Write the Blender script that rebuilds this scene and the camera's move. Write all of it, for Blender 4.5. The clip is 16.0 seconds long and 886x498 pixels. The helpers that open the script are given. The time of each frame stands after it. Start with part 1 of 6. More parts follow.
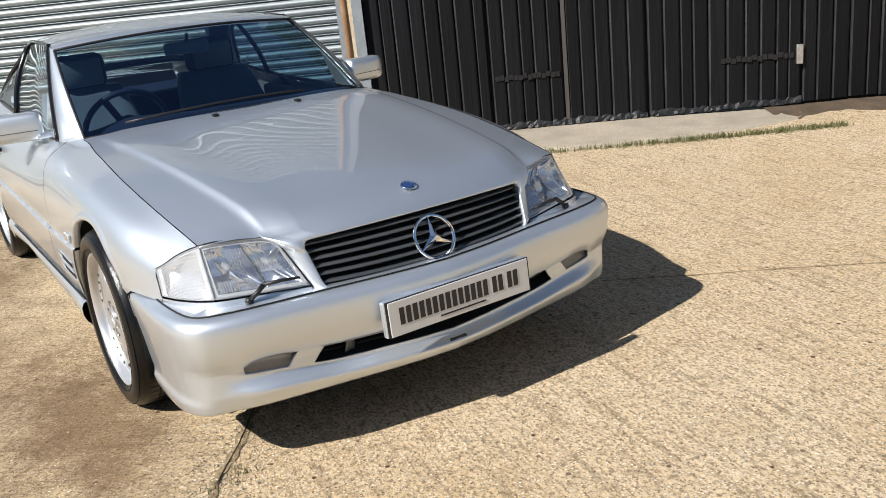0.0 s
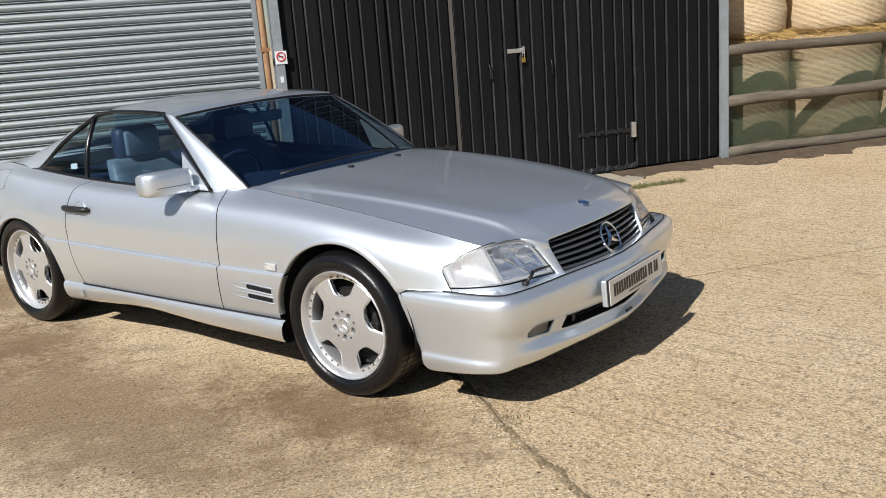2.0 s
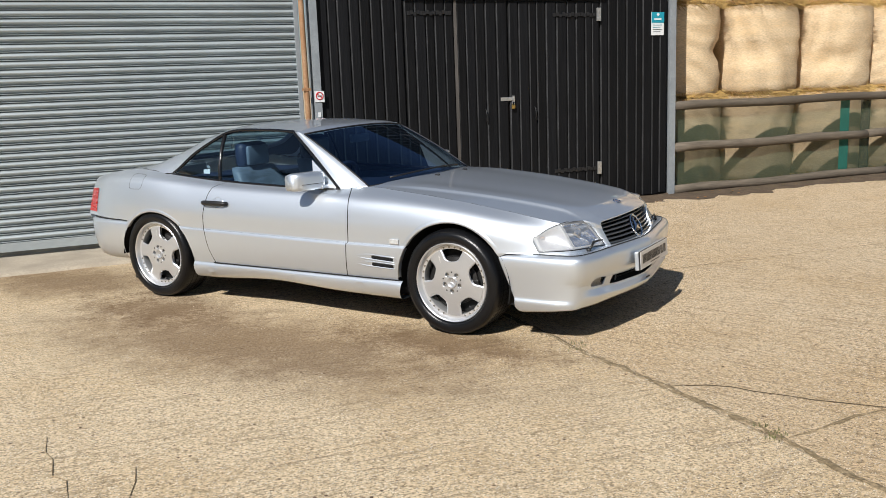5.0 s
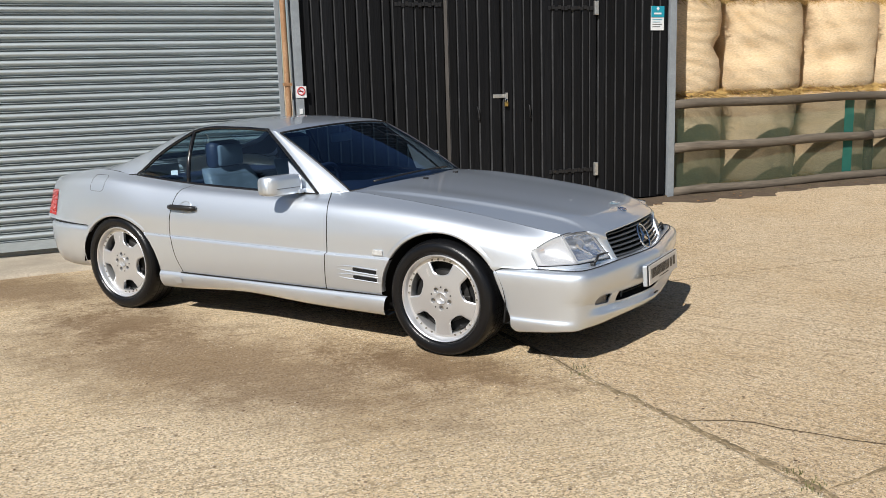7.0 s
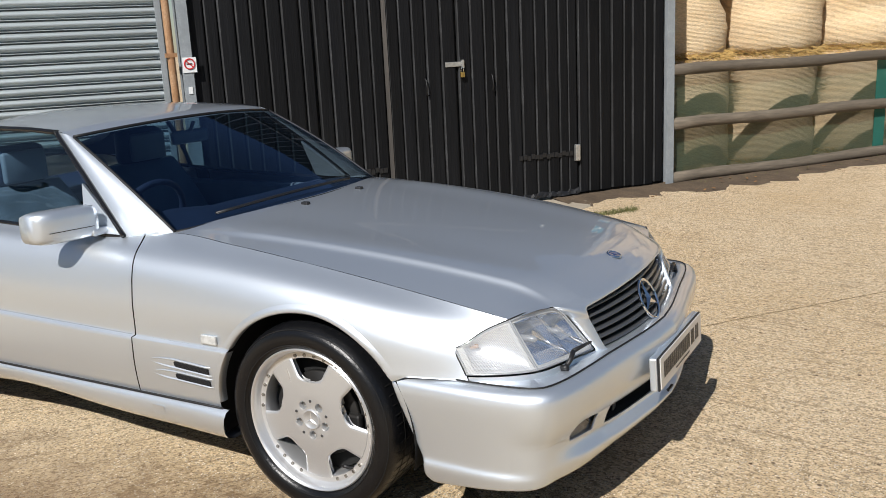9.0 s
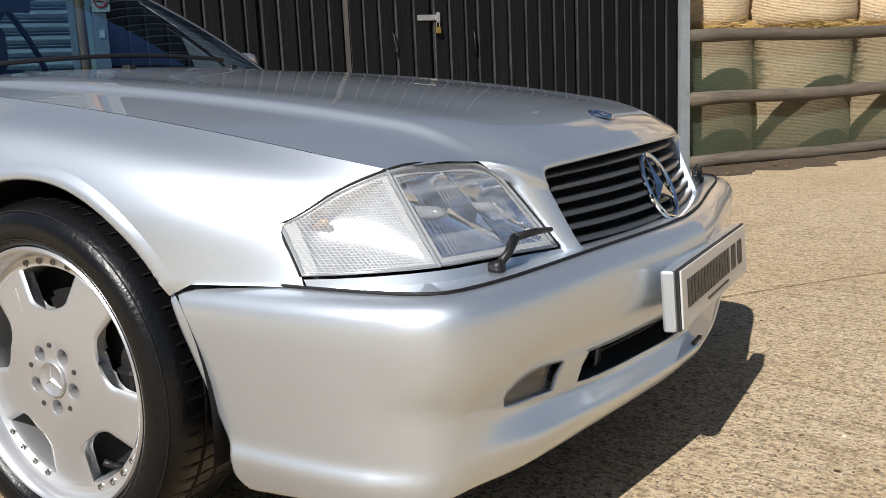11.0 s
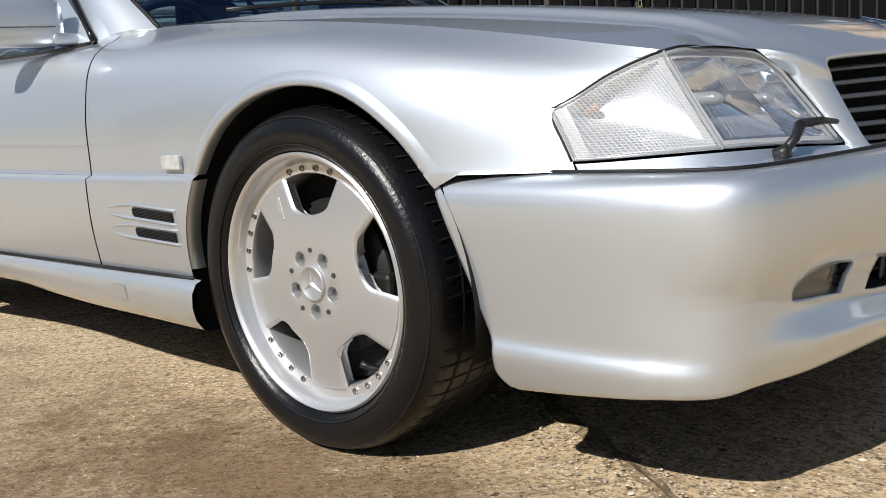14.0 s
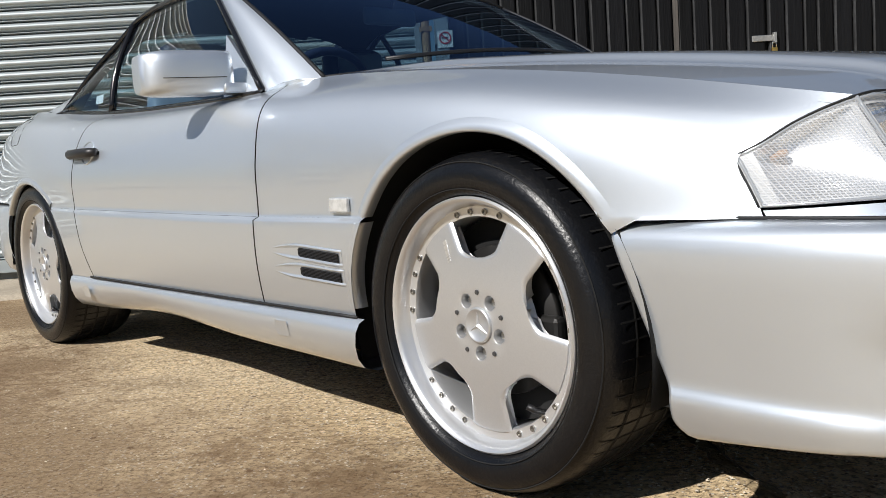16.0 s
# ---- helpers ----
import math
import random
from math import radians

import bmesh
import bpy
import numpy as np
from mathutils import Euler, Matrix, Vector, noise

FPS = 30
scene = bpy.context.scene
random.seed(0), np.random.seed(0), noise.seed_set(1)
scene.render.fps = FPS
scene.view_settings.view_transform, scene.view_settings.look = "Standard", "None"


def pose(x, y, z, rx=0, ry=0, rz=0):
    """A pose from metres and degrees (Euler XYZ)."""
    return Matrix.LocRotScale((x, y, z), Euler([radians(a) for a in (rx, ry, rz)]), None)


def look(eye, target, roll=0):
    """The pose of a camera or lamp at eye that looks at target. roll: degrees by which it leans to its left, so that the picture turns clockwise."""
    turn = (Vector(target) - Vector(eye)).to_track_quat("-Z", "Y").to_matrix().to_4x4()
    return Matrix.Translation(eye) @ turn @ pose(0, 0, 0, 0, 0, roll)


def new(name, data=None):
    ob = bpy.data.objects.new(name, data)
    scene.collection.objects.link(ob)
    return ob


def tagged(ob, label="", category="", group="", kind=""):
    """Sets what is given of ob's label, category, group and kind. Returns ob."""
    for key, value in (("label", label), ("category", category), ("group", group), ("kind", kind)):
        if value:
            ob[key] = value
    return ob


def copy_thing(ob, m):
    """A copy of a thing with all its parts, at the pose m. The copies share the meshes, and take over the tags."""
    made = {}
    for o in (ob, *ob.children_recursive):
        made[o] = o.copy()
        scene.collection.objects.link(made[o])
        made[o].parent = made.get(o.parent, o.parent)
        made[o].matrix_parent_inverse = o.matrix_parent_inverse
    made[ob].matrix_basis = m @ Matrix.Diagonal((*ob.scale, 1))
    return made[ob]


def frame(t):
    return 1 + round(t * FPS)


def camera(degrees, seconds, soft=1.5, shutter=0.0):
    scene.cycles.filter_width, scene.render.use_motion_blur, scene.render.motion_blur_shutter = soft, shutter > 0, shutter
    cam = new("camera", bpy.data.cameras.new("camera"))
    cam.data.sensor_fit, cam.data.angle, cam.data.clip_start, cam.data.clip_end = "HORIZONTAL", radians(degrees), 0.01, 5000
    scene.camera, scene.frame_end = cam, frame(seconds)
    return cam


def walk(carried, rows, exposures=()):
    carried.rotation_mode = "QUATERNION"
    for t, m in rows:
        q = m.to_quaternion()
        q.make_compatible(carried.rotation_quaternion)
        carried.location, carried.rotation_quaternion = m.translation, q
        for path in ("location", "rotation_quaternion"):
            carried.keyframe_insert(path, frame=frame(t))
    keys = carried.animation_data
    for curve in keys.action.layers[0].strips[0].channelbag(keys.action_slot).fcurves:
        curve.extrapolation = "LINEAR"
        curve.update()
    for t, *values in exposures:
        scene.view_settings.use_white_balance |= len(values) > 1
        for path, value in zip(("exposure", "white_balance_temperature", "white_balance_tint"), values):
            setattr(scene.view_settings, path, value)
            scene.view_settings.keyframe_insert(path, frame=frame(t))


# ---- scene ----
cam = camera(52.8, 16.0, soft=0.75)
PATH = [
    (0, (3.106, -1.392, 1.39), (1.495, -0.379, 0.777), -6.1),
    (0.5, (2.925, -1.891, 1.395), (1.458, -0.671, 0.797), -5.6),
    (1, (2.775, -2.396, 1.428), (1.383, -1.09, 0.831), -6.0),
    (1.5, (2.659, -2.892, 1.472), (1.415, -1.421, 0.934), -4.3),
    (2, (2.554, -3.427, 1.495), (1.373, -1.882, 1.024), -4.5),
    (2.5, (2.432, -3.906, 1.51), (1.32, -2.311, 1.044), -4.0),
    (3, (2.32, -4.297, 1.516), (1.232, -2.681, 1.062), -3.8),
    (5.5, (2.692, -5.323, 1.488), (1.682, -3.633, 1.135), -1.7),
    (6, (2.673, -5.32, 1.482), (1.667, -3.626, 1.134), -1.3),
    (6.5, (2.609, -5.176, 1.479), (1.606, -3.484, 1.118), -1.0),
    (7, (2.389, -4.835, 1.486), (1.391, -3.143, 1.109), -1.7),
    (7.5, (2.183, -4.389, 1.478), (1.192, -2.7, 1.072), -2.0),
    (8, (1.994, -3.904, 1.487), (1.012, -2.213, 1.069), -2.4),
    (8.2, (1.938, -3.708, 1.491), (0.962, -2.014, 1.07), -2.7),
    (10.3, (1.43, -1.915, 1.291), (0.467, -0.235, 0.79), -2.8),
    (10.5, (1.41, -1.841, 1.149), (0.435, -0.167, 0.654), -2.9),
    (11, (1.384, -1.78, 0.801), (0.384, -0.086, 0.44), -2.7),
    (11.5, (1.374, -1.78, 0.632), (0.366, -0.095, 0.254), -2.6),
    (12, (1.36, -1.772, 0.602), (0.347, -0.092, 0.215), -2.9),
    (12.5, (1.345, -1.782, 0.604), (0.311, -0.112, 0.227), -3.2),
    (13, (1.309, -1.812, 0.614), (0.161, -0.215, 0.256), -3.8),
    (13.5, (1.277, -1.83, 0.621), (0.038, -0.298, 0.275), -4.0),
    (14, (1.259, -1.856, 0.626), (-0.063, -0.389, 0.307), -4.0),
    (14.5, (1.24, -1.875, 0.636), (-0.142, -0.458, 0.353), -4.0),
    (15, (1.223, -1.9, 0.639), (-0.206, -0.523, 0.393), -3.7),
    (15.5, (1.209, -1.916, 0.639), (-0.257, -0.575, 0.411), -3.8),
    (16, (1.197, -1.94, 0.637), (-0.303, -0.633, 0.429), -4.0),
]
walk(cam, [(t, look(eye, target, roll)) for t, eye, target, roll in PATH],
     exposures=[(0, 0.38), (0.6, 0.33), (1.2, 0.22), (2.5, 0.14), (5.5, 0.10), (8, 0.12), (10.3, 0.10), (12, 0.0), (16, 0.06)])

# ---- light ----
SUN = Vector((0.085, -1.0, 0.88)).normalized()      # towards the sun
world = bpy.data.worlds.new("world")
scene.world = world
world.use_nodes = True
wn = world.node_tree
sky = wn.nodes.new("ShaderNodeTexSky")
sky.sky_type, sky.sun_disc = "NISHITA", False
sky.sun_elevation = math.asin(SUN.z)
sky.sun_rotation = math.atan2(SUN.x, SUN.y)
sky.dust_density, sky.ozone_density = 0.3, 2.5
wn.links.new(sky.outputs[0], wn.nodes["Background"].inputs[0])
wn.nodes["Background"].inputs[1].default_value = 0.056
sun = new("sun", bpy.data.lights.new("sun", "SUN"))
sun.data.energy, sun.data.angle, sun.data.color = 5.0, radians(0.53), (1.0, 0.965, 0.925)
sun.matrix_world = look(SUN * 30, (0, 0, 0))


# ---- materials ----
def material(name, color, rough=0.5, metal=0.0, coat=0.0, coat_rough=0.03, spec=0.5, var=0.0, scale=6.0, fine=0.0, fine_scale=80.0, bump=0.0, bump_scale=60.0, tint=None, rnd=0.0, stretch=(1, 1, 1)):
    """A Principled surface with broad stains (var), grain (fine), relief (bump) and a change from piece to piece (rnd)."""
    m = bpy.data.materials.new(name)
    m.use_nodes = True
    n, l = m.node_tree.nodes, m.node_tree.links
    p = n["Principled BSDF"]
    p.inputs["Base Color"].default_value = (*color, 1)
    p.inputs["Roughness"].default_value, p.inputs["Metallic"].default_value = rough, metal
    p.inputs["Coat Weight"].default_value, p.inputs["Coat Roughness"].default_value = coat, coat_rough
    p.inputs["Specular IOR Level"].default_value = spec
    if not (var or fine or bump or rnd):
        return m
    tc, mp = n.new("ShaderNodeTexCoord"), n.new("ShaderNodeMapping")
    mp.inputs["Scale"].default_value = stretch
    l.new(tc.outputs["Object"], mp.inputs[0])
    if rnd:
        # each piece takes its grain from another place
        o2, mu = n.new("ShaderNodeObjectInfo"), n.new("ShaderNodeMath")
        mu.operation = "MULTIPLY"
        mu.inputs[1].default_value = 37.0
        l.new(o2.outputs["Random"], mu.inputs[0]), l.new(mu.outputs[0], mp.inputs["Location"])
    col = None

    def noise_tex(sc, detail, rough_=0.6):
        t = n.new("ShaderNodeTexNoise")
        t.inputs["Scale"].default_value, t.inputs["Detail"].default_value, t.inputs["Roughness"].default_value = sc, detail, rough_
        l.new(mp.outputs[0], t.inputs["Vector"])
        return t

    def mix(a, fac, b, kind="MIX"):
        x = n.new("ShaderNodeMix")
        x.data_type, x.blend_type = "RGBA", kind
        for sock, v in ((x.inputs["Factor"], fac), (x.inputs["A"], a), (x.inputs["B"], b)):
            if isinstance(v, (float, int)):
                sock.default_value = v
            elif isinstance(v, tuple):
                sock.default_value = (*v, 1)
            else:
                l.new(v, sock)
        return x.outputs["Result"]

    def ramp(src, lo, hi):
        r = n.new("ShaderNodeMapRange")
        r.inputs["From Min"].default_value, r.inputs["From Max"].default_value = lo, hi
        l.new(src, r.inputs["Value"])
        return r.outputs["Result"]

    col = color
    if var:
        t = noise_tex(scale, 4)
        other = tint or tuple(c * (1 - var) for c in color)
        col = mix(col, ramp(t.outputs["Fac"], 0.38, 0.68), other)
    if fine:
        t = noise_tex(fine_scale, 3)
        col = mix(col, ramp(t.outputs["Fac"], 0.3, 0.75), tuple(c * (1 - fine) for c in color))
    if rnd:
        oi = n.new("ShaderNodeObjectInfo")
        hs = n.new("ShaderNodeHueSaturation")
        r = n.new("ShaderNodeMapRange")
        r.inputs["To Min"].default_value, r.inputs["To Max"].default_value = 1 - rnd, 1 + rnd
        l.new(oi.outputs["Random"], r.inputs["Value"])
        l.new(r.outputs["Result"], hs.inputs["Value"])
        if isinstance(col, tuple):
            hs.inputs["Color"].default_value = (*col, 1)
        else:
            l.new(col, hs.inputs["Color"])
        col = hs.outputs["Color"]
    if not isinstance(col, tuple):
        l.new(col, p.inputs["Base Color"])
    if bump:
        t = noise_tex(bump_scale, 4)
        b = n.new("ShaderNodeBump")
        b.inputs["Strength"].default_value, b.inputs["Distance"].default_value = bump, 0.01
        l.new(t.outputs["Fac"], b.inputs["Height"])
        l.new(b.outputs[0], p.inputs["Normal"])
    return m


def glass(name, color=(1, 1, 1), rough=0.0, ior=1.45, clear=0.9, sheen=(1, 1, 1)):
    """A thin pane: a clear sheet with a mirror-like gloss that grows towards grazing."""
    m = bpy.data.materials.new(name)
    m.use_nodes = True
    n, l = m.node_tree.nodes, m.node_tree.links
    out = n["Material Output"]
    n.remove(n["Principled BSDF"])
    tr, gl, mx = n.new("ShaderNodeBsdfTransparent"), n.new("ShaderNodeBsdfGlossy"), n.new("ShaderNodeMixShader")
    lw, pw, ma = n.new("ShaderNodeLayerWeight"), n.new("ShaderNodeMath"), n.new("ShaderNodeMath")
    f0 = ((ior - 1) / (ior + 1)) ** 2 * 1.9
    lw.inputs[0].default_value = 0.5
    pw.operation, ma.operation = "POWER", "MULTIPLY_ADD"
    pw.inputs[1].default_value, ma.inputs[1].default_value, ma.inputs[2].default_value = 4.5, 0.95 - f0, f0
    l.new(lw.outputs["Facing"], pw.inputs[0]), l.new(pw.outputs[0], ma.inputs[0])
    tr.inputs[0].default_value = tuple(c * clear for c in color) + (1,)
    gl.inputs["Roughness"].default_value = rough
    gl.inputs["Color"].default_value = (*sheen, 1)
    l.new(ma.outputs[0], mx.inputs[0]), l.new(tr.outputs[0], mx.inputs[1]), l.new(gl.outputs[0], mx.inputs[2])
    l.new(mx.outputs[0], out.inputs["Surface"])
    return m


BROOM_NEAR, BROOM_FAR = 51, -13


def concrete_material():
    """Old brushed concrete: pale cement with exposed pebbles, damp stains and broom lines."""
    m = material("concrete", (0.46, 0.36, 0.23), rough=0.9, spec=0.2)
    n, l = m.node_tree.nodes, m.node_tree.links
    p = n["Principled BSDF"]
    geo = n.new("ShaderNodeNewGeometry")

    def tex(kind, sc, **kw):
        t = n.new(kind)
        t.inputs["Scale"].default_value = sc
        for k, v in kw.items():
            t.inputs[k].default_value = v
        l.new(geo.outputs["Position"], t.inputs["Vector"])
        return t

    def rng(src, a, b, c=0.0, d=1.0):
        r = n.new("ShaderNodeMapRange")
        for k, v in zip(("From Min", "From Max", "To Min", "To Max"), (a, b, c, d)):
            r.inputs[k].default_value = v
        l.new(src, r.inputs["Value"])
        return r.outputs["Result"]

    def mix(a, fac, b, kind="MIX"):
        x = n.new("ShaderNodeMix")
        x.data_type, x.blend_type = "RGBA", kind
        for sock, v in ((x.inputs["Factor"], fac), (x.inputs["A"], a), (x.inputs["B"], b)):
            if isinstance(v, (float, int)):
                sock.default_value = v
            elif isinstance(v, tuple):
                sock.default_value = (*v, 1)
            else:
                l.new(v, sock)
        return x.outputs["Result"]

    broad = tex("ShaderNodeTexNoise", 0.55, Detail=5.0, Roughness=0.6)
    mid = tex("ShaderNodeTexNoise", 4.5, Detail=5.0, Roughness=0.65)
    # each slab is brushed its own way: the grain runs along the broom strokes
    place = n.new("ShaderNodeSeparateXYZ")
    l.new(geo.outputs["Position"], place.inputs[0])
    lx = n.new("ShaderNodeMath")
    lx.operation, lx.inputs[1].default_value, lx.inputs[2].default_value = "MULTIPLY_ADD", 0.69, 0.242
    l.new(place.outputs[0], lx.inputs[0])
    over = n.new("ShaderNodeMath")
    over.operation = "ADD"
    l.new(lx.outputs[0], over.inputs[0]), l.new(place.outputs[1], over.inputs[1])
    beyond = rng(over.outputs[0], -0.01, 0.01)

    def brushed(angle, sx, sy):
        r, mp = n.new("ShaderNodeVectorRotate"), n.new("ShaderNodeMapping")
        r.rotation_type = "Z_AXIS"
        r.inputs["Angle"].default_value = -radians(angle)
        mp.inputs["Scale"].default_value = (sx, sy, 1)
        l.new(geo.outputs["Position"], r.inputs["Vector"]), l.new(r.outputs[0], mp.inputs["Vector"])
        return mp.outputs[0]

    grain = mix(brushed(BROOM_NEAR, 0.72, 1.0), beyond, brushed(BROOM_FAR, 0.72, 1.0))
    fine = tex("ShaderNodeTexNoise", 85.0, Detail=5.0, Roughness=0.72)
    l.new(grain, fine.inputs["Vector"])
    streak = tex("ShaderNodeTexNoise", 34.0, Detail=3.0, Roughness=0.6)
    l.new(mix(brushed(BROOM_NEAR, 0.07, 1.0), beyond, brushed(BROOM_FAR, 0.07, 1.0)), streak.inputs["Vector"])
    pebble = tex("ShaderNodeTexVoronoi", 112.0)
    pebble2 = tex("ShaderNodeTexVoronoi", 31.0)
    c = mix((0.80, 0.645, 0.43), rng(broad.outputs["Fac"], 0.42, 0.66), (0.69, 0.515, 0.30))
    c = mix(c, rng(mid.outputs["Fac"], 0.45, 0.75, 0, 0.6), (0.63, 0.475, 0.29))
    speck = tex("ShaderNodeTexNoise", 26.0, Detail=4.0, Roughness=0.7)
    c = mix(c, rng(speck.outputs["Fac"], 0.51, 0.66, 0, 0.72), (0.30, 0.22, 0.13))
    c = mix(c, rng(speck.outputs["Fac"], 0.46, 0.34, 0, 0.5), (0.90, 0.75, 0.53))
    c = mix(c, rng(fine.outputs["Fac"], 0.485, 0.62, 0, 0.86), (0.19, 0.138, 0.08))
    c = mix(c, rng(streak.outputs["Fac"], 0.54, 0.66, 0, 0.50), (0.24, 0.175, 0.105))
    # pebbles, each of its own tone
    tone = n.new("ShaderNodeSeparateColor")
    l.new(pebble.outputs["Color"], tone.inputs[0])
    stone = mix((0.17, 0.115, 0.065), tone.outputs[0], (0.97, 0.87, 0.70))
    near = rng(pebble.outputs["Distance"], 0.34, 0.42, 1, 0)
    keep = rng(tone.outputs[1], 0.42, 0.44)
    both = n.new("ShaderNodeMath")
    both.operation = "MULTIPLY"
    l.new(near, both.inputs[0]), l.new(keep, both.inputs[1])
    c = mix(c, both.outputs[0], stone)
    tone2 = n.new("ShaderNodeSeparateColor")
    l.new(pebble2.outputs["Color"], tone2.inputs[0])
    near2 = rng(pebble2.outputs["Distance"], 0.22, 0.27, 1, 0)
    keep2 = rng(tone2.outputs[1], 0.80, 0.82)
    both2 = n.new("ShaderNodeMath")
    both2.operation = "MULTIPLY"
    l.new(near2, both2.inputs[0]), l.new(keep2, both2.inputs[1])
    c = mix(c, both2.outputs[0], mix((0.10, 0.06, 0.035), tone2.outputs[0], (0.85, 0.68, 0.47)))
    c = mix(c, beyond, mix(c, 1.0, (0.93, 0.91, 0.90), "MULTIPLY"))
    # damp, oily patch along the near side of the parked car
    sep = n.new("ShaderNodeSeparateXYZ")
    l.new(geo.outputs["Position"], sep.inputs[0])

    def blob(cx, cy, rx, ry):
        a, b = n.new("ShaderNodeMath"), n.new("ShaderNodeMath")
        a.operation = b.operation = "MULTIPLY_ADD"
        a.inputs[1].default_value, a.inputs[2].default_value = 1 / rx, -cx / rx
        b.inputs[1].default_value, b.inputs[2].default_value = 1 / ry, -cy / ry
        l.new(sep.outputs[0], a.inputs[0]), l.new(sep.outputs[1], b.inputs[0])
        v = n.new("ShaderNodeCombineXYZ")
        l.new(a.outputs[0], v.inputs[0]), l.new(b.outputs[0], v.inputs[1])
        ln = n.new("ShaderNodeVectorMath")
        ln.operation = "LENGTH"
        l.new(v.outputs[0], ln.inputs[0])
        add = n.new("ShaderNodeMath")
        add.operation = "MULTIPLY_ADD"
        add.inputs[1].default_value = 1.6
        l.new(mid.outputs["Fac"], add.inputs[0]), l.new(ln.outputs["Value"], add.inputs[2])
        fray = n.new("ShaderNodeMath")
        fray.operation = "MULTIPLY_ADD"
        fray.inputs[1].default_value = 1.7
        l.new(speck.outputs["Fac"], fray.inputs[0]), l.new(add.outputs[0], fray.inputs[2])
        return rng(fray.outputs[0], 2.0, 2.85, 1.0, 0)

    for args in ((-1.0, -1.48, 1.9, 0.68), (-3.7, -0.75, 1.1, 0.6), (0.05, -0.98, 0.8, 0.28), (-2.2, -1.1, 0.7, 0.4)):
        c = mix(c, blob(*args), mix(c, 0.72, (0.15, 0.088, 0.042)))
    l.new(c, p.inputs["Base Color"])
    h = mix(fine.outputs["Fac"], 0.4, both.outputs[0])
    # broom lines in the cement
    wave = n.new("ShaderNodeTexWave")
    wave.inputs["Scale"].default_value, wave.inputs["Distortion"].default_value, wave.inputs["Detail"].default_value = 9.0, 9.0, 3.0
    turn = n.new("ShaderNodeVectorRotate")
    turn.rotation_type = "Z_AXIS"
    turn.inputs["Angle"].default_value = radians(-20)
    l.new(geo.outputs["Position"], turn.inputs["Vector"]), l.new(turn.outputs[0], wave.inputs["Vector"])
    h = mix(mix(h, 0.10, wave.outputs["Fac"]), 0.14, streak.outputs["Fac"])
    b = n.new("ShaderNodeBump")
    b.inputs["Strength"].default_value, b.inputs["Distance"].default_value = 1.0, 0.012
    l.new(h, b.inputs["Height"]), l.new(b.outputs[0], p.inputs["Normal"])
    return m


def paint_material():
    """Silver metallic car paint: fine flakes under clear lacquer."""
    m = material("silver_paint", (0.695, 0.75, 0.81), rough=0.45, metal=0.82, coat=1.0, coat_rough=0.015)
    n, l = m.node_tree.nodes, m.node_tree.links
    p = n["Principled BSDF"]
    tc, vo, hs = n.new("ShaderNodeTexCoord"), n.new("ShaderNodeTexVoronoi"), n.new("ShaderNodeSeparateColor")
    vo.inputs["Scale"].default_value = 900
    l.new(tc.outputs["Object"], vo.inputs["Vector"]), l.new(vo.outputs["Color"], hs.inputs[0])
    r = n.new("ShaderNodeMapRange")
    r.inputs["To Min"].default_value, r.inputs["To Max"].default_value = 0.42, 0.48
    l.new(hs.outputs[0], r.inputs["Value"]), l.new(r.outputs["Result"], p.inputs["Roughness"])
    return m


def netting_bale():
    """Straw under tight pale net: fine level bands of twine."""
    m = material("netted_straw", (0.86, 0.67, 0.43), rough=0.9, var=0.3, scale=2.2, tint=(0.78, 0.56, 0.31), fine=0.4, fine_scale=30, bump=0.9, bump_scale=40, rnd=0.06, stretch=(1, 1, 4))
    n, l = m.node_tree.nodes, m.node_tree.links
    tc, w, b = n.new("ShaderNodeTexCoord"), n.new("ShaderNodeTexWave"), n.new("ShaderNodeBump")
    w.bands_direction = "Z"
    w.inputs["Scale"].default_value, w.inputs["Distortion"].default_value, w.inputs["Detail"].default_value = 24.0, 1.5, 2.0
    b.inputs["Strength"].default_value, b.inputs["Distance"].default_value = 0.35, 0.008
    p = n["Principled BSDF"]
    l.new(tc.outputs["Object"], w.inputs["Vector"]), l.new(w.outputs["Fac"], b.inputs["Height"])
    l.new(p.inputs["Normal"].links[0].from_socket, b.inputs["Normal"]), l.new(b.outputs[0], p.inputs["Normal"])
    return m


def mesh_sheet(name, color, cover):
    """A woven screen: part of the light passes between its threads."""
    m = material(name, color, rough=0.8, var=0.3, scale=2.5, fine=0.3, fine_scale=150)
    n, l = m.node_tree.nodes, m.node_tree.links
    tr, mx = n.new("ShaderNodeBsdfTransparent"), n.new("ShaderNodeMixShader")
    mx.inputs[0].default_value = cover
    l.new(tr.outputs[0], mx.inputs[1]), l.new(n["Principled BSDF"].outputs[0], mx.inputs[2])
    l.new(mx.outputs[0], n["Material Output"].inputs["Surface"])
    return m


CONCRETE, PAINT = concrete_material(), paint_material()
SLAB = material("slab_cement", (0.50, 0.43, 0.33), rough=0.9, var=0.35, scale=3, fine=0.35, fine_scale=60, bump=0.5, bump_scale=50)
BLACK_WOOD = material("black_stained_wood", (0.0040, 0.0044, 0.0056), rough=0.65, spec=0.2, var=0.5, scale=5, tint=(0.009, 0.0096, 0.011), fine=0.4, fine_scale=40, bump=0.5, bump_scale=45, rnd=0.35, stretch=(1, 1, 0.06))
BARE_WOOD = material("bare_grey_wood", (0.11, 0.10, 0.09), rough=0.8, var=0.5, scale=8, fine=0.4, bump=0.4, stretch=(1, 1, 0.1))
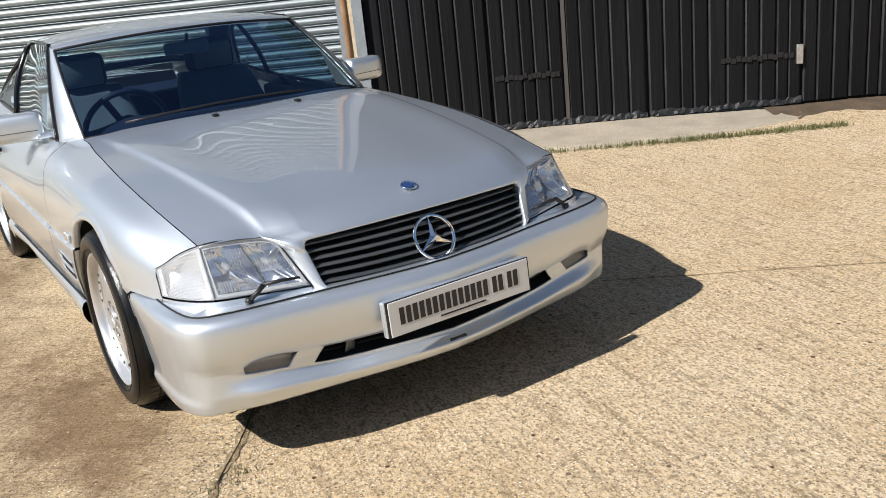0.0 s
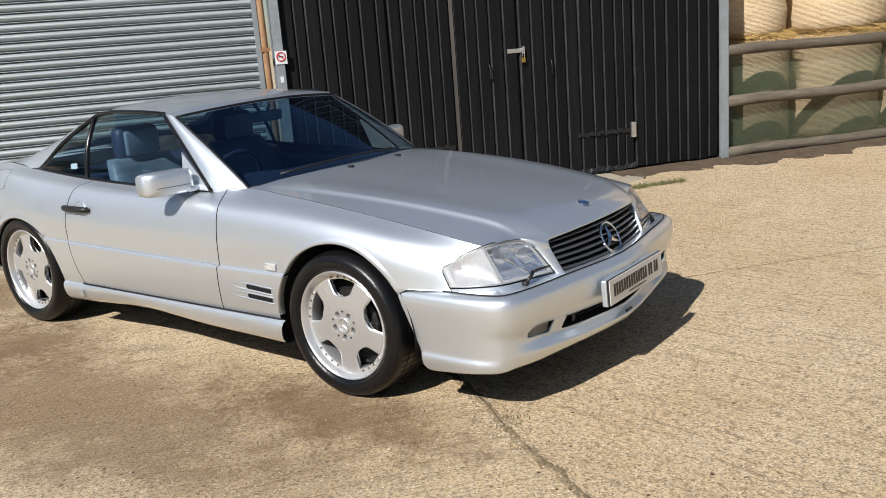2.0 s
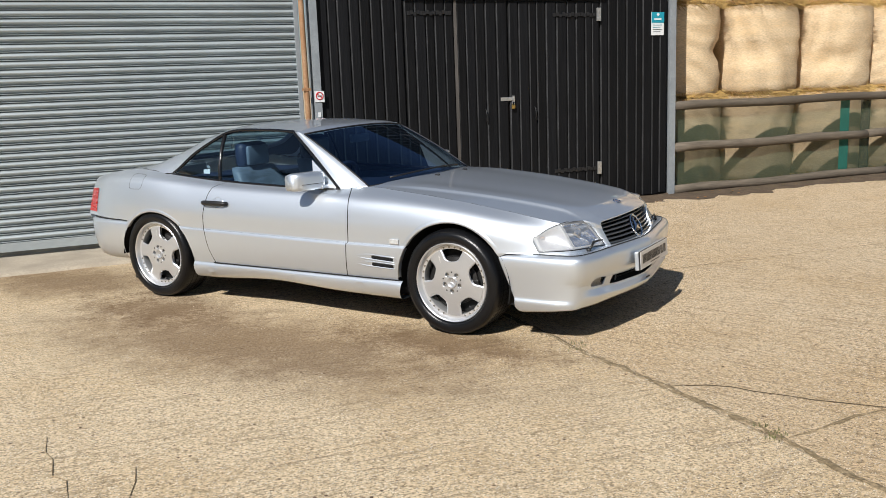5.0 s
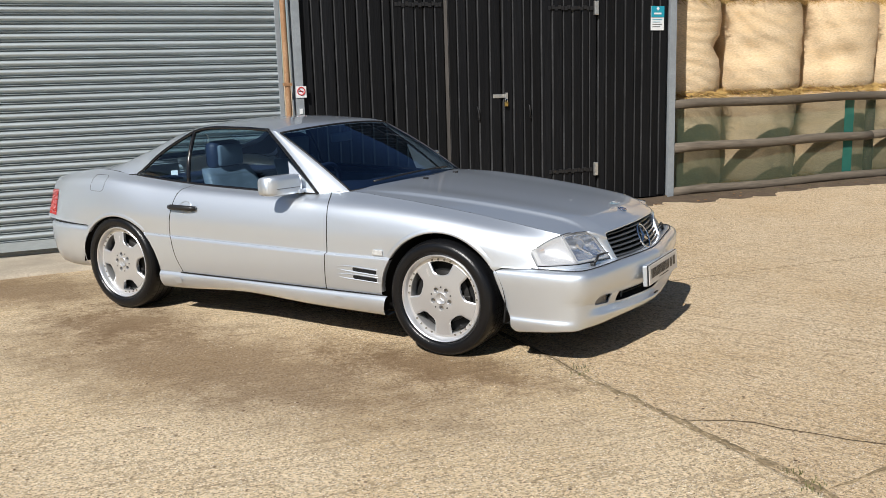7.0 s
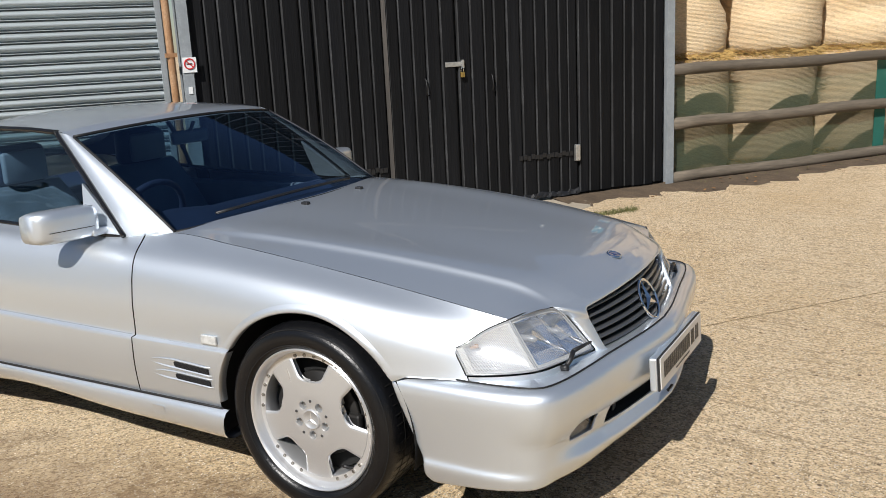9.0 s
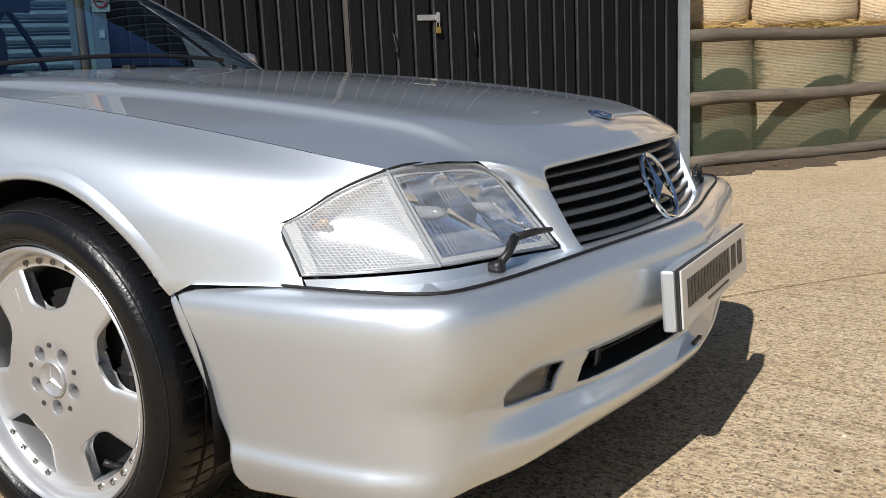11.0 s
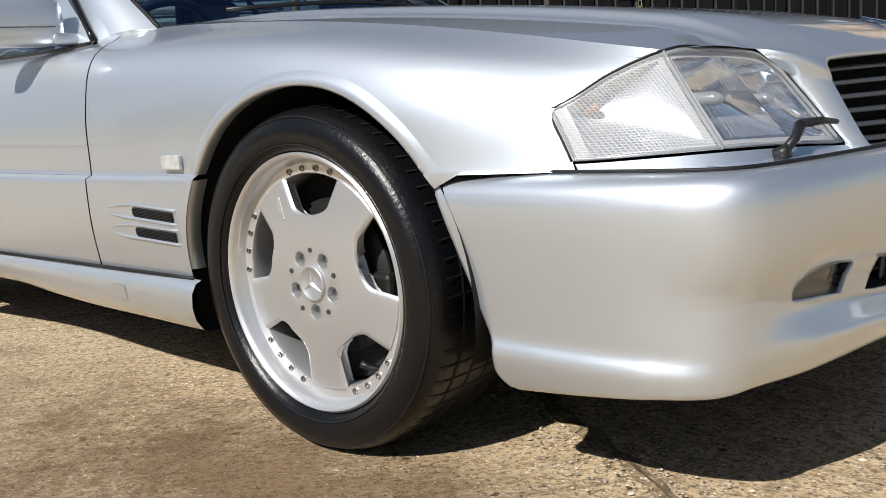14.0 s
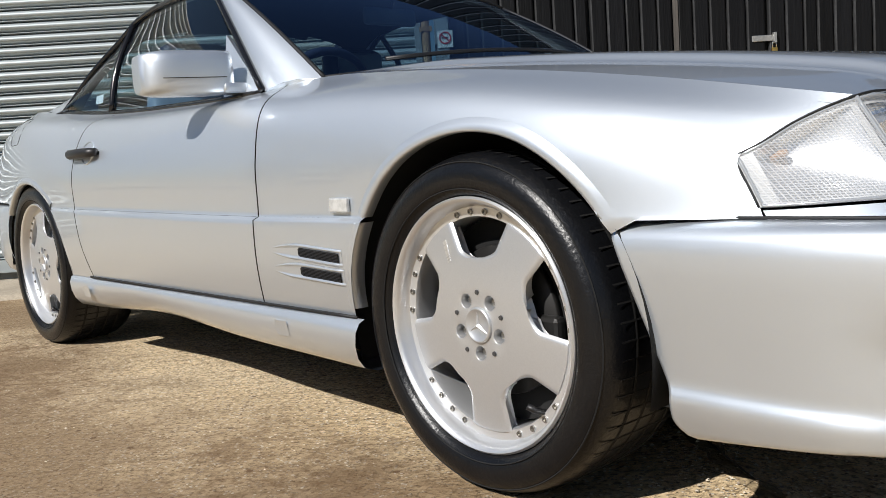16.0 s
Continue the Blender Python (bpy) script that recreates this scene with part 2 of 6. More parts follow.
RAIL_WOOD = material("weathered_rail_wood", (0.165, 0.135, 0.10), rough=0.85, var=0.45, scale=4, fine=0.5, fine_scale=40, bump=0.6, bump_scale=30, rnd=0.12, stretch=(0.12, 1, 1))
GALV = material("galvanised_slat", (0.45, 0.50, 0.515), rough=0.45, metal=0.35, var=0.25, scale=2.5, fine=0.15, fine_scale=40, bump=0.08, bump_scale=15, rnd=0.05, stretch=(0.4, 1, 1))
STEEL_GREY = material("grey_painted_steel", (0.30, 0.33, 0.35), rough=0.55, var=0.3, scale=9, fine=0.25, bump=0.15)
RUST = material("rust_brown_pipe", (0.36, 0.19, 0.09), rough=0.65, var=0.5, scale=7, tint=(0.50, 0.33, 0.20), fine=0.3, bump=0.2)
IRON = material("black_iron", (0.012, 0.012, 0.013), rough=0.5, var=0.3, scale=20, bump=0.3)
ZINC = material("zinc_plate", (0.6, 0.6, 0.58), rough=0.4, metal=0.8, var=0.3, scale=30)
BRASS = material("brass", (0.55, 0.38, 0.12), rough=0.35, metal=0.9, var=0.2, scale=40)
NET_BALE = netting_bale()
STRAW = material("loose_straw", (0.55, 0.36, 0.12), rough=0.85, rnd=0.2, var=0.4, scale=15)
TARP = mesh_sheet("green_windbreak_mesh", (0.075, 0.105, 0.06), 0.62)
TARP_TEAL = mesh_sheet("teal_mesh_edge", (0.02, 0.16, 0.12), 0.8)
DIRT = material("dry_dirt", (0.15, 0.105, 0.065), rough=0.95, var=0.5, scale=5, fine=0.5, fine_scale=60, bump=0.9, bump_scale=40)
MOSS = material("crack_moss", (0.28, 0.205, 0.11), rough=0.95, var=0.6, scale=11, tint=(0.55, 0.42, 0.25), fine=0.6, fine_scale=60, bump=0.9, bump_scale=60)
GRASS = material("grass", (0.15, 0.15, 0.055), rough=0.7, var=0.4, scale=6, rnd=0.2)
LEAF = material("dead_leaf", (0.22, 0.11, 0.04), rough=0.8, rnd=0.4, var=0.3, scale=20)
TYRE = material("tyre_rubber", (0.007, 0.0075, 0.009), rough=0.30, spec=0.38, var=0.3, scale=12, fine=0.3, bump=0.14, bump_scale=110)
WHEEL_SILVER = material("wheel_silver", (0.60, 0.61, 0.62), rough=0.36, metal=0.65, coat=0.6, coat_rough=0.05, fine=0.06, fine_scale=300)
RIM_BRIGHT = material("polished_rim", (0.74, 0.75, 0.76), rough=0.36, metal=0.75, coat=0.4)
CHROME = material("chrome", (0.85, 0.86, 0.88), rough=0.05, metal=1.0)
BLACK_PLASTIC = material("black_plastic", (0.014, 0.014, 0.015), rough=0.45, var=0.2, scale=30)
GLOSS_BLACK = material("gloss_black_trim", (0.01, 0.01, 0.011), rough=0.15)
LINING = material("dark_headlining", (0.035, 0.045, 0.06), rough=0.9)
LIT_EDGE = material("worn_board_edge", (0.008, 0.0085, 0.0095), rough=0.7, var=0.9, scale=5, tint=(0.055, 0.057, 0.06), fine=0.3, rnd=0.3, stretch=(1, 1, 0.5))
SEAL_AND_SHADE = material("rubber_seal", (0.008, 0.008, 0.009), rough=0.6)
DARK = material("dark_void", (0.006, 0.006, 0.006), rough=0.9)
PLATE_WHITE = material("plate_white", (0.64, 0.64, 0.63), rough=0.3, coat=0.5)
INK = material("ink_black", (0.012, 0.012, 0.014), rough=0.4)
BADGE_BLUE = material("badge_blue", (0.02, 0.05, 0.16), rough=0.2, coat=1.0)
LEATHER = material("grey_leather", (0.17, 0.22, 0.28), rough=0.5, var=0.2, scale=10, bump=0.2, bump_scale=120)
LEATHER_DARK = material("dark_blue_leather", (0.018, 0.032, 0.075), rough=0.5, var=0.2, scale=10, bump=0.2, bump_scale=120)
CARPET = material("dark_carpet", (0.02, 0.022, 0.028), rough=0.95)
RED_LENS = material("red_lens", (0.42, 0.008, 0.005), rough=0.2, coat=0.5)
SIGN_TEAL = material("sign_teal", (0.01, 0.28, 0.38), rough=0.5)
SIGN_WHITE = material("sign_white", (0.75, 0.77, 0.77), rough=0.5, fine=0.05)
SIGN_RED = material("sign_red", (0.55, 0.03, 0.03), rough=0.5)
SCREEN_GLASS = glass("windscreen_glass", (0.52, 0.68, 0.76), clear=0.68, ior=1.6, sheen=(0.55, 0.70, 1.0))
SIDE_GLASS = glass("side_glass", (0.52, 0.71, 0.82), clear=0.88, ior=1.5)
REAR_GLASS = glass("rear_glass", (0.74, 0.84, 0.82), clear=0.9, ior=1.5)
LAMP_GLASS = glass("lamp_glass", (1, 1, 1), rough=0.02, clear=0.93, ior=1.5)
CRACK_DARK = material("crack_dark", (0.10, 0.07, 0.04), rough=0.95, var=0.5, scale=12, tint=(0.14, 0.10, 0.06), fine=0.5, bump=0.8)
GRIT = material("grit", (0.45, 0.36, 0.25), rough=0.85, spec=0.2)
_n, _l = GRIT.node_tree.nodes, GRIT.node_tree.links
_g, _r = _n.new("ShaderNodeNewGeometry"), _n.new("ShaderNodeValToRGB")
_r.color_ramp.elements[0].color, _r.color_ramp.elements[1].color = (0.10, 0.06, 0.035, 1), (0.75, 0.66, 0.52, 1)
_l.new(_g.outputs["Random Per Island"], _r.inputs[0]), _l.new(_r.outputs[0], _n["Principled BSDF"].inputs["Base Color"])


# ---- mesh helpers ----
def finish(name, bm, mat, parent=None, label="", smooth=False, bevel=0.0):
    me = bpy.data.meshes.new(name)
    bmesh.ops.recalc_face_normals(bm, faces=bm.faces)
    bm.to_mesh(me)
    bm.free()
    if mat:
        me.materials.append(mat)
    if smooth:
        for p in me.polygons:
            p.use_smooth = True
    ob = new(name, me)
    if parent:
        ob.parent = parent
    if label:
        ob["label"] = label
    if bevel:
        b = ob.modifiers.new("bevel", "BEVEL")
        b.width, b.segments, b.limit_method = bevel, 2, "ANGLE"
    return ob


def part(name, bm, mat, parent, label="", smooth=False, bevel=0.0):
    """One mesh object under a thing or under a part."""
    return finish(name, bm, mat, parent, label, smooth, bevel)


def thing(name, m, label, category, group="", kind=""):
    ob = new(name)
    ob.matrix_world = m
    return tagged(ob, label, category, group, kind)


def box(bm, x0, x1, y0, y1, z0, z1, m=None):
    """A box with corners at the given bounds, added to bm."""
    vs = [bm.verts.new((x, y, z)) for z in (z0, z1) for x, y in ((x0, y0), (x1, y0), (x1, y1), (x0, y1))]
    for f in ((3, 2, 1, 0), (4, 5, 6, 7), (0, 1, 5, 4), (1, 2, 6, 5), (2, 3, 7, 6), (3, 0, 4, 7)):
        bm.faces.new([vs[i] for i in f])
    if m is not None:
        bmesh.ops.transform(bm, matrix=m, verts=vs)
    return vs


def boxed(*b):
    bm = bmesh.new()
    box(bm, *b)
    return bm


def tube(bm, pts, r, seg=8, closed=False, caps=True):
    """A round bar of radius r (a number, or one for each point) through the points."""
    pts = [Vector(p) for p in pts]
    n = len(pts)
    rings = []
    side = None
    for i, p in enumerate(pts):
        a = pts[(i - 1) % n] if (closed or i) else p
        b = pts[(i + 1) % n] if (closed or i < n - 1) else p
        d = (b - a).normalized()
        if side is None:
            side = d.orthogonal().normalized()
        side = (side - d * side.dot(d)).normalized()
        up = d.cross(side)
        rr = r[i] if isinstance(r, (list, tuple)) else r
        rings.append([bm.verts.new(p + (side * math.cos(k * math.tau / seg) + up * math.sin(k * math.tau / seg)) * rr) for k in range(seg)])
    for i in range(n if closed else n - 1):
        a, b = rings[i], rings[(i + 1) % n]
        for k in range(seg):
            bm.faces.new((a[k], a[(k + 1) % seg], b[(k + 1) % seg], b[k]))
    if caps and not closed:
        bm.faces.new(rings[0][::-1]), bm.faces.new(rings[-1])
    return bm


def surface(bm, fn, nu, nv, keep=None):
    """A sheet through fn(u, v), u and v from 0 to 1. keep(u, v) may leave cells out."""
    vs = [[bm.verts.new(fn(i / nu, j / nv)) for j in range(nv + 1)] for i in range(nu + 1)]
    for i in range(nu):
        for j in range(nv):
            if keep is None or keep((i + 0.5) / nu, (j + 0.5) / nv):
                bm.faces.new((vs[i][j], vs[i + 1][j], vs[i + 1][j + 1], vs[i][j + 1]))
    for v in [v for v in bm.verts if not v.link_faces]:
        bm.verts.remove(v)
    return bm


def lathe(bm, profile, seg=48, axis="y", m=None, closed=False):
    """Turns a profile of (radius, offset) round an axis."""
    rings = []
    for r, o in profile:
        ring = []
        for k in range(seg):
            a = k * math.tau / seg
            c, s = r * math.cos(a), r * math.sin(a)
            v = Vector((c, o, s)) if axis == "y" else Vector((c, s, o))
            ring.append(bm.verts.new(m @ v if m is not None else v))
        rings.append(ring)
    pairs = list(zip(rings, rings[1:])) + ([(rings[-1], rings[0])] if closed else [])
    for a, b in pairs:
        for k in range(seg):
            bm.faces.new((a[k], a[(k + 1) % seg], b[(k + 1) % seg], b[k]))
    return rings


def prism(bm, outline, d0, d1, place):
    """An outline of (a, b) pairs pulled from depth d0 to d1; place(a, b, d) gives the point."""
    lo = [bm.verts.new(place(a, b, d0)) for a, b in outline]
    hi = [bm.verts.new(place(a, b, d1)) for a, b in outline]
    n = len(outline)
    for i in range(n):
        bm.faces.new((lo[i], lo[(i + 1) % n], hi[(i + 1) % n], hi[i]))
    bm.faces.new(lo[::-1]), bm.faces.new(hi)
    return bm


# ---- the yard ----
BARN = pose(-0.6845, 5.587, 0, 0, 0, 53.63)        # x along the barn's front, y into it


def yard_ground():
    bm = bmesh.new()
    s = 400.0
    vs = [bm.verts.new(p) for p in ((-s, -s, 0), (s, -s, 0), (s, s, 0), (-s, s, 0))]
    bm.faces.new(vs)
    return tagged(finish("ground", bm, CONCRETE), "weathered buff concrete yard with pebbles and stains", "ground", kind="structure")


yard_ground()


def apron():
    """The low cement strip in front of the barn, with a worn edge."""
    bm = bmesh.new()
    rnd = random.Random(3)
    n = 60

    def fn(u, v):
        x = -9.5 + 8.5 * u
        worn = min(1.0, (1 - u) / 0.14)
        edge = (-0.80 - 0.04 * math.sin(u * 9)) * (0.35 + 0.65 * math.sqrt(worn)) + rnd.uniform(-0.012, 0.012)
        y = (0.0, edge + 0.04, edge, edge - 0.012)[round(v * 3)]
        z = (0.035, 0.03, 0.022, -0.02)[round(v * 3)]
        return (x, y, z * (0.25 + 0.75 * worn))

    surface(bm, fn, n, 3)
    ob = finish("apron", bm, SLAB, smooth=True)
    ob.matrix_world = BARN
    return tagged(ob, "low pale cement apron along the barn front", "apron", kind="structure")


apron()


def roller_shutter():
    base = thing("roller_shutter", BARN @ pose(0, 0.06, 0), "closed galvanised roller shutter of curved slats beside the barn", "shutter")
    pitch, wide = 0.0755, 5.6
    bm = bmesh.new()
    # a small bead at the foot, then one deep curl leaning out towards its top
    prof = [(1.3 * y, pitch * z) for y, z in ((0.016, 0.0), (0.004, 0.03), (-0.010, 0.055), (-0.014, 0.09), (-0.010, 0.125), (0.006, 0.15), (0.014, 0.17), (0.012, 0.20), (0.001, 0.25), (-0.009, 0.33), (-0.017, 0.44), (-0.021, 0.55), (-0.0205, 0.65), (-0.016, 0.76), (-0.009, 0.86), (0.001, 0.94), (0.014, 0.985))]
    rows = [[bm.verts.new((x, y, z)) for y, z in prof] for x in (-4.52 - wide, -4.52)]
    for k in range(len(prof) - 1):
        bm.faces.new((rows[0][k], rows[1][k], rows[1][k + 1], rows[0][k + 1]))
    first = part("slat", bm, GALV, base, smooth=True)
    first.location.z = 0.16
    for i in range(1, 41):
        o = first.copy()
        scene.collection.objects.link(o)
        o.location.z = 0.16 + i * pitch
    part("bottom_rail", boxed(-4.52 - wide, -4.52, -0.022, 0.012, 0.075, 0.158), GALV, base, "flat bottom rail")
    part("backing", boxed(-4.5 - wide - 0.1, -4.48, 0.026, 0.055, 0.03, 3.25), STEEL_GREY, base)
    part("guide", boxed(-4.54, -4.50, -0.045, 0.03, 0.03, 3.25), STEEL_GREY, base, "grey steel guide channel")
    return base


roller_shutter()


def rust_pipe():
    bm = bmesh.new()
    tube(bm, [(-4.455, -0.035, 0.035), (-4.47, -0.035, 1.3), (-4.475, -0.035, 2.6), (-4.478, -0.035, 3.2)], 0.028, 12)
    base = thing("drainpipe", BARN, "rusty brown steel drainpipe beside the shutter", "pipe")
    part("pipe", bm, RUST, base, smooth=True)
    for z in (0.5, 1.45, 2.7):
        part("bracket", boxed(-4.51, -4.43, -0.066, -0.004, z, z + 0.03), RUST, base)
    return base


rust_pipe()


def steel_post(u0, u1, name_label):
    base = thing("steel_post", BARN, name_label, "post", "barn posts")
    part("flange", boxed(u0, u1, -0.07, -0.058, 0.0, 3.3), STEEL_GREY, base)
    part("web", boxed((u0 + u1) / 2 - 0.005, (u0 + u1) / 2 + 0.005, -0.057, 0.07, 0.0, 3.3), STEEL_GREY, base)
    part("flange", boxed(u0, u1, 0.071, 0.083, 0.0, 3.3), STEEL_GREY, base)


steel_post(-4.405, -4.325, "grey painted steel post at the shutter side of the barn")
steel_post(0.0, 0.085, "grey painted steel post at the fence end of the barn")


def plank_mesh(w, h):
    """One upright board with chamfered edges and a lightly uneven face."""
    bm = bmesh.new()
    rows = []
    for z in (0.0, h):
        rows.append([bm.verts.new((x, y, z)) for x, y in ((0.0, 0.0), (0.003, -0.016), (0.012, -0.021), (w - 0.012, -0.021), (w - 0.003, -0.016), (w, 0.0))])
    n = 6
    for k in range(n - 1):
        bm.faces.new((rows[0][k], rows[0][k + 1], rows[1][k + 1], rows[1][k]))
    bm.faces.new(rows[1]), bm.faces.new(rows[0][::-1])
    return bm


def boards(parent, u0, u1, z0, z1, y=0.0, wide=0.118, mat=None):
    """Upright boards side by side, each its own piece, with narrow gaps."""
    n = max(1, round((u1 - u0) / wide))
    w = (u1 - u0) / n
    first = None
    rnd = random.Random(int(abs(u0) * 1000))
    share = [rnd.uniform(0.72, 1.28) for _ in range(n)]
    share = [v * n / sum(share) for v in share]
    for i in range(n):
        if first is None:
            o = first = part("plank", plank_mesh(w - 0.007, z1 - z0), mat or BLACK_WOOD, parent)
            # the sunward chamfer is coloured paler: an edge highlight painted in
            o.data.materials.append(LIT_EDGE)
            for f in o.data.polygons:
                c = f.center
                if f.area > 0 and (c.x < 0.009 and abs(f.normal.z) < 0.5):
                    f.material_index = 1
        else:
            o = first.copy()
            scene.collection.objects.link(o)
        o.location = (u0 + sum(share[:i]) * w, y - rnd.uniform(0, 0.006), z0 + rnd.uniform(-0.008, 0.008))
        o.scale.x = share[i]


def barn():
    wall = thing("wall_barn", BARN, "black-stained upright timber boarding of the barn front", "wall", kind="structure")
    part("backing", boxed(-4.33, 0.0, 0.012, 0.08, 0.03, 3.3), DARK, wall)
    boards(wall, -4.322, -3.385, 0.05, 3.3)
    boards(wall, -0.945, -0.003, 0.05, 3.3)
    boards(wall, -3.385, -0.945, 2.44, 3.3)
    part("lintel", boxed(-3.40, -0.92, -0.075, -0.024, 2.385, 2.425), BARE_WOOD, wall, "weathered grey timber ledge above the doors")
    side = thing("wall_barn_return", BARN, "black boarded side of the barn behind the fence", "wall", kind="structure")
    part("boarding", boxed(-0.02, 0.03, 0.09, 6.0, 0.0, 3.3), BLACK_WOOD, side)


barn()


def strap(u0, u1, z):
    """A crimped iron strap hinge along a door."""
    bm = bmesh.new()
    n = 14
    for k in range(n):
        a = u0 + (u1 - u0) * k / n
        b = u0 + (u1 - u0) * (k + 0.92) / n
        dz = 0.008 * math.sin(k * 2.4)
        box(bm, a, b, -0.034 - 0.004 * (k % 2), -0.026, z - 0.02 + dz, z + 0.02 + dz)
    return bm


def pull(u, z):
    bm = bmesh.new()
    tube(bm, [(u, -0.026, z + 0.075), (u, -0.05, z + 0.06), (u + 0.004, -0.055, z), (u, -0.05, z - 0.06), (u + 0.03, -0.03, z - 0.07)], 0.006, 6)
    return bm


def barn_door(u0, u1, label):
    d = thing("barn_door", BARN, label, "door", "barn doors")
    part("backing", boxed(u0 + 0.004, u1 - 0.004, 0.0, 0.011, 0.05, 2.36), DARK, d)
    return d


left = barn_door(-3.37, -2.150, "closed black timber barn door with a pale bare edge strip")
boards(left, -3.365, -2.80, 0.07, 2.37)
boards(left, -2.765, -2.152, 0.06, 2.36)
part("edge_strip", boxed(-2.797, -2.768, -0.03, -0.004, 0.05, 2.35), BARE_WOOD, left, "bare grey timber edge strip")
for z in (0.45, 2.22):
    part("strap_hinge", strap(-3.34, -2.83, z), IRON, left, "crimped black iron strap")
part("pull_handle", pull(-2.45, 1.10), IRON, left, "black iron pull handle", smooth=True)
right = barn_door(-2.138, -0.955, "closed black timber barn door with pale zinc hinges")
boards(right, -2.135, -0.96, 0.05, 2.33)
for z in (0.42, 2.19):
    part("strap_hinge", strap(-1.58, -1.02, z), IRON, right, "crimped black iron strap")
    h = part("hinge_knuckle", boxed(-1.005, -0.955, -0.055, -0.022, z - 0.075, z + 0.075), ZINC, right, "pale zinc hinge plate", bevel=0.006)
part("pull_handle", pull(-1.83, 1.10), IRON, right, "black iron pull handle", smooth=True)


def ragged_seal(parent, u0, u1, seed):
    """Torn black membrane hanging along a door's lower edge."""
    rnd = random.Random(seed)
    bm = bmesh.new()
    n = int((u1 - u0) / 0.03)
    lo = [bm.verts.new((u0 + (u1 - u0) * k / n, -0.034 - rnd.uniform(0, 0.02), 0.036 + rnd.uniform(0, 0.012))) for k in range(n + 1)]
    mid = [bm.verts.new((u0 + (u1 - u0) * k / n, -0.030 - rnd.uniform(0, 0.015), 0.06 + rnd.uniform(0, 0.01))) for k in range(n + 1)]
    hi = [bm.verts.new((u0 + (u1 - u0) * k / n, -0.024, 0.085 + rnd.uniform(-0.012, 0.015))) for k in range(n + 1)]
    for a, b in ((lo, mid), (mid, hi)):
        for k in range(n):
            bm.faces.new((a[k], a[k + 1], b[k + 1], b[k]))
    part("bottom_seal", bm, IRON, parent, "torn black bottom seal")


ragged_seal(left, -3.36, -2.155, 1)
ragged_seal(right, -2.13, -0.96, 2)


def hasp_and_padlock():
    h = thing("hasp", BARN, "zinc hasp across the two barn doors", "hasp")
    part("plate", boxed(-2.26, -2.10, -0.034, -0.023, 1.255, 1.295), ZINC, h, bevel=0.003)
    part("staple", boxed(-2.115, -2.095, -0.055, -0.022, 1.24, 1.31), ZINC, h, bevel=0.003)
    p = thing("padlock", BARN, "small brass padlock hanging from the hasp", "padlock")
    part("body", boxed(-2.135, -2.095, -0.062, -0.042, 1.165, 1.208), BRASS, p, bevel=0.004)
    bm = bmesh.new()
    tube(bm, [(-2.128, -0.052, 1.208), (-2.128, -0.052, 1.235), (-2.115, -0.052, 1.248), (-2.102, -0.052, 1.235), (-2.102, -0.052, 1.208)], 0.004, 6)
    part("shackle", bm, CHROME, p, smooth=True)


hasp_and_padlock()


def wall_notice():
    s = thing("notice", BARN, "small teal and white notice fixed to the black boards", "sign")
    part("panel", boxed(-0.245, -0.068, -0.034, -0.026, 1.945, 2.212), SIGN_WHITE, s)
    part("header", boxed(-0.245, -0.068, -0.039, -0.0345, 2.09, 2.212), SIGN_TEAL, s, "teal header")
    part("cross", boxed(-0.166, -0.147, -0.042, -0.0395, 2.165, 2.203), SIGN_WHITE, s)
    part("cross", boxed(-0.176, -0.137, -0.0425, -0.0398, 2.178, 2.190), SIGN_WHITE, s)
    for k in range(4):
        part("text_bar", boxed(-0.225, -0.10 - 0.02 * (k % 2), -0.037, -0.0345, 2.06 - k * 0.026, 2.066 - k * 0.026), SIGN_TEAL if k < 2 else INK, s)
    part("text_bar", boxed(-0.21, -0.11, -0.042, -0.0395, 2.12, 2.14), SIGN_WHITE, s)


wall_notice()


def round_notice():
    s = thing("no_smoking_sign", BARN, "small white sign with a red barred ring on the steel post", "sign")
    part("panel", boxed(-4.40, -4.30, -0.078, -0.0715, 1.335, 1.445), SIGN_WHITE, s)
    bm = bmesh.new()
    tube(bm, [(-4.35 + 0.036 * math.cos(a * math.tau / 24), -0.080, 1.397 + 0.036 * math.sin(a * math.tau / 24)) for a in range(24)], 0.005, 6, closed=True)
    part("ring", bm, SIGN_RED, s)
    bm = bmesh.new()
    tube(bm, [(-4.376, -0.080, 1.422), (-4.324, -0.080, 1.372)], 0.004, 6)
    part("bar", bm, SIGN_RED, s)
    part("cigarette", boxed(-4.372, -4.33, -0.081, -0.0785, 1.393, 1.401), INK, s)
    c = thing("paper_tag", BARN, "small white tag low on the steel post", "tag")
    part("sheet", boxed(-4.375, -4.345, -0.076, -0.0715, 1.18, 1.23), SIGN_WHITE, c)


round_notice()


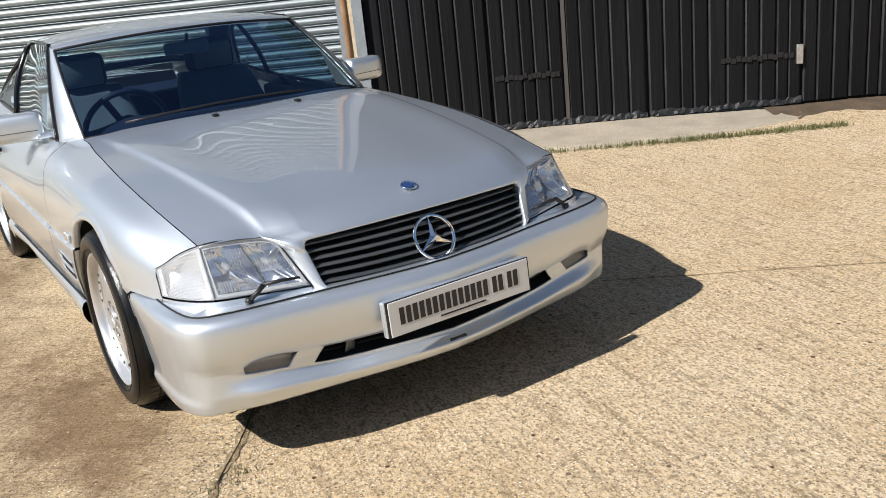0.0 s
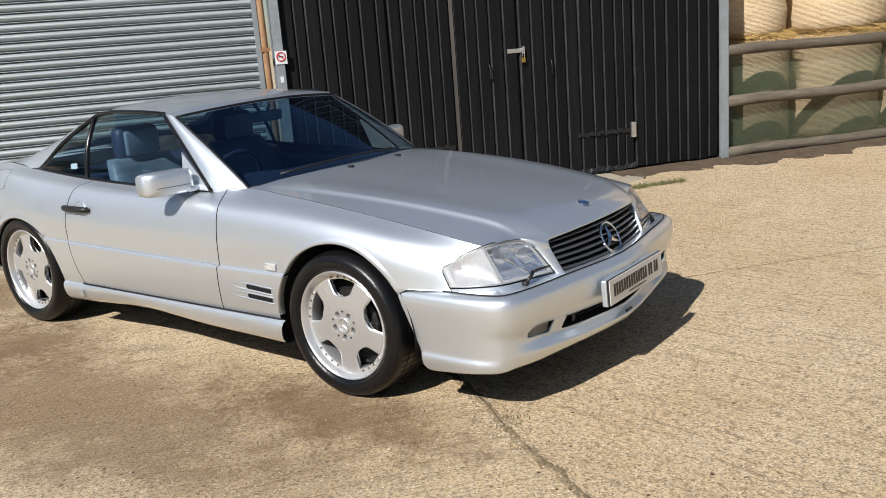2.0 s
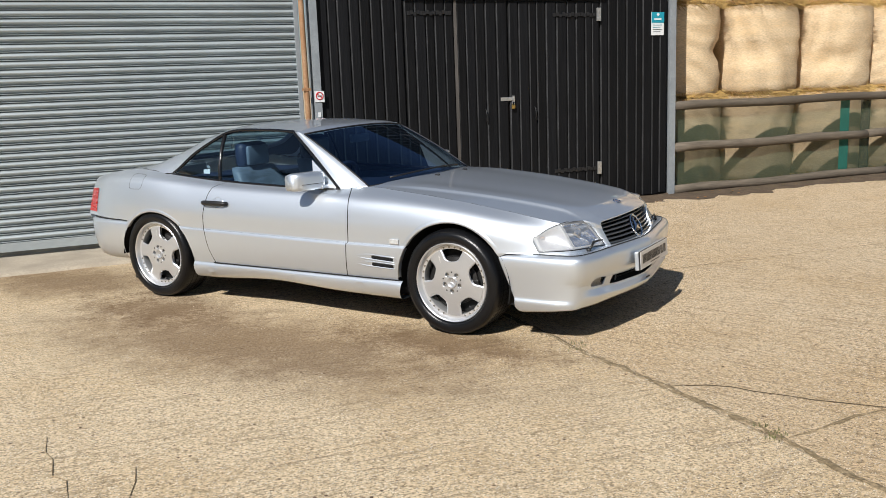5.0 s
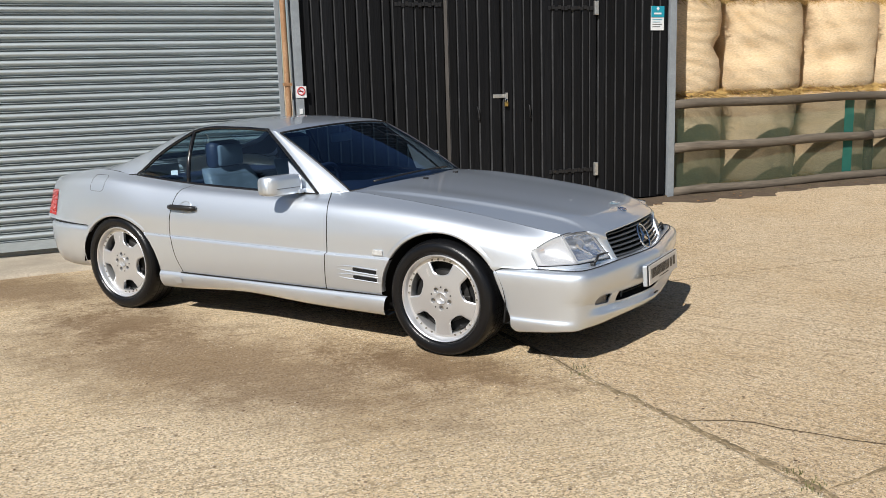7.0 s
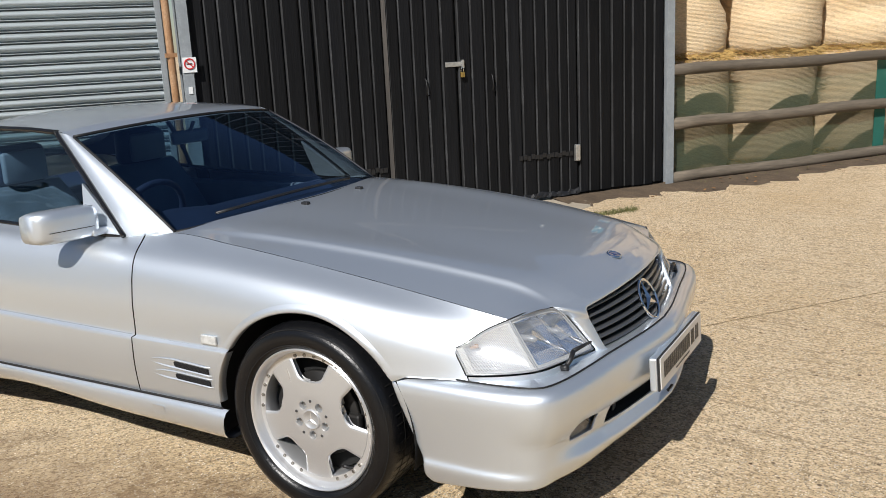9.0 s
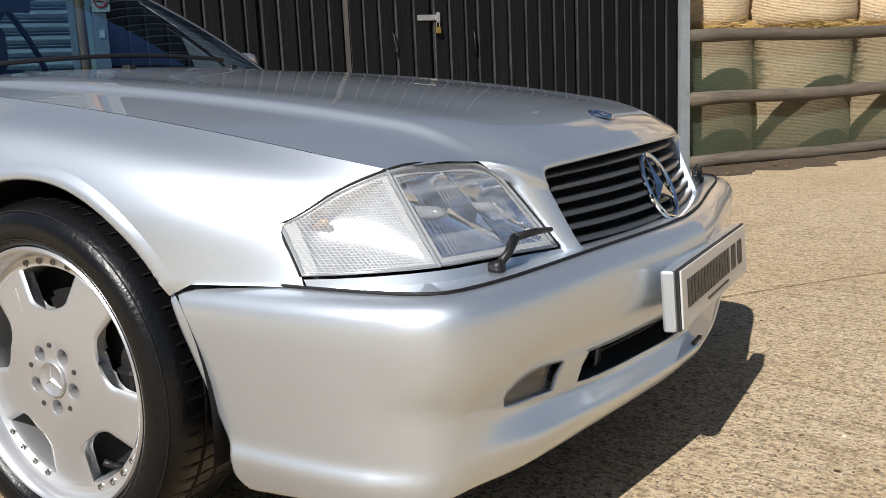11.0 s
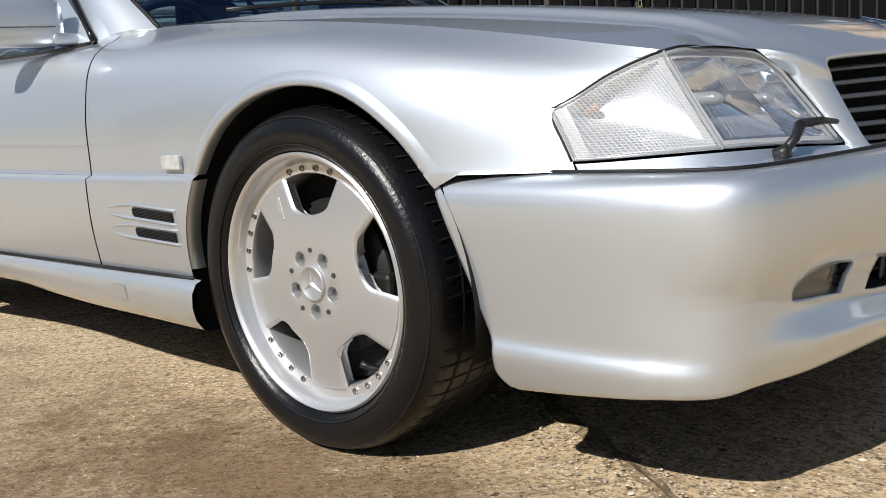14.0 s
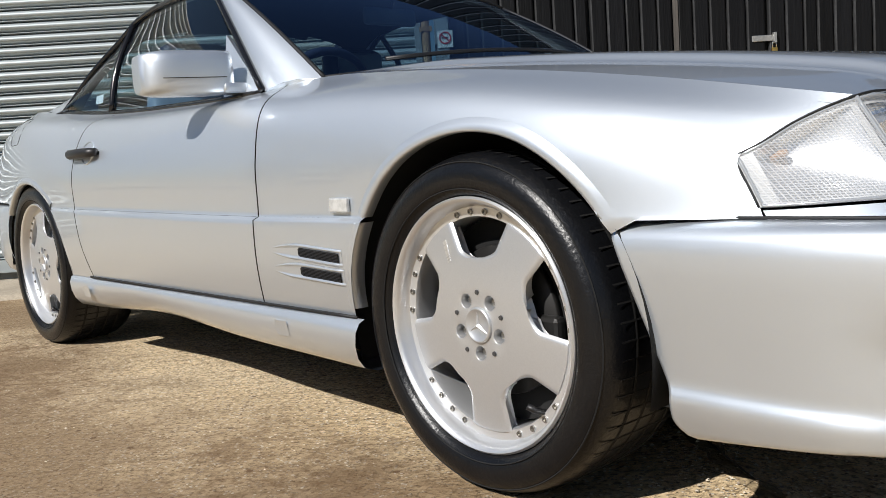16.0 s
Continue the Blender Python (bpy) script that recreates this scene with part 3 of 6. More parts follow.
# ---- the fence and the bales ----
def fence():
    f = thing("fence", BARN, "weathered half-round timber rail fence in front of the bales", "fence")
    rnd = random.Random(8)
    for z, r in ((1.095, 0.055), (0.585, 0.058), (0.065, 0.055)):
        u = 0.09
        while u < 11.5:
            ln = 3.7 if z != 0.585 else 3.2
            bm = bmesh.new()
            n = 12
            pts = [(u + (ln - 0.01) * k / n, -0.03 + 0.006 * math.sin(k * 1.3 + u), z + 0.008 * math.sin(k * 0.9 + u * 2)) for k in range(n + 1)]
            tube(bm, pts, [r * (1 + rnd.uniform(-0.06, 0.06)) for _ in pts], 12)
            part("rail", bm, RAIL_WOOD, f, smooth=True)
            u += ln
    for u in (3.4, 6.9, 10.4):
        bm = bmesh.new()
        tube(bm, [(u, 0.105, -0.1), (u, 0.105, 1.06)], 0.06, 12)
        part("post", bm, RAIL_WOOD, f, smooth=True)
    w = thing("windbreak_sheet", BARN, "faded green windbreak mesh stretched behind the fence rails", "sheet")
    bm = bmesh.new()

    def fn(a, b):
        return (0.10 + 11.3 * a, 0.035 + 0.012 * math.sin(a * 60 + b * 3) * math.sin(b * 3.1), 0.06 + 1.0 * b)

    surface(bm, fn, 120, 8)
    part("mesh", bm, TARP, w, smooth=True)
    for u in (2.85, 6.2):
        part("seam", boxed(u, u + 0.16, 0.016, 0.020, 0.08, 1.07), TARP_TEAL, w, "teal seam strip")


fence()


def bale_mesh(seed, r=0.60, h=1.17):
    """A round bale on end: net-wrapped sides with soft dents, shaggy rounded top and bottom."""
    rnd = random.Random(seed)
    bm = bmesh.new()
    prof = [(0.0, 0.02), (r * 0.55, 0.0), (r * 0.90, 0.012), (r * 0.975, 0.05)]
    prof += [(r * (1 + 0.012 * math.sin(k * 2.1 + seed)), 0.05 + (h - 0.1) * k / 14) for k in range(1, 14)]
    prof += [(r * 0.975, h - 0.05), (r * 0.9, h - 0.012), (r * 0.55, h), (0.0, h - 0.01)]
    lathe(bm, prof, 40, axis="z")
    off = Vector((seed * 3.1, seed * 1.7, 0))
    da, dz = rnd.uniform(3.6, 5.4), rnd.uniform(0.2, 0.6)
    for v in bm.verts:
        rad = Vector((v.co.x, v.co.y, 0))
        if rad.length > 0.1:
            a = math.atan2(v.co.y, v.co.x) % math.tau
            k = noise.noise(v.co * 1.6 + off) * 0.035 + noise.noise(v.co * 5 + off) * 0.012
            dent = 0.10 * math.exp(-((a - da) / 0.45) ** 2 - ((v.co.z - dz) / 0.10) ** 2)
            v.co += rad.normalized() * (k - dent)
            v.co.z += noise.noise(v.co * 3 + off) * 0.015
    bmesh.ops.remove_doubles(bm, verts=bm.verts, dist=0.001)
    return bm


def straw_fringe(seed, r, z):
    """Loose stalks sticking out round a bale's edge."""
    rnd = random.Random(seed)
    bm = bmesh.new()
    for k in range(420):
        a = rnd.uniform(math.pi * 0.95, math.tau * 1.03)
        rr = r * rnd.uniform(0.9, 1.03)
        p = Vector((rr * math.cos(a), rr * math.sin(a), z + rnd.uniform(-0.03, 0.035)))
        d = Vector((math.cos(a) * rnd.uniform(0.1, 1), math.sin(a) * rnd.uniform(0.1, 1), rnd.uniform(-0.7, 0.35))) + Vector((-math.sin(a), math.cos(a), 0)) * rnd.uniform(-1.2, 1.2)
        q = p + d.normalized() * rnd.uniform(0.05, 0.16)
        w = Vector((0, 0, 0.0022)) + Vector((-math.sin(a), math.cos(a), 0)) * 0.0015
        vs = [bm.verts.new(x) for x in (p - w, p + w, q + w * 0.5, q - w * 0.5)]
        bm.faces.new(vs)
    return bm


def bales():
    kinds = []
    for s in range(3):
        b = thing("straw_bale", BARN, "upright round straw bale wrapped in pale net, stacked behind the fence", "bale", "stack of round bales")
        part("bale", bale_mesh(s + 1), NET_BALE, b, smooth=True)
        part("fringe", straw_fringe(s + 4, 0.60, 1.16), STRAW, b, "loose golden stalks")
        part("fringe", straw_fringe(s + 9, 0.59, 0.02), STRAW, b, "loose golden stalks")
        kinds.append(b)
    first = True
    k = 0
    for layer in range(3):
        for i in range(9):
            m = BARN @ pose(0.77 + i * 1.285, 0.86 + 0.05 * math.sin(i * 2 + layer), 0.0 + layer * 1.18, 0, 0, (37 * (i + 2 * layer)) % 40 - 20)
            if k < 3:
                kinds[k].matrix_world = m
            else:
                copy_thing(kinds[(i * 2 + layer) % 3], m)
            k += 1
    back = bmesh.new()
    box(back, 0.05, 12.5, 1.62, 1.7, 0, 3.8)
    ob = finish("wall_store", back, BARE_WOOD)
    ob.matrix_world = BARN
    tagged(ob, "plain timber wall closing the bale store", "wall", kind="structure")


bales()


# ---- the car: x forward from the front axle, y to its left, z up ----
def tab(x, rows):
    """Smooth value at x from rows of (x, value), x rising."""
    if x <= rows[0][0]:
        return rows[0][1] + (x - rows[0][0]) * (rows[1][1] - rows[0][1]) / (rows[1][0] - rows[0][0])
    if x >= rows[-1][0]:
        return rows[-1][1] + (x - rows[-1][0]) * (rows[-1][1] - rows[-2][1]) / (rows[-1][0] - rows[-2][0])
    for i in range(len(rows) - 1):
        if x <= rows[i + 1][0]:
            break
    (x0, a), (x1, b) = rows[i], rows[i + 1]
    h = x1 - x0
    s = (b - a) / h
    m0 = ((a - rows[i - 1][1]) / (x0 - rows[i - 1][0]) + s) / 2 if i else s
    m1 = ((rows[i + 2][1] - b) / (rows[i + 2][0] - x1) + s) / 2 if i + 2 < len(rows) else s
    t = (x - x0) / h
    return a * (1 + 2 * t) * (1 - t) ** 2 + b * t * t * (3 - 2 * t) + h * (m0 * t * (1 - t) ** 2 + m1 * t * t * (t - 1))


CREASE = [(-3.3, 0.560), (-2.8, 0.552), (-2.0, 0.537), (-0.74, 0.517), (-0.28, 0.516), (0.4, 0.516)]
LINE_Y = [
    [(-3.4, 0.70), (-3.1, 0.79), (-2.8, 0.825), (-2.3, 0.835), (-1.4, 0.832), (-0.3, 0.832), (0.3, 0.83)],
    [(-3.4, 0.715), (-3.1, 0.803), (-2.8, 0.839), (-2.3, 0.853), (-1.4, 0.852), (-0.3, 0.850), (0.3, 0.838), (0.55, 0.785)],
    [(-3.4, 0.71), (-3.1, 0.80), (-2.8, 0.838), (-2.3, 0.847), (-1.4, 0.842), (-0.3, 0.840), (0.3, 0.832), (0.55, 0.780)],
    [(-3.4, 0.66), (-3.1, 0.78), (-2.8, 0.828), (-2.4, 0.850), (-1.9, 0.845), (-1.2, 0.840), (-0.5, 0.838), (0.0, 0.838), (0.3, 0.820), (0.505, 0.770), (0.60, 0.73)],
    [(-3.4, 0.62), (-3.1, 0.735), (-2.7, 0.795), (-2.1, 0.797), (-1.5, 0.795), (-0.8, 0.797), (-0.4, 0.797), (0.0, 0.797), (0.3, 0.778), (0.5, 0.735), (0.575, 0.716)],
    [(-3.4, 0.58), (-3.16, 0.645), (-2.76, 0.690), (-2.41, 0.710), (-1.95, 0.710), (-1.5, 0.712), (-0.9, 0.712), (-0.80, 0.692), (-0.7, 0.660), (-0.4, 0.676), (0.0, 0.695), (0.3, 0.692), (0.63, 0.673)],
]
LINE_Z = [
    [(-3.4, 0.30), (0.3, 0.30)],
    [(-3.4, 0.66), (-2.8, 0.64), (0.3, 0.0)],
    [(-3.4, 0.66), (-2.8, 0.64), (0.3, 0.0)],
    [(-3.4, 0.70), (-2.8, 0.70), (-2.0, 0.675), (-0.8, 0.66), (0.0, 0.65), (0.3, 0.632), (0.505, 0.607), (0.6, 0.60)],
    [(-3.4, 0.80), (-3.1, 0.835), (-2.6, 0.855), (-2.1, 0.822), (-1.5, 0.800), (-0.8, 0.787), (-0.4, 0.773), (0.0, 0.742), (0.3, 0.70), (0.5, 0.662), (0.575, 0.648)],
    [(-3.4, 0.845), (-3.16, 0.890), (-2.76, 0.932), (-2.41, 0.900), (-1.95, 0.862), (-1.5, 0.842), (-0.9, 0.834), (-0.7, 0.851), (-0.4, 0.832), (0.0, 0.790), (0.3, 0.745), (0.63, 0.683)],
]
ARCHES = ((0.0, 0.30, 0.375, 0.377), (-2.50, 0.30, 0.375, 0.338))


def side_point(x, s, inset=0.0):
    """A point of the car's right flank: s 0 sill, 1 and 2 the crease, 3 waist, 4 shoulder, 5 upper edge."""
    ys = [tab(x, r) for r in LINE_Y]
    zs = [tab(x, r) for r in LINE_Z]
    zs[1], zs[2] = tab(x, CREASE) - 0.005, tab(x, CREASE) + 0.003
    k = min(int(s), 4)
    t = s - k

    def cr(v):
        p1, p2 = v[k], v[k + 1]
        p0 = v[k - 1] if k not in (0, 1, 2) else p1 - (p2 - p1)
        p3 = v[k + 2] if k + 2 < 6 and k not in (0, 1) else p2 + (p2 - p1)
        return 0.5 * (2 * p1 + (p2 - p0) * t + (2 * p0 - 5 * p1 + 4 * p2 - p3) * t * t + (3 * p1 - p0 - 3 * p2 + p3) * t ** 3)

    y, z = cr(ys), cr(zs)
    if k == 0:
        y += 0.006 * math.sin(math.pi * t)
    return Vector((x, -(y - inset), z - inset * 0.3 * (s > 4)))


def in_arch(x, z, grow=1.0):
    for cx, cz, rx, rz in ARCHES:
        if z > cz:
            e = ((x - cx) / rx) ** 2 + ((z - cz) / rz) ** 2
        else:
            e = ((x - cx) / rx) ** 2
        if e < grow:
            return True
    return False


def flank(x0, x1, s0, s1, nx, ns, keep=None, inset=0.0, arch=True):
    """A panel of the flank between two edges, each a function of s, cut at the wheel arches."""
    bm = bmesh.new()

    def fn(u, v):
        s = s0 + (s1 - s0) * v
        return side_point(x0(s) + (x1(s) - x0(s)) * u, s, inset)

    def ok(u, v):
        p = fn(u, v)
        return (keep is None or keep(p.x, s0 + (s1 - s0) * v)) and not (arch and in_arch(p.x, p.z))

    surface(bm, fn, nx, ns, ok)
    if arch:
        for v in bm.verts:
            if v.is_boundary:
                for cx, cz, rx, rz in ARCHES:
                    dx, dz = (v.co.x - cx) / rx, (v.co.z - cz) / rz
                    if dz > 0:
                        e = math.hypot(dx, dz)
                        if 0.93 < e < 1.12:
                            v.co.x, v.co.z = cx + rx * dx / e, cz + rz * dz / e
                    elif 0.93 < abs(dx) < 1.12:
                        v.co.x = cx + rx * (1 if dx > 0 else -1)
    return bm


def mirrored(bm):
    """A copy of the mesh on the car's other side."""
    b2 = bm.copy()
    for v in b2.verts:
        v.co.y = -v.co.y
    return b2


def both(name, bm, mat, parent, label="", smooth=True, solid=0.0, bevel=0.0):
    obs = []
    for b in (bm, mirrored(bm)):
        o = part(name, b, mat, parent, label, smooth, bevel)
        if solid:
            md = o.modifiers.new("solid", "SOLIDIFY")
            md.thickness, md.offset = solid, 0
        obs.append(o)
    return obs


car = thing("car", pose(0, 0, 0), "silver two-door roadster with a fitted hardtop parked on concrete", "car")


def door_front(s):
    return tab(s, [(0, -0.765), (1.5, -0.745), (3, -0.737), (4, -0.75), (5, -0.80)])


def door_rear(s):
    return tab(s, [(0, -1.915), (0.5, -1.965), (1.5, -1.995), (3, -1.985), (4, -1.945), (5, -1.875)])


def fender_front(s):
    return tab(s, [(0, 0.55), (2, 0.552), (3, 0.511), (3.4, 0.543), (4, 0.577), (5, 0.634)])


def on_flank(x, z):
    lo, hi = 0.0, 5.0
    for _ in range(20):
        mid = (lo + hi) / 2
        if side_point(x, mid).z < z:
            lo = mid
        else:
            hi = mid
    p = side_point(x, lo)
    return Vector((x, p.y, z))


def body_sides():
    g = 0.003
    bm = flank(lambda s: door_front(s) + g, fender_front, 0, 5, 110, 56, lambda x, s: s > 1.9 or x < 0)
    fenders = both("front_fender", bm, PAINT, car)
    bm = flank(lambda s: door_rear(s) + g, lambda s: door_front(s) - g, 0, 5, 60, 48, arch=False)
    doors = both("door", bm, PAINT, car)
    bm = flank(lambda s: -3.39 + 0.04 * (s < 2), lambda s: door_rear(s) - g, 0, 5, 110, 56, lambda x, s: s > 2.02 or x > -2.5)
    quarters = both("rear_quarter", bm, PAINT, car)
    # dark inner skin behind the gaps
    for a, b in ((door_front, 0.05), (door_rear, 0.05)):
        bm = flank(lambda s: a(s) - b, lambda s: a(s) + b, 0, 5, 4, 24, inset=0.012, arch=False)
        both("inner_skin", bm, DARK, car)
    bm = bmesh.new()
    surface(bm, lambda u, v: side_point(-0.68 + 1.30 * u, 5, 0) + Vector((0, -0.012 + 0.035 * v, -0.014)), 30, 1)
    both("inner_skin", bm, DARK, car)
    # shade line above the lower cladding, drawn as a fine dark tube
    for x0, x1, hosts in ((-0.375, -0.735, fenders), (-0.75, -1.985, doors), (-2.0, -2.14, quarters)):
        bm = tube(bmesh.new(), [side_point(x0 + (x1 - x0) * k / 24, 2.0, 0.0008) for k in range(25)], 0.0012, 6)
        b2 = mirrored(bm)
        part("cladding_line", bm, SEAL_AND_SHADE, hosts[0])
        part("cladding_line", b2, SEAL_AND_SHADE, hosts[1])
    # wheel-arch lips: rolled above the crease, a plain chamfer below it
    rolled = ((0.034, -0.002), (0.024, 0.0005), (0.016, 0.004), (0.004, 0.0055), (-0.001, 0.001), (0.0, -0.02))
    chamfer = ((0.022, -0.001), (0.016, 0.0012), (0.008, -0.001), (0.0, -0.009), (-0.002, -0.02), (-0.002, -0.035))
    for (cx, cz, rx, rz), host in zip(ARCHES, (fenders, quarters)):
        spans = ((34.5, 144.8, rolled), (145.4, 177.0, chamfer)) if cx == 0 else ((2.0, 29.0, chamfer), (47.0, 141.0, rolled))
        for a0, a1, shape in spans:
            bm = bmesh.new()
            rows = []
            for k in range(49):
                a = radians(a0 + (a1 - a0) * k / 48)
                x, z = cx + rx * math.cos(a), cz + rz * math.sin(a)
                n = Vector((math.cos(a), 0, math.sin(a)))
                line = []
                for d, o in shape:
                    zz = z + n.z * d
                    limit = tab(x, CREASE)
                    o *= min(1.0, k / 8) if shape is rolled and cx == 0 else 1.0
                    if shape is rolled and cx == 0 and a < 1.2:
                        zz = max(zz, 0.519)
                    zz = max(zz, limit + 0.004) if shape is rolled and cx == 0 and a > 1.6 else min(zz, limit - 0.006) if shape is chamfer else zz
                    line.append(on_flank(x + n.x * d, zz) + Vector((0, -o, 0)))
                rows.append(line)
            surface(bm, lambda u, v: rows[round(u * 48)][round(v * 5)], 48, 5)
            b2 = mirrored(bm)
            for ob_bm, h in ((bm, host[0]), (b2, host[1])):
                part("arch_lip", ob_bm, PAINT, h, smooth=True)
    return fenders, doors, quarters


fenders, doors, quarters = body_sides()


def wheel_liners():
    for cx, cz, rx, rz in ARCHES:
        bm = bmesh.new()

        def fn(u, v):
            a = radians(-12 + 206 * u) if cx == 0 else radians(-6 + 186 * u)
            return (cx + (rx + 0.012) * math.cos(a), -0.825 + 0.34 * v, cz + (rz + 0.012) * math.sin(a))

        surface(bm, fn, 40, 4)
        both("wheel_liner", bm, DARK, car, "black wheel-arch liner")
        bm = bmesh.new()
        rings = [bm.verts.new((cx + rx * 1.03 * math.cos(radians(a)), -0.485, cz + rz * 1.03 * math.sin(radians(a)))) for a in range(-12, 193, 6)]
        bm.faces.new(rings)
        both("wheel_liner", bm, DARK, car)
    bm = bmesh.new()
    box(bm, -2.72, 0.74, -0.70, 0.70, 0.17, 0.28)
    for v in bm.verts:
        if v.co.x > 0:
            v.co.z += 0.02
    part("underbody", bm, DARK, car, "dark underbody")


wheel_liners()


def skirts():
    prof = [(0.302, 0.828), (0.295, 0.842), (0.275, 0.850), (0.245, 0.848), (0.215, 0.838), (0.19, 0.818), (0.178, 0.785), (0.18, 0.70)]
    bm = bmesh.new()

    def fn(u, v):
        x = -0.335 - 1.79 * u
        z, y = prof[round(v * 7)]
        wave = 0.030 * math.exp(-((u - 0.58) / 0.22) ** 2)
        flare = 0.012 * math.exp(-((u - 0.0) / 0.12) ** 2)
        k = (0.302 - z) / 0.124
        return (x - 0.03 * k * (u < 0.01), -(y + flare - 0.02 * k * math.exp(-((u - 0.75) / 0.2) ** 2)), z + wave * k)

    surface(bm, fn, 70, 7)
    for o in both("side_skirt", bm, PAINT, car):
        sgn = -1 if o.data.vertices[0].co.y < 0 else 1
        for x in (-0.66, -1.95):
            b = bmesh.new()
            surface(b, lambda u, v: (x + 0.055 * u - 0.0275, sgn * (0.8545 - 0.006 * v + 0.002 * (x < -1)), 0.272 - 0.038 * v), 1, 1)
            part("jack_cover", b, PAINT, o, "square jacking point cover")
    bm = bmesh.new()
    tube(bm, [(-0.36 - 1.57 * k / 20, -0.8405, 0.3035) for k in range(21)], 0.0042, 6)
    both("sill_gap", bm, SEAL_AND_SHADE, car)


skirts()

HOOD_C = [(-0.72, 0.893), (-0.5, 0.882), (-0.14, 0.848), (0.25, 0.806), (0.5, 0.772), (0.62, 0.750), (0.70, 0.730), (0.76, 0.704), (0.79, 0.684), (0.81, 0.664)]


HOOD_EDGE = [(0.0, 0.698), (0.30, 0.692), (0.42, 0.683), (0.50, 0.677), (0.58, 0.6835), (0.67, 0.6815)]


def hood_edge_y(x):
    return tab(x, LINE_Y[5]) - 0.004


def hood_z(x, y):
    ye, ze, zc = hood_edge_y(x), tab(x, LINE_Z[5]), tab(x, HOOD_C)
    a = min(1.0, abs(y) / ye)
    off = abs(y) - (0.470 + max(0.0, 0.75 - x) * 0.092)
    ridge = 0.0155 * math.exp(-(off / (0.019 if off > 0 else 0.14)) ** 2) * min(1.0, max(0.0, x + 0.66) / 0.30)
    return zc - (zc - ze) * a ** 2.4 + ridge * (1 - a ** 6)


def hood_front(y):
    a = abs(y)
    if a < 0.40:
        return 0.780 - 0.21 * a * a
    return tab(a, [(0.40, 0.7464), (0.445, 0.728), (0.50, 0.703), (0.56, 0.684), (0.62, 0.665), (0.67, 0.634)])


def nose_x(y, z):
    return 0.842 - 0.34 * y * y - 0.47 * (z - 0.583)


GRILLE_TOP, GRILLE_LOW = 0.651, 0.513


def grille_half(z):
    return 0.377 + 0.024 * (z - GRILLE_LOW) / (GRILLE_TOP - GRILLE_LOW)


def grille_edge(zone, t):
    """The edge of the grille opening as (y, z): four sides with round corners, each run through by t."""
    c, d = 0.022, 0.016

    def arch(y, k):
        return k * (1 - (y / 0.4) ** 2)

    if zone == "top":
        s = 2 * t - 1
        y = s * grille_half(GRILLE_TOP)
        e = max(0.0, (abs(y) - (grille_half(GRILLE_TOP) - c)) / c)
        return y - 0.0015 * s * e, GRILLE_TOP - c + c * math.sqrt(max(0.0, 1 - e * e)) + arch(y, 0.010)
    if zone == "low":
        s = 1 - 2 * t
        y = s * (grille_half(GRILLE_LOW) - 0.001)
        e = max(0.0, (abs(y) - (grille_half(GRILLE_LOW) - d)) / d)
        return y, GRILLE_LOW + d - d * math.sqrt(max(0.0, 1 - e * e)) - arch(y, 0.006)
    k = t if zone == "left" else 1 - t
    z = GRILLE_TOP - c + (GRILLE_LOW + d - GRILLE_TOP + c) * k
    return (1 if zone == "left" else -1) * grille_half(z), z


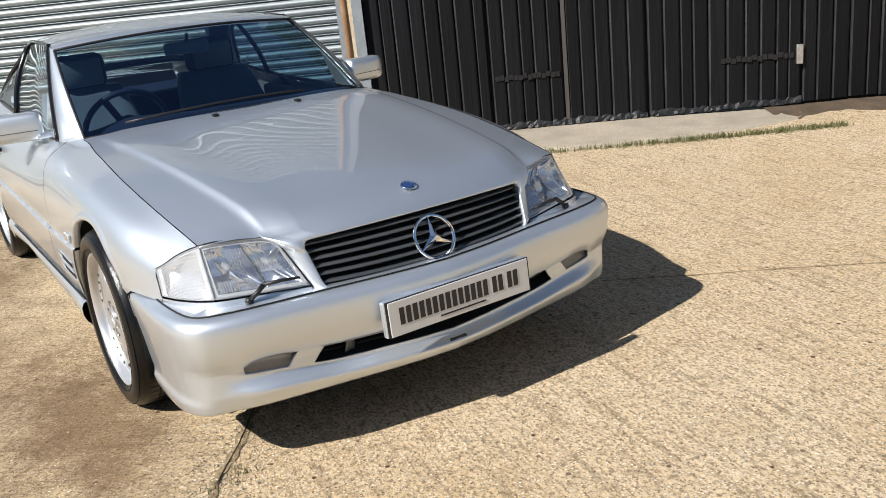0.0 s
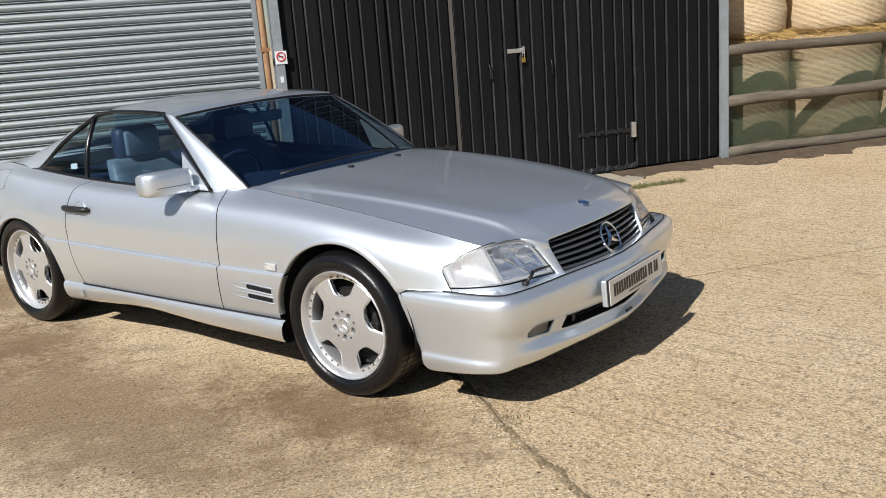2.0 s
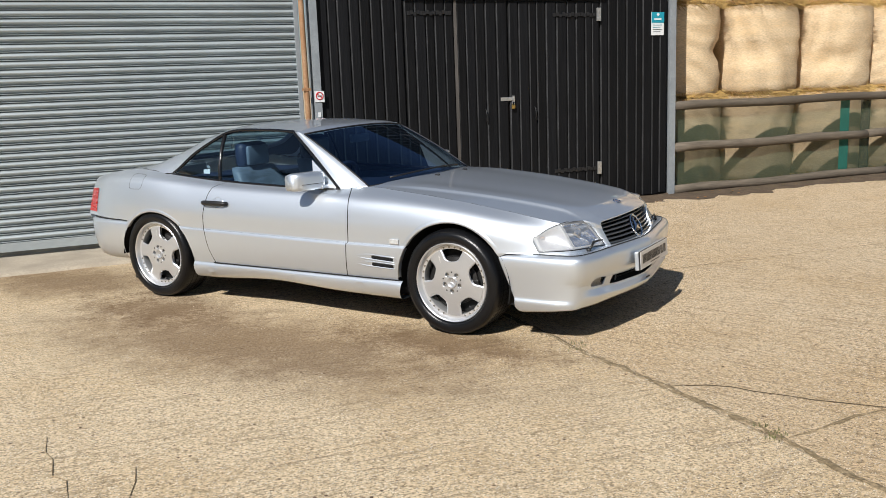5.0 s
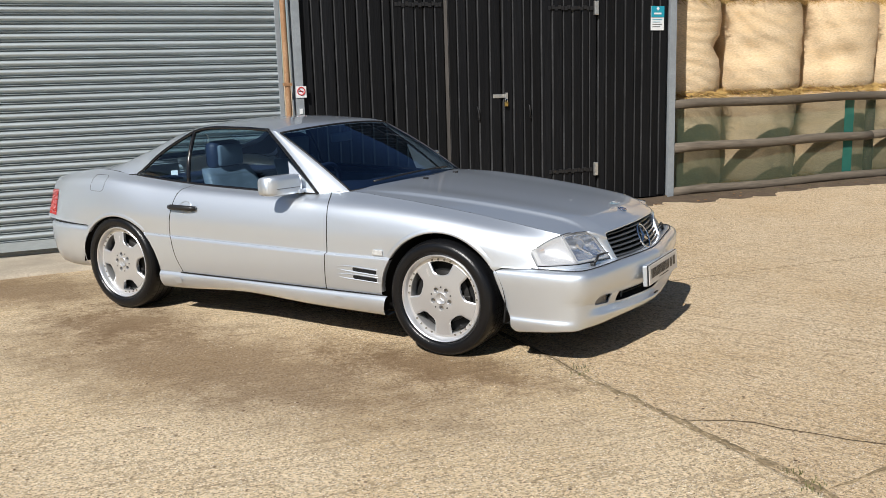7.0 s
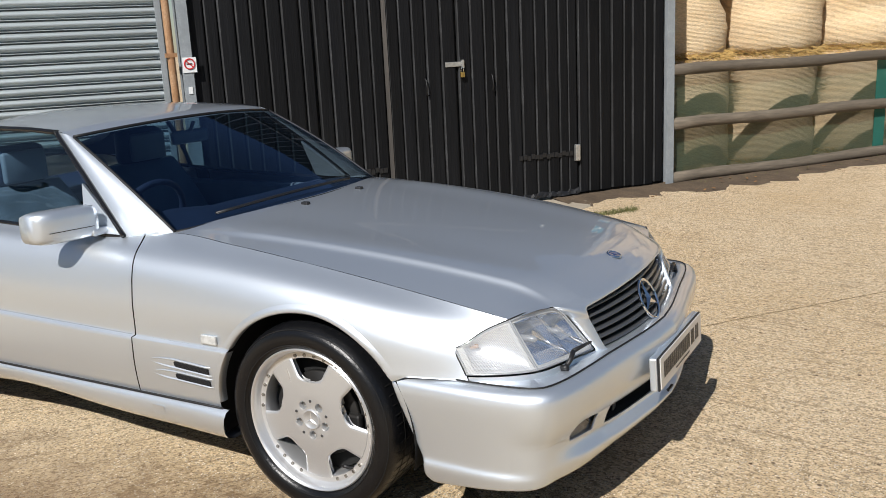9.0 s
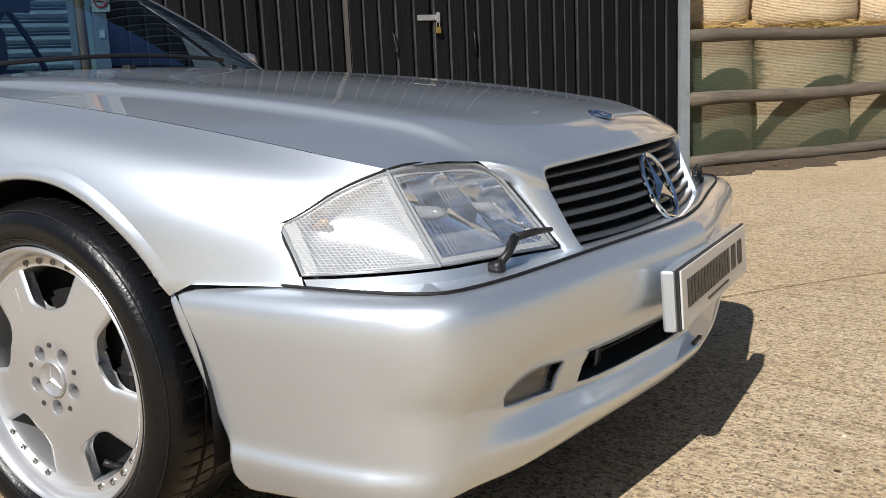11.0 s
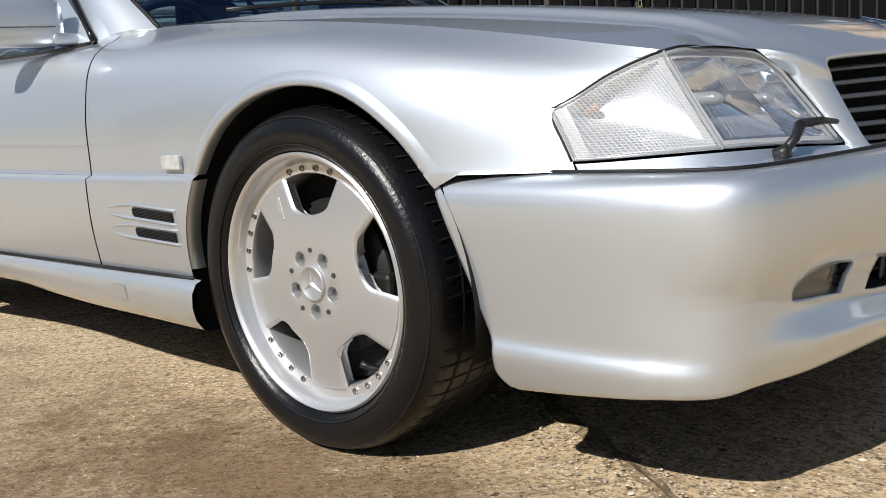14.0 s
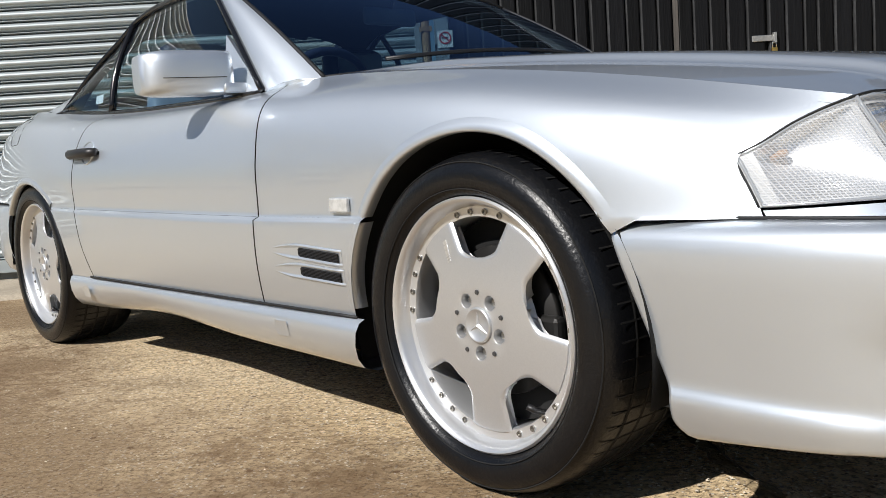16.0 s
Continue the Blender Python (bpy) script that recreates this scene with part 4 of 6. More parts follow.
def hood():
    bm = bmesh.new()

    def fn(u, v):
        w = 2 * v - 1
        y = w * 0.672
        back = -0.70 + 0.16 * (1 - w * w)
        x = back + (hood_front(y) - back) * u
        y = w * hood_edge_y(x)
        near = max(0.0, 1 - (hood_front(w * 0.672) - x) / 0.16) ** 2
        a = abs(w) * 0.672
        edge = tab(a, HOOD_EDGE)
        xf = hood_front(w * 0.672)
        return (x, y, hood_z(x, y) + near * (edge - hood_z(xf, w * hood_edge_y(xf))))

    surface(bm, fn, 70, 240)
    # the painted surround of the grille is one pressing with the hood
    front = [Vector(fn(1, k / 240)) for k in range(241)]
    top = [p for p in front if abs(p.y) <= 0.502]
    slope = Vector(fn(1, 0.5)) - Vector(fn(0.985, 0.5))
    slope.normalize()
    y1 = abs(top[0].y)
    side = [lamp_point(0.0, 1 - k / 16) + Vector((0.002, 0.004, 0)) for k in range(1, 17)]
    side = [top[0].lerp(side[0], 0.5)] + side + [Vector((0.800, -0.398, 0.506))]
    left = [Vector((p.x, -p.y, p.z)) for p in side]
    low = [Vector((nose_x(0.39 - 0.78 * k / 40, 0.500) - 0.004, 0.39 - 0.78 * k / 40, 0.5005 - 0.006 * (1 - (1 - k / 20) ** 2))) for k in range(41)]
    ring = [(p, "top", (p.y / y1 + 1) / 2) for p in top]
    ring += [(p, "left", (k + 1) / (len(left) + 1)) for k, p in enumerate(left)]
    ring += [(p, "low", k / 40) for k, p in enumerate(low)]
    ring += [(p, "right", 1 - (k + 1) / (len(side) + 1)) for k, p in reversed(list(enumerate(side)))]
    rows = []
    for p, zone, t in ring:
        q = grille_edge(zone, t)
        y, z = q
        inner = Vector((nose_x(y, z) + 0.004, y, z))
        span = (inner - p).length
        if zone == "top":
            k = min(1.0, abs(p.y) / y1) ** 4
            t0 = (slope * (1 - k) + Vector((0.9, -0.35 * (1 if p.y > 0 else -1), -0.1)) * k) * span * 1.25
        elif zone == "low":
            t0 = Vector((1, 0, 0)) * span * 0.8
        else:
            t0 = Vector((1.0, 0, 0)) * span * 1.3
        t1 = Vector((-1.0, 0, 0)) * span * 0.9
        line = []
        for j in range(13):
            v = j / 12
            line.append(p * (1 + 2 * v) * (1 - v) ** 2 + t0 * v * (1 - v) ** 2 + inner * v * v * (3 - 2 * v) + t1 * v * v * (v - 1))
        line.append(inner + Vector((-0.03, 0, 0)))
        rows.append([bm.verts.new(c) for c in line])
    for a, b in zip(rows, rows[1:] + rows[:1]):
        for j in range(13):
            bm.faces.new((a[j], a[j + 1], b[j + 1], b[j]))
    bmesh.ops.remove_doubles(bm, verts=bm.verts, dist=0.0003)
    bmesh.ops.recalc_face_normals(bm, faces=bm.faces)
    h = part("hood", bm, PAINT, car, "silver hood with a creased edge and painted grille surround", smooth=True)
    zb = max(v.co.z for v in h.data.vertices if abs(v.co.x - 0.727) < 0.012 and abs(v.co.y) < 0.03)
    # round badge
    b = bmesh.new()
    m = look((0.727, 0, zb + 0.001), (0.727 + 0.30, 0, zb + 1.0)) @ pose(0, 0, 0, 180)
    lathe(b, [(0.0, 0.004), (0.018, 0.004), (0.021, 0.003)], 28, "z", m)
    badge = part("badge", b, BADGE_BLUE, h, "round blue enamel badge", smooth=True)
    b = bmesh.new()
    lathe(b, [(0.021, 0.001), (0.021, 0.006), (0.025, 0.005), (0.027, 0.0)], 28, "z", m)
    part("badge_rim", b, CHROME, h, "chrome rim", smooth=True)
    for y in (-0.17, 0.2):
        b = bmesh.new()
        z = hood_z(-0.47, y)
        box(b, -0.485, -0.455, y - 0.012, y + 0.012, z - 0.002, z + 0.010)
        part("washer_nozzle", b, BLACK_PLASTIC, h, "black washer nozzle", bevel=0.004)
    return h




def grille():
    g = new("grille")
    g.parent = car
    bm = bmesh.new()
    surface(bm, lambda u, v: (nose_x(0.8 * u - 0.4, 0.5 + 0.17 * v) - 0.05, 0.8 * u - 0.4, 0.5 + 0.17 * v), 10, 2)
    part("backing", bm, DARK, g)
    for k in range(6):
        z = GRILLE_LOW + 0.015 + k * 0.0217
        hw = grille_half(z) + 0.002
        bm = bmesh.new()
        sec = [(-0.050, 0.0045), (-0.014, 0.0045), (-0.005, 0.0025), (-0.003, 0.0), (-0.005, -0.003), (-0.050, -0.0035)]

        def fn(u, v):
            y = hw * (2 * u - 1)
            d, h = sec[round(v * 5)]
            return (nose_x(y, z) + d, y, z + h + 0.006 * (1 - (y / 0.4) ** 2) * (2 * k / 5 - 1))

        surface(bm, fn, 30, 5)
        part("slat", bm, GRILLE_GREY, g, "dark grey grille bar", smooth=True)
    s = new("star")
    s.parent = g
    s.location = (nose_x(0, 0.579) + 0.006, 0, 0.579)
    s.rotation_euler = (0, -math.atan(0.47), 0)
    bm = bmesh.new()
    tube(bm, [(0, 0.069 * math.cos(a * math.tau / 48), 0.069 * math.sin(a * math.tau / 48)) for a in range(48)], 0.0055, 10, closed=True)
    for k in range(3):
        a = radians(90 + 120 * k)
        tip = Vector((0.0, math.cos(a), math.sin(a))) * 0.067
        sd = Vector((0, -math.sin(a), math.cos(a)))
        base_l = Vector((0, math.cos(a + radians(60)), math.sin(a + radians(60)))) * 0.0145
        base_r = Vector((0, math.cos(a - radians(60)), math.sin(a - radians(60)))) * 0.0145
        mid = Vector((0.010, 0, 0))
        f = [bm.verts.new(p) for p in (tip, base_l, mid, base_r)]
        bm.faces.new((f[0], f[1], f[2])), bm.faces.new((f[0], f[2], f[3]))
        r = [bm.verts.new(p - Vector((0.006, 0, 0))) for p in (tip, base_l, base_r)]
        bm.faces.new((r[0], r[2], r[1]))
        bm.faces.new((f[0], f[3], r[2], r[0])), bm.faces.new((f[1], f[0], r[0], r[1]))
    me = bpy.data.meshes.new("star")
    bm.to_mesh(me), bm.free()
    me.materials.append(CHROME)
    s2 = new("emblem", me)
    s2.parent = g
    s2.location, s2.rotation_euler = s.location.copy(), s.rotation_euler.copy()
    s2["label"] = "chrome three-pointed emblem in a ring"
    bpy.data.objects.remove(s)


def nose_trays():
    """Dark trays behind the bumper."""
    part("undertray", boxed(0.40, 0.72, -0.58, 0.58, 0.24, 0.248), DARK, car)
    part("crossmember", boxed(0.74, 0.76, -0.62, 0.62, 0.23, 0.50), DARK, car)


GRILLE_GREY = material("grille_grey", (0.13, 0.14, 0.15), rough=0.3, metal=0.6)


BOWL_DULL = material("dull_bowl", (0.42, 0.42, 0.41), rough=0.4, metal=0.5)


# ---- front bumper ----
PLAN = [(0.0, 0.315, 0.824), (0.10, 0.45, 0.827), (0.22, 0.60, 0.826), (0.30, 0.69, 0.819), (0.36, 0.748, 0.808), (0.41, 0.790, 0.788), (0.445, 0.814, 0.764), (0.48, 0.831, 0.730), (0.52, 0.846, 0.684), (0.56, 0.858, 0.634), (0.62, 0.873, 0.545), (0.70, 0.891, 0.42), (0.80, 0.914, 0.28), (0.90, 0.935, 0.14), (1.0, 0.946, 0.0)]
PLAN_X, PLAN_Y = [(a, b) for a, b, c in PLAN], [(a, c) for a, b, c in PLAN]
BUMP = [(0.520, 0.15), (0.5175, 0.045), (0.512, 0.022), (0.502, 0.008), (0.488, 0.001), (0.465, 0.0), (0.44, 0.001), (0.415, 0.004), (0.395, 0.010), (0.375, 0.017), (0.36, 0.026)]
BUMP += [(0.350 - 0.054 * k / 12, 0.032 + 0.005 * min(1.0, k / 6)) for k in range(13)]
BUMP += [(0.290, 0.037), (0.286, 0.037), (0.279, 0.037), (0.272, 0.037), (0.265, 0.0375), (0.258, 0.038), (0.253, 0.0385), (0.248, 0.039), (0.243, 0.040), (0.238, 0.041), (0.230, 0.043), (0.222, 0.046), (0.21, 0.050), (0.20, 0.055), (0.19, 0.06), (0.18, 0.066), (0.17, 0.07), (0.162, 0.082), (0.155, 0.09), (0.150, 0.10), (0.1475, 0.12), (0.145, 0.135)]
SLOT_TOP = [(0.0, 0.350), (0.22, 0.352), (0.38, 0.357), (0.48, 0.352), (0.535, 0.351), (0.555, 0.360), (0.58, 0.365), (0.64, 0.357), (0.70, 0.350), (0.78, 0.347), (0.85, 0.346), (1.0, 0.346)]
SLOT_LOW = [(0.0, 0.298), (0.22, 0.302), (0.36, 0.316), (0.48, 0.330), (0.535, 0.329), (0.56, 0.326), (0.60, 0.322), (0.64, 0.316), (0.68, 0.308), (0.71, 0.302), (0.77, 0.297), (0.85, 0.295), (1.0, 0.290)]
SKIRT_Z = [(0.0, 0.172), (0.1, 0.181), (0.225, 0.192), (0.307, 0.199), (0.458, 0.205), (0.6, 0.206), (1.0, 0.208)]


SIDE = [(0.16, 0.036), (0.18, 0.024), (0.20, 0.017), (0.225, 0.0105), (0.238, 0.0085), (0.245, 0.0085), (0.252, 0.0105), (0.260, 0.0138), (0.268, 0.0150), (0.29, 0.0140), (0.33, 0.0110), (0.38, 0.0065), (0.42, 0.003), (0.44, 0.001)]
LOW_FRONT = [(0.0, 0.10), (0.04, 0.058), (0.12, 0.036), (0.25, 0.024), (0.40, 0.015), (0.50, 0.0105), (0.56, 0.0095), (0.61, 0.0125), (0.72, 0.024), (0.86, 0.036), (1.0, 0.039)]


def bumper_point(a, z, d):
    """A point of the bumper: a 0 at the right wheel arch to 1 in the middle, d inwards."""
    x, y = tab(a, PLAN_X), tab(a, PLAN_Y)
    tx, ty = tab(a + 0.06, PLAN_X) - tab(a - 0.06, PLAN_X), tab(a + 0.06, PLAN_Y) - tab(a - 0.06, PLAN_Y)
    n = Vector((-ty, tx)).normalized()
    k = max(0.0, (a - 0.85) / 0.15)
    n = (n * (1 - k) + Vector((1, 0)) * k).normalized()
    row_z = z
    # the painted bar between fog lamp and intake leans
    if 0.29 < z < 0.36:
        lean = 0.011 * (z - 0.323) / 0.027 * max(0.0, min(1.0, (a - 0.56) / 0.05, (0.77 - a) / 0.06))
        x, y = tab(a + lean, PLAN_X), tab(a + lean, PLAN_Y)
    top, low, zb = tab(a, SLOT_TOP), tab(a, SLOT_LOW), tab(a, SKIRT_Z)
    for z1, z0, t1, t0 in ((0.415, 0.350, 0.415, top), (0.350, 0.296, top, low), (0.296, 0.145, low, zb)):
        if z0 <= z < z1:
            z = t0 + (t1 - t0) * (z - z0) / (z1 - z0)
            break
    # a crease low on the side, a lip low on the front
    if row_z < 0.290:
        w = max(0.0, min(1.0, (a - 0.43) / 0.18))
        w = w * w * (3 - 2 * w)
        foot = 0.035 * max(0.0, 1 - (z - zb) / 0.014) ** 2
        d = 0.037 + 0.10 * max(0.0, 0.27 - z) + foot
        d = d * (1 - w) + tab((z - zb) / (low - zb), LOW_FRONT) * w
        # the corner is rounder towards the foot
        d += 0.22 * max(0.0, 0.265 - z) * math.exp(-((a - 0.45) / 0.10) ** 2)
    # the flank is nearly flat, with a soft ledge low down
    if row_z < 0.44:
        k = max(0.0, min(1.0, (0.52 - a) / 0.26))
        k = k * k * (3 - 2 * k)
        d = d * (1 - k) + (tab(max(0.16, z), SIDE) + 0.035 * max(0.0, 1 - (z - zb) / 0.014) ** 2) * k
    x, y = x - n.x * d, y - n.y * d
    if a < 0.30:      # rear edge leans forwards below and is rounded at the foot
        k = (0.30 - a) / 0.30
        x += k * (0.13 * max(0.0, (0.50 - max(z, 0.25)) / 0.35) + 0.05 * max(0.0, (0.215 - z) / 0.043) ** 2)
    return Vector((x, -y, z))


def bumper_rows(rows, a0, a1, n, keep=None, extra=0.0):
    bm = bmesh.new()
    m = len(rows) - 1
    surface(bm, lambda u, v: bumper_point(a0 + (a1 - a0) * u, rows[round(v * m)][0], rows[round(v * m)][1] + extra), n, m, keep)
    return bm


def front_bumper():
    m = len(BUMP) - 1
    n = 240

    def keep(u, v):
        z = BUMP[int(v * m)][0] - 0.002
        t = (z - 0.296) / 0.054
        if not 0.0 < t < 1.0:
            return True
        return not (0.534 < u < 0.634 or u > 0.684)

    bm = bumper_rows(BUMP, 0, 1, n, keep)
    for v in list(bm.verts):
        if abs(v.co.y) < 1e-5:
            v.co.y = 0.0
    b2 = mirrored(bm)
    me = bpy.data.meshes.new("tmp")
    b2.to_mesh(me), b2.free()
    bm.from_mesh(me)
    bpy.data.meshes.remove(me)
    bmesh.ops.remove_doubles(bm, verts=bm.verts, dist=0.0005)
    f = part("front_bumper", bm, PAINT, car, smooth=True)
    md = f.modifiers.new("solid", "SOLIDIFY")
    md.thickness, md.offset = 0.006, -1
    for mir in (False, True):
        for y0, y1, name, mat, depth, label in ((0.0, 0.475, "intake", DARK, 0.10, "black air intake"), (0.500, 0.680, "fog_recess", BOWL_DULL, 0.075, "fog lamp reflector"), (0.512, 0.675, "fog_lens", LAMP_GLASS, 0.046, "clear fog lamp lens")):
            bm = bmesh.new()
            ks = [k / 300 for k in range(301)]
            a0 = next(a for a in ks if tab(a, PLAN_Y) <= y1)
            a1 = next((a for a in ks if tab(a, PLAN_Y) <= y0 + 1e-6), 1.0)
            surface(bm, lambda u, v: bumper_point(a0 + (a1 - a0) * u, 0.357 - 0.064 * v, depth if 0.2 < v < 0.8 else (depth if mat is LAMP_GLASS else 0.038)), 14, 4)
            if mir:
                for v in bm.verts:
                    v.co.y = -v.co.y
            part(name, bm, mat, f, label, smooth=mat is not DARK)
        bm = bmesh.new()
        for z in (0.312, 0.330):
            tube(bm, [bumper_point(0.68 + 0.32 * k / 10, z, 0.085) for k in range(11)], 0.004, 6)
        if mir:
            for v in bm.verts:
                v.co.y = -v.co.y
        part("intake_bar", bm, BLACK_PLASTIC, f, smooth=True)
        # upright bracket that parts the intake
        bm = surface(bmesh.new(), lambda u, v: bumper_point(0.745 + 0.022 * u, 0.349 - 0.052 * v, 0.060 + 0.010 * u), 4, 6)
        if mir:
            for v in bm.verts:
                v.co.y = -v.co.y
        br = part("intake_bracket", bm, GRILLE_GREY, f, "grey upright bracket", smooth=True)
        br.modifiers.new("solid", "SOLIDIFY").thickness = 0.006
    # dark gap above the bumper
    bm = bmesh.new()
    tube(bm, [bumper_point(a / 30, 0.5195, 0.042) for a in range(31)], 0.0026, 6)
    both("bumper_gap", bm, SEAL_AND_SHADE, car)
    # small maker's strip on the lip
    p = bumper_point(1.0, 0.243, 0.026)
    b = bmesh.new()
    box(b, p.x - 0.02, p.x + 0.0015, -0.030, 0.030, p.z - 0.004, p.z + 0.004)
    part("lip_strip", b, BLACK_PLASTIC, f, "small dark strip on the lip")
    return f


front_bumper()


def number_plate():
    pl = new("number_plate")
    pl.parent = car
    pl["label"] = "white front plate with a row of black bars"
    pl.location = (0.962, 0.004, 0.413)
    pl.rotation_euler = (0, radians(-3), 0)
    part("holder", boxed(-0.03, -0.004, -0.270, 0.270, -0.062, 0.051), PAINT, pl, "silver plate holder", bevel=0.006)
    part("backing", boxed(-0.0035, 0.0015, -0.266, 0.266, -0.060, 0.051), BLACK_PLASTIC, pl)
    part("plate", boxed(0.002, 0.006, -0.260, 0.260, -0.058, 0.049), PLATE_WHITE, pl, bevel=0.002)
    y = -0.226
    for word in (14, 2, 2):
        for _ in range(word):
            part("bar", boxed(0.0062, 0.0072, y + 0.001, y + 0.0175, -0.026, 0.026), INK, pl)
            y += 0.0235
        y += 0.012
    part("small_bar", boxed(0.0062, 0.0072, -0.085, 0.085, -0.043, -0.038), INK, pl)


number_plate()


# ---- headlights ----
LAMP_X = [(0.38, 0.800), (0.46, 0.785), (0.55, 0.768), (0.62, 0.752), (0.668, 0.735), (0.70, 0.708), (0.73, 0.662), (0.755, 0.605), (0.772, 0.552), (0.785, 0.50)]


def lamp_point(u, v, d=0.0):
    """A point of the right headlight's glass: u 0 inner to 1 outer edge, v 0 lower to 1 upper edge."""
    y0 = tab(u, [(0.0, 0.412), (0.3, 0.54), (0.60, 0.678), (0.8, 0.735), (1.0, 0.775)])
    y1 = tab(u, [(0.0, 0.457), (0.05, 0.475), (0.1, 0.497), (0.18, 0.535), (0.3, 0.585), (0.60, 0.668), (0.8, 0.718), (1.0, 0.768)])
    z0 = tab(u, [(0.0, 0.526), (0.3, 0.534), (0.60, 0.539), (1.0, 0.533)])
    z1 = tab(u, [(0.0, 0.643), (0.05, 0.663), (0.1, 0.673), (0.18, 0.6785), (0.3, 0.682), (0.60, 0.679), (0.8, 0.649), (1.0, 0.607)])
    y, z = y0 + (y1 - y0) * v, z0 + (z1 - z0) * v
    lean = tab(y, [(0.40, 0.55), (0.60, 0.66), (0.668, 0.70), (0.72, 1.02), (0.775, 0.90)])
    return Vector((tab(y, LAMP_X) - lean * (z - 0.54) - d, -(y - d * 0.25 * (u > 0.6)), z))


def fluted_glass(name, across, level, depth, haze, tall):
    """Clear moulded glass: upright flutes and level ribs that bend and scatter part of the light."""
    m = glass(name, clear=0.97, ior=1.6, rough=0.03)
    n, l = m.node_tree.nodes, m.node_tree.links
    tc, b, mx = n.new("ShaderNodeTexCoord"), n.new("ShaderNodeBump"), n.new("ShaderNodeMath")
    mx.operation = "MAXIMUM"
    for k, (d, sc, hgt) in enumerate((("Y", across, 1.0), ("Z", level, tall))):
        w, mu = n.new("ShaderNodeTexWave"), n.new("ShaderNodeMath")
        mu.operation = "POWER"
        mu.inputs[1].default_value = 3.0 / hgt
        w.bands_direction = d
        w.inputs["Scale"].default_value, w.inputs["Distortion"].default_value = sc, 0.25
        l.new(tc.outputs["Object"], w.inputs["Vector"]), l.new(w.outputs["Fac"], mu.inputs[0]), l.new(mu.outputs[0], mx.inputs[k])
    b.inputs["Strength"].default_value, b.inputs["Distance"].default_value = depth, 0.002
    l.new(mx.outputs[0], b.inputs["Height"])
    for nd in n:
        if nd.bl_idname in ("ShaderNodeBsdfGlossy", "ShaderNodeLayerWeight"):
            l.new(b.outputs[0], nd.inputs["Normal"])
    out = n["Material Output"]
    df, ms, r = n.new("ShaderNodeBsdfDiffuse"), n.new("ShaderNodeMixShader"), n.new("ShaderNodeMapRange")
    df.inputs[0].default_value = (0.80, 0.82, 0.84, 1)
    r.inputs["To Min"].default_value, r.inputs["To Max"].default_value = haze * 0.35, haze
    l.new(mx.outputs[0], r.inputs["Value"]), l.new(r.outputs["Result"], ms.inputs[0])
    l.new(out.inputs["Surface"].links[0].from_socket, ms.inputs[1]), l.new(df.outputs[0], ms.inputs[2])
    l.new(ms.outputs[0], out.inputs["Surface"])
    return m


RIM_GREY = material("lamp_rim", (0.52, 0.53, 0.53), rough=0.22, coat=0.6)
FRAME_CLEAR = material("lamp_clear_edge", (0.40, 0.42, 0.44), rough=0.16, metal=0.3, coat=1.0)
BOWL = material("lamp_bowl", (0.80, 0.84, 0.90), rough=0.07, metal=1.0)
BOWL_SOFT = material("indicator_bowl", (0.80, 0.81, 0.82), rough=0.28, metal=0.75, var=0.2, scale=40)
AMBER = material("amber_bulb", (0.42, 0.25, 0.13), rough=0.2)
LENS_MAIN = fluted_glass("headlight_glass", 40.0, 9.0, 0.16, 0.17, 0.5)
LENS_FLUTES = fluted_glass("flute_glass", 46.0, 4.0, 0.5, 0.30, 0.4)
LENS_GRID = fluted_glass("indicator_glass", 104.0, 86.0, 0.4, 0.42, 1.0)


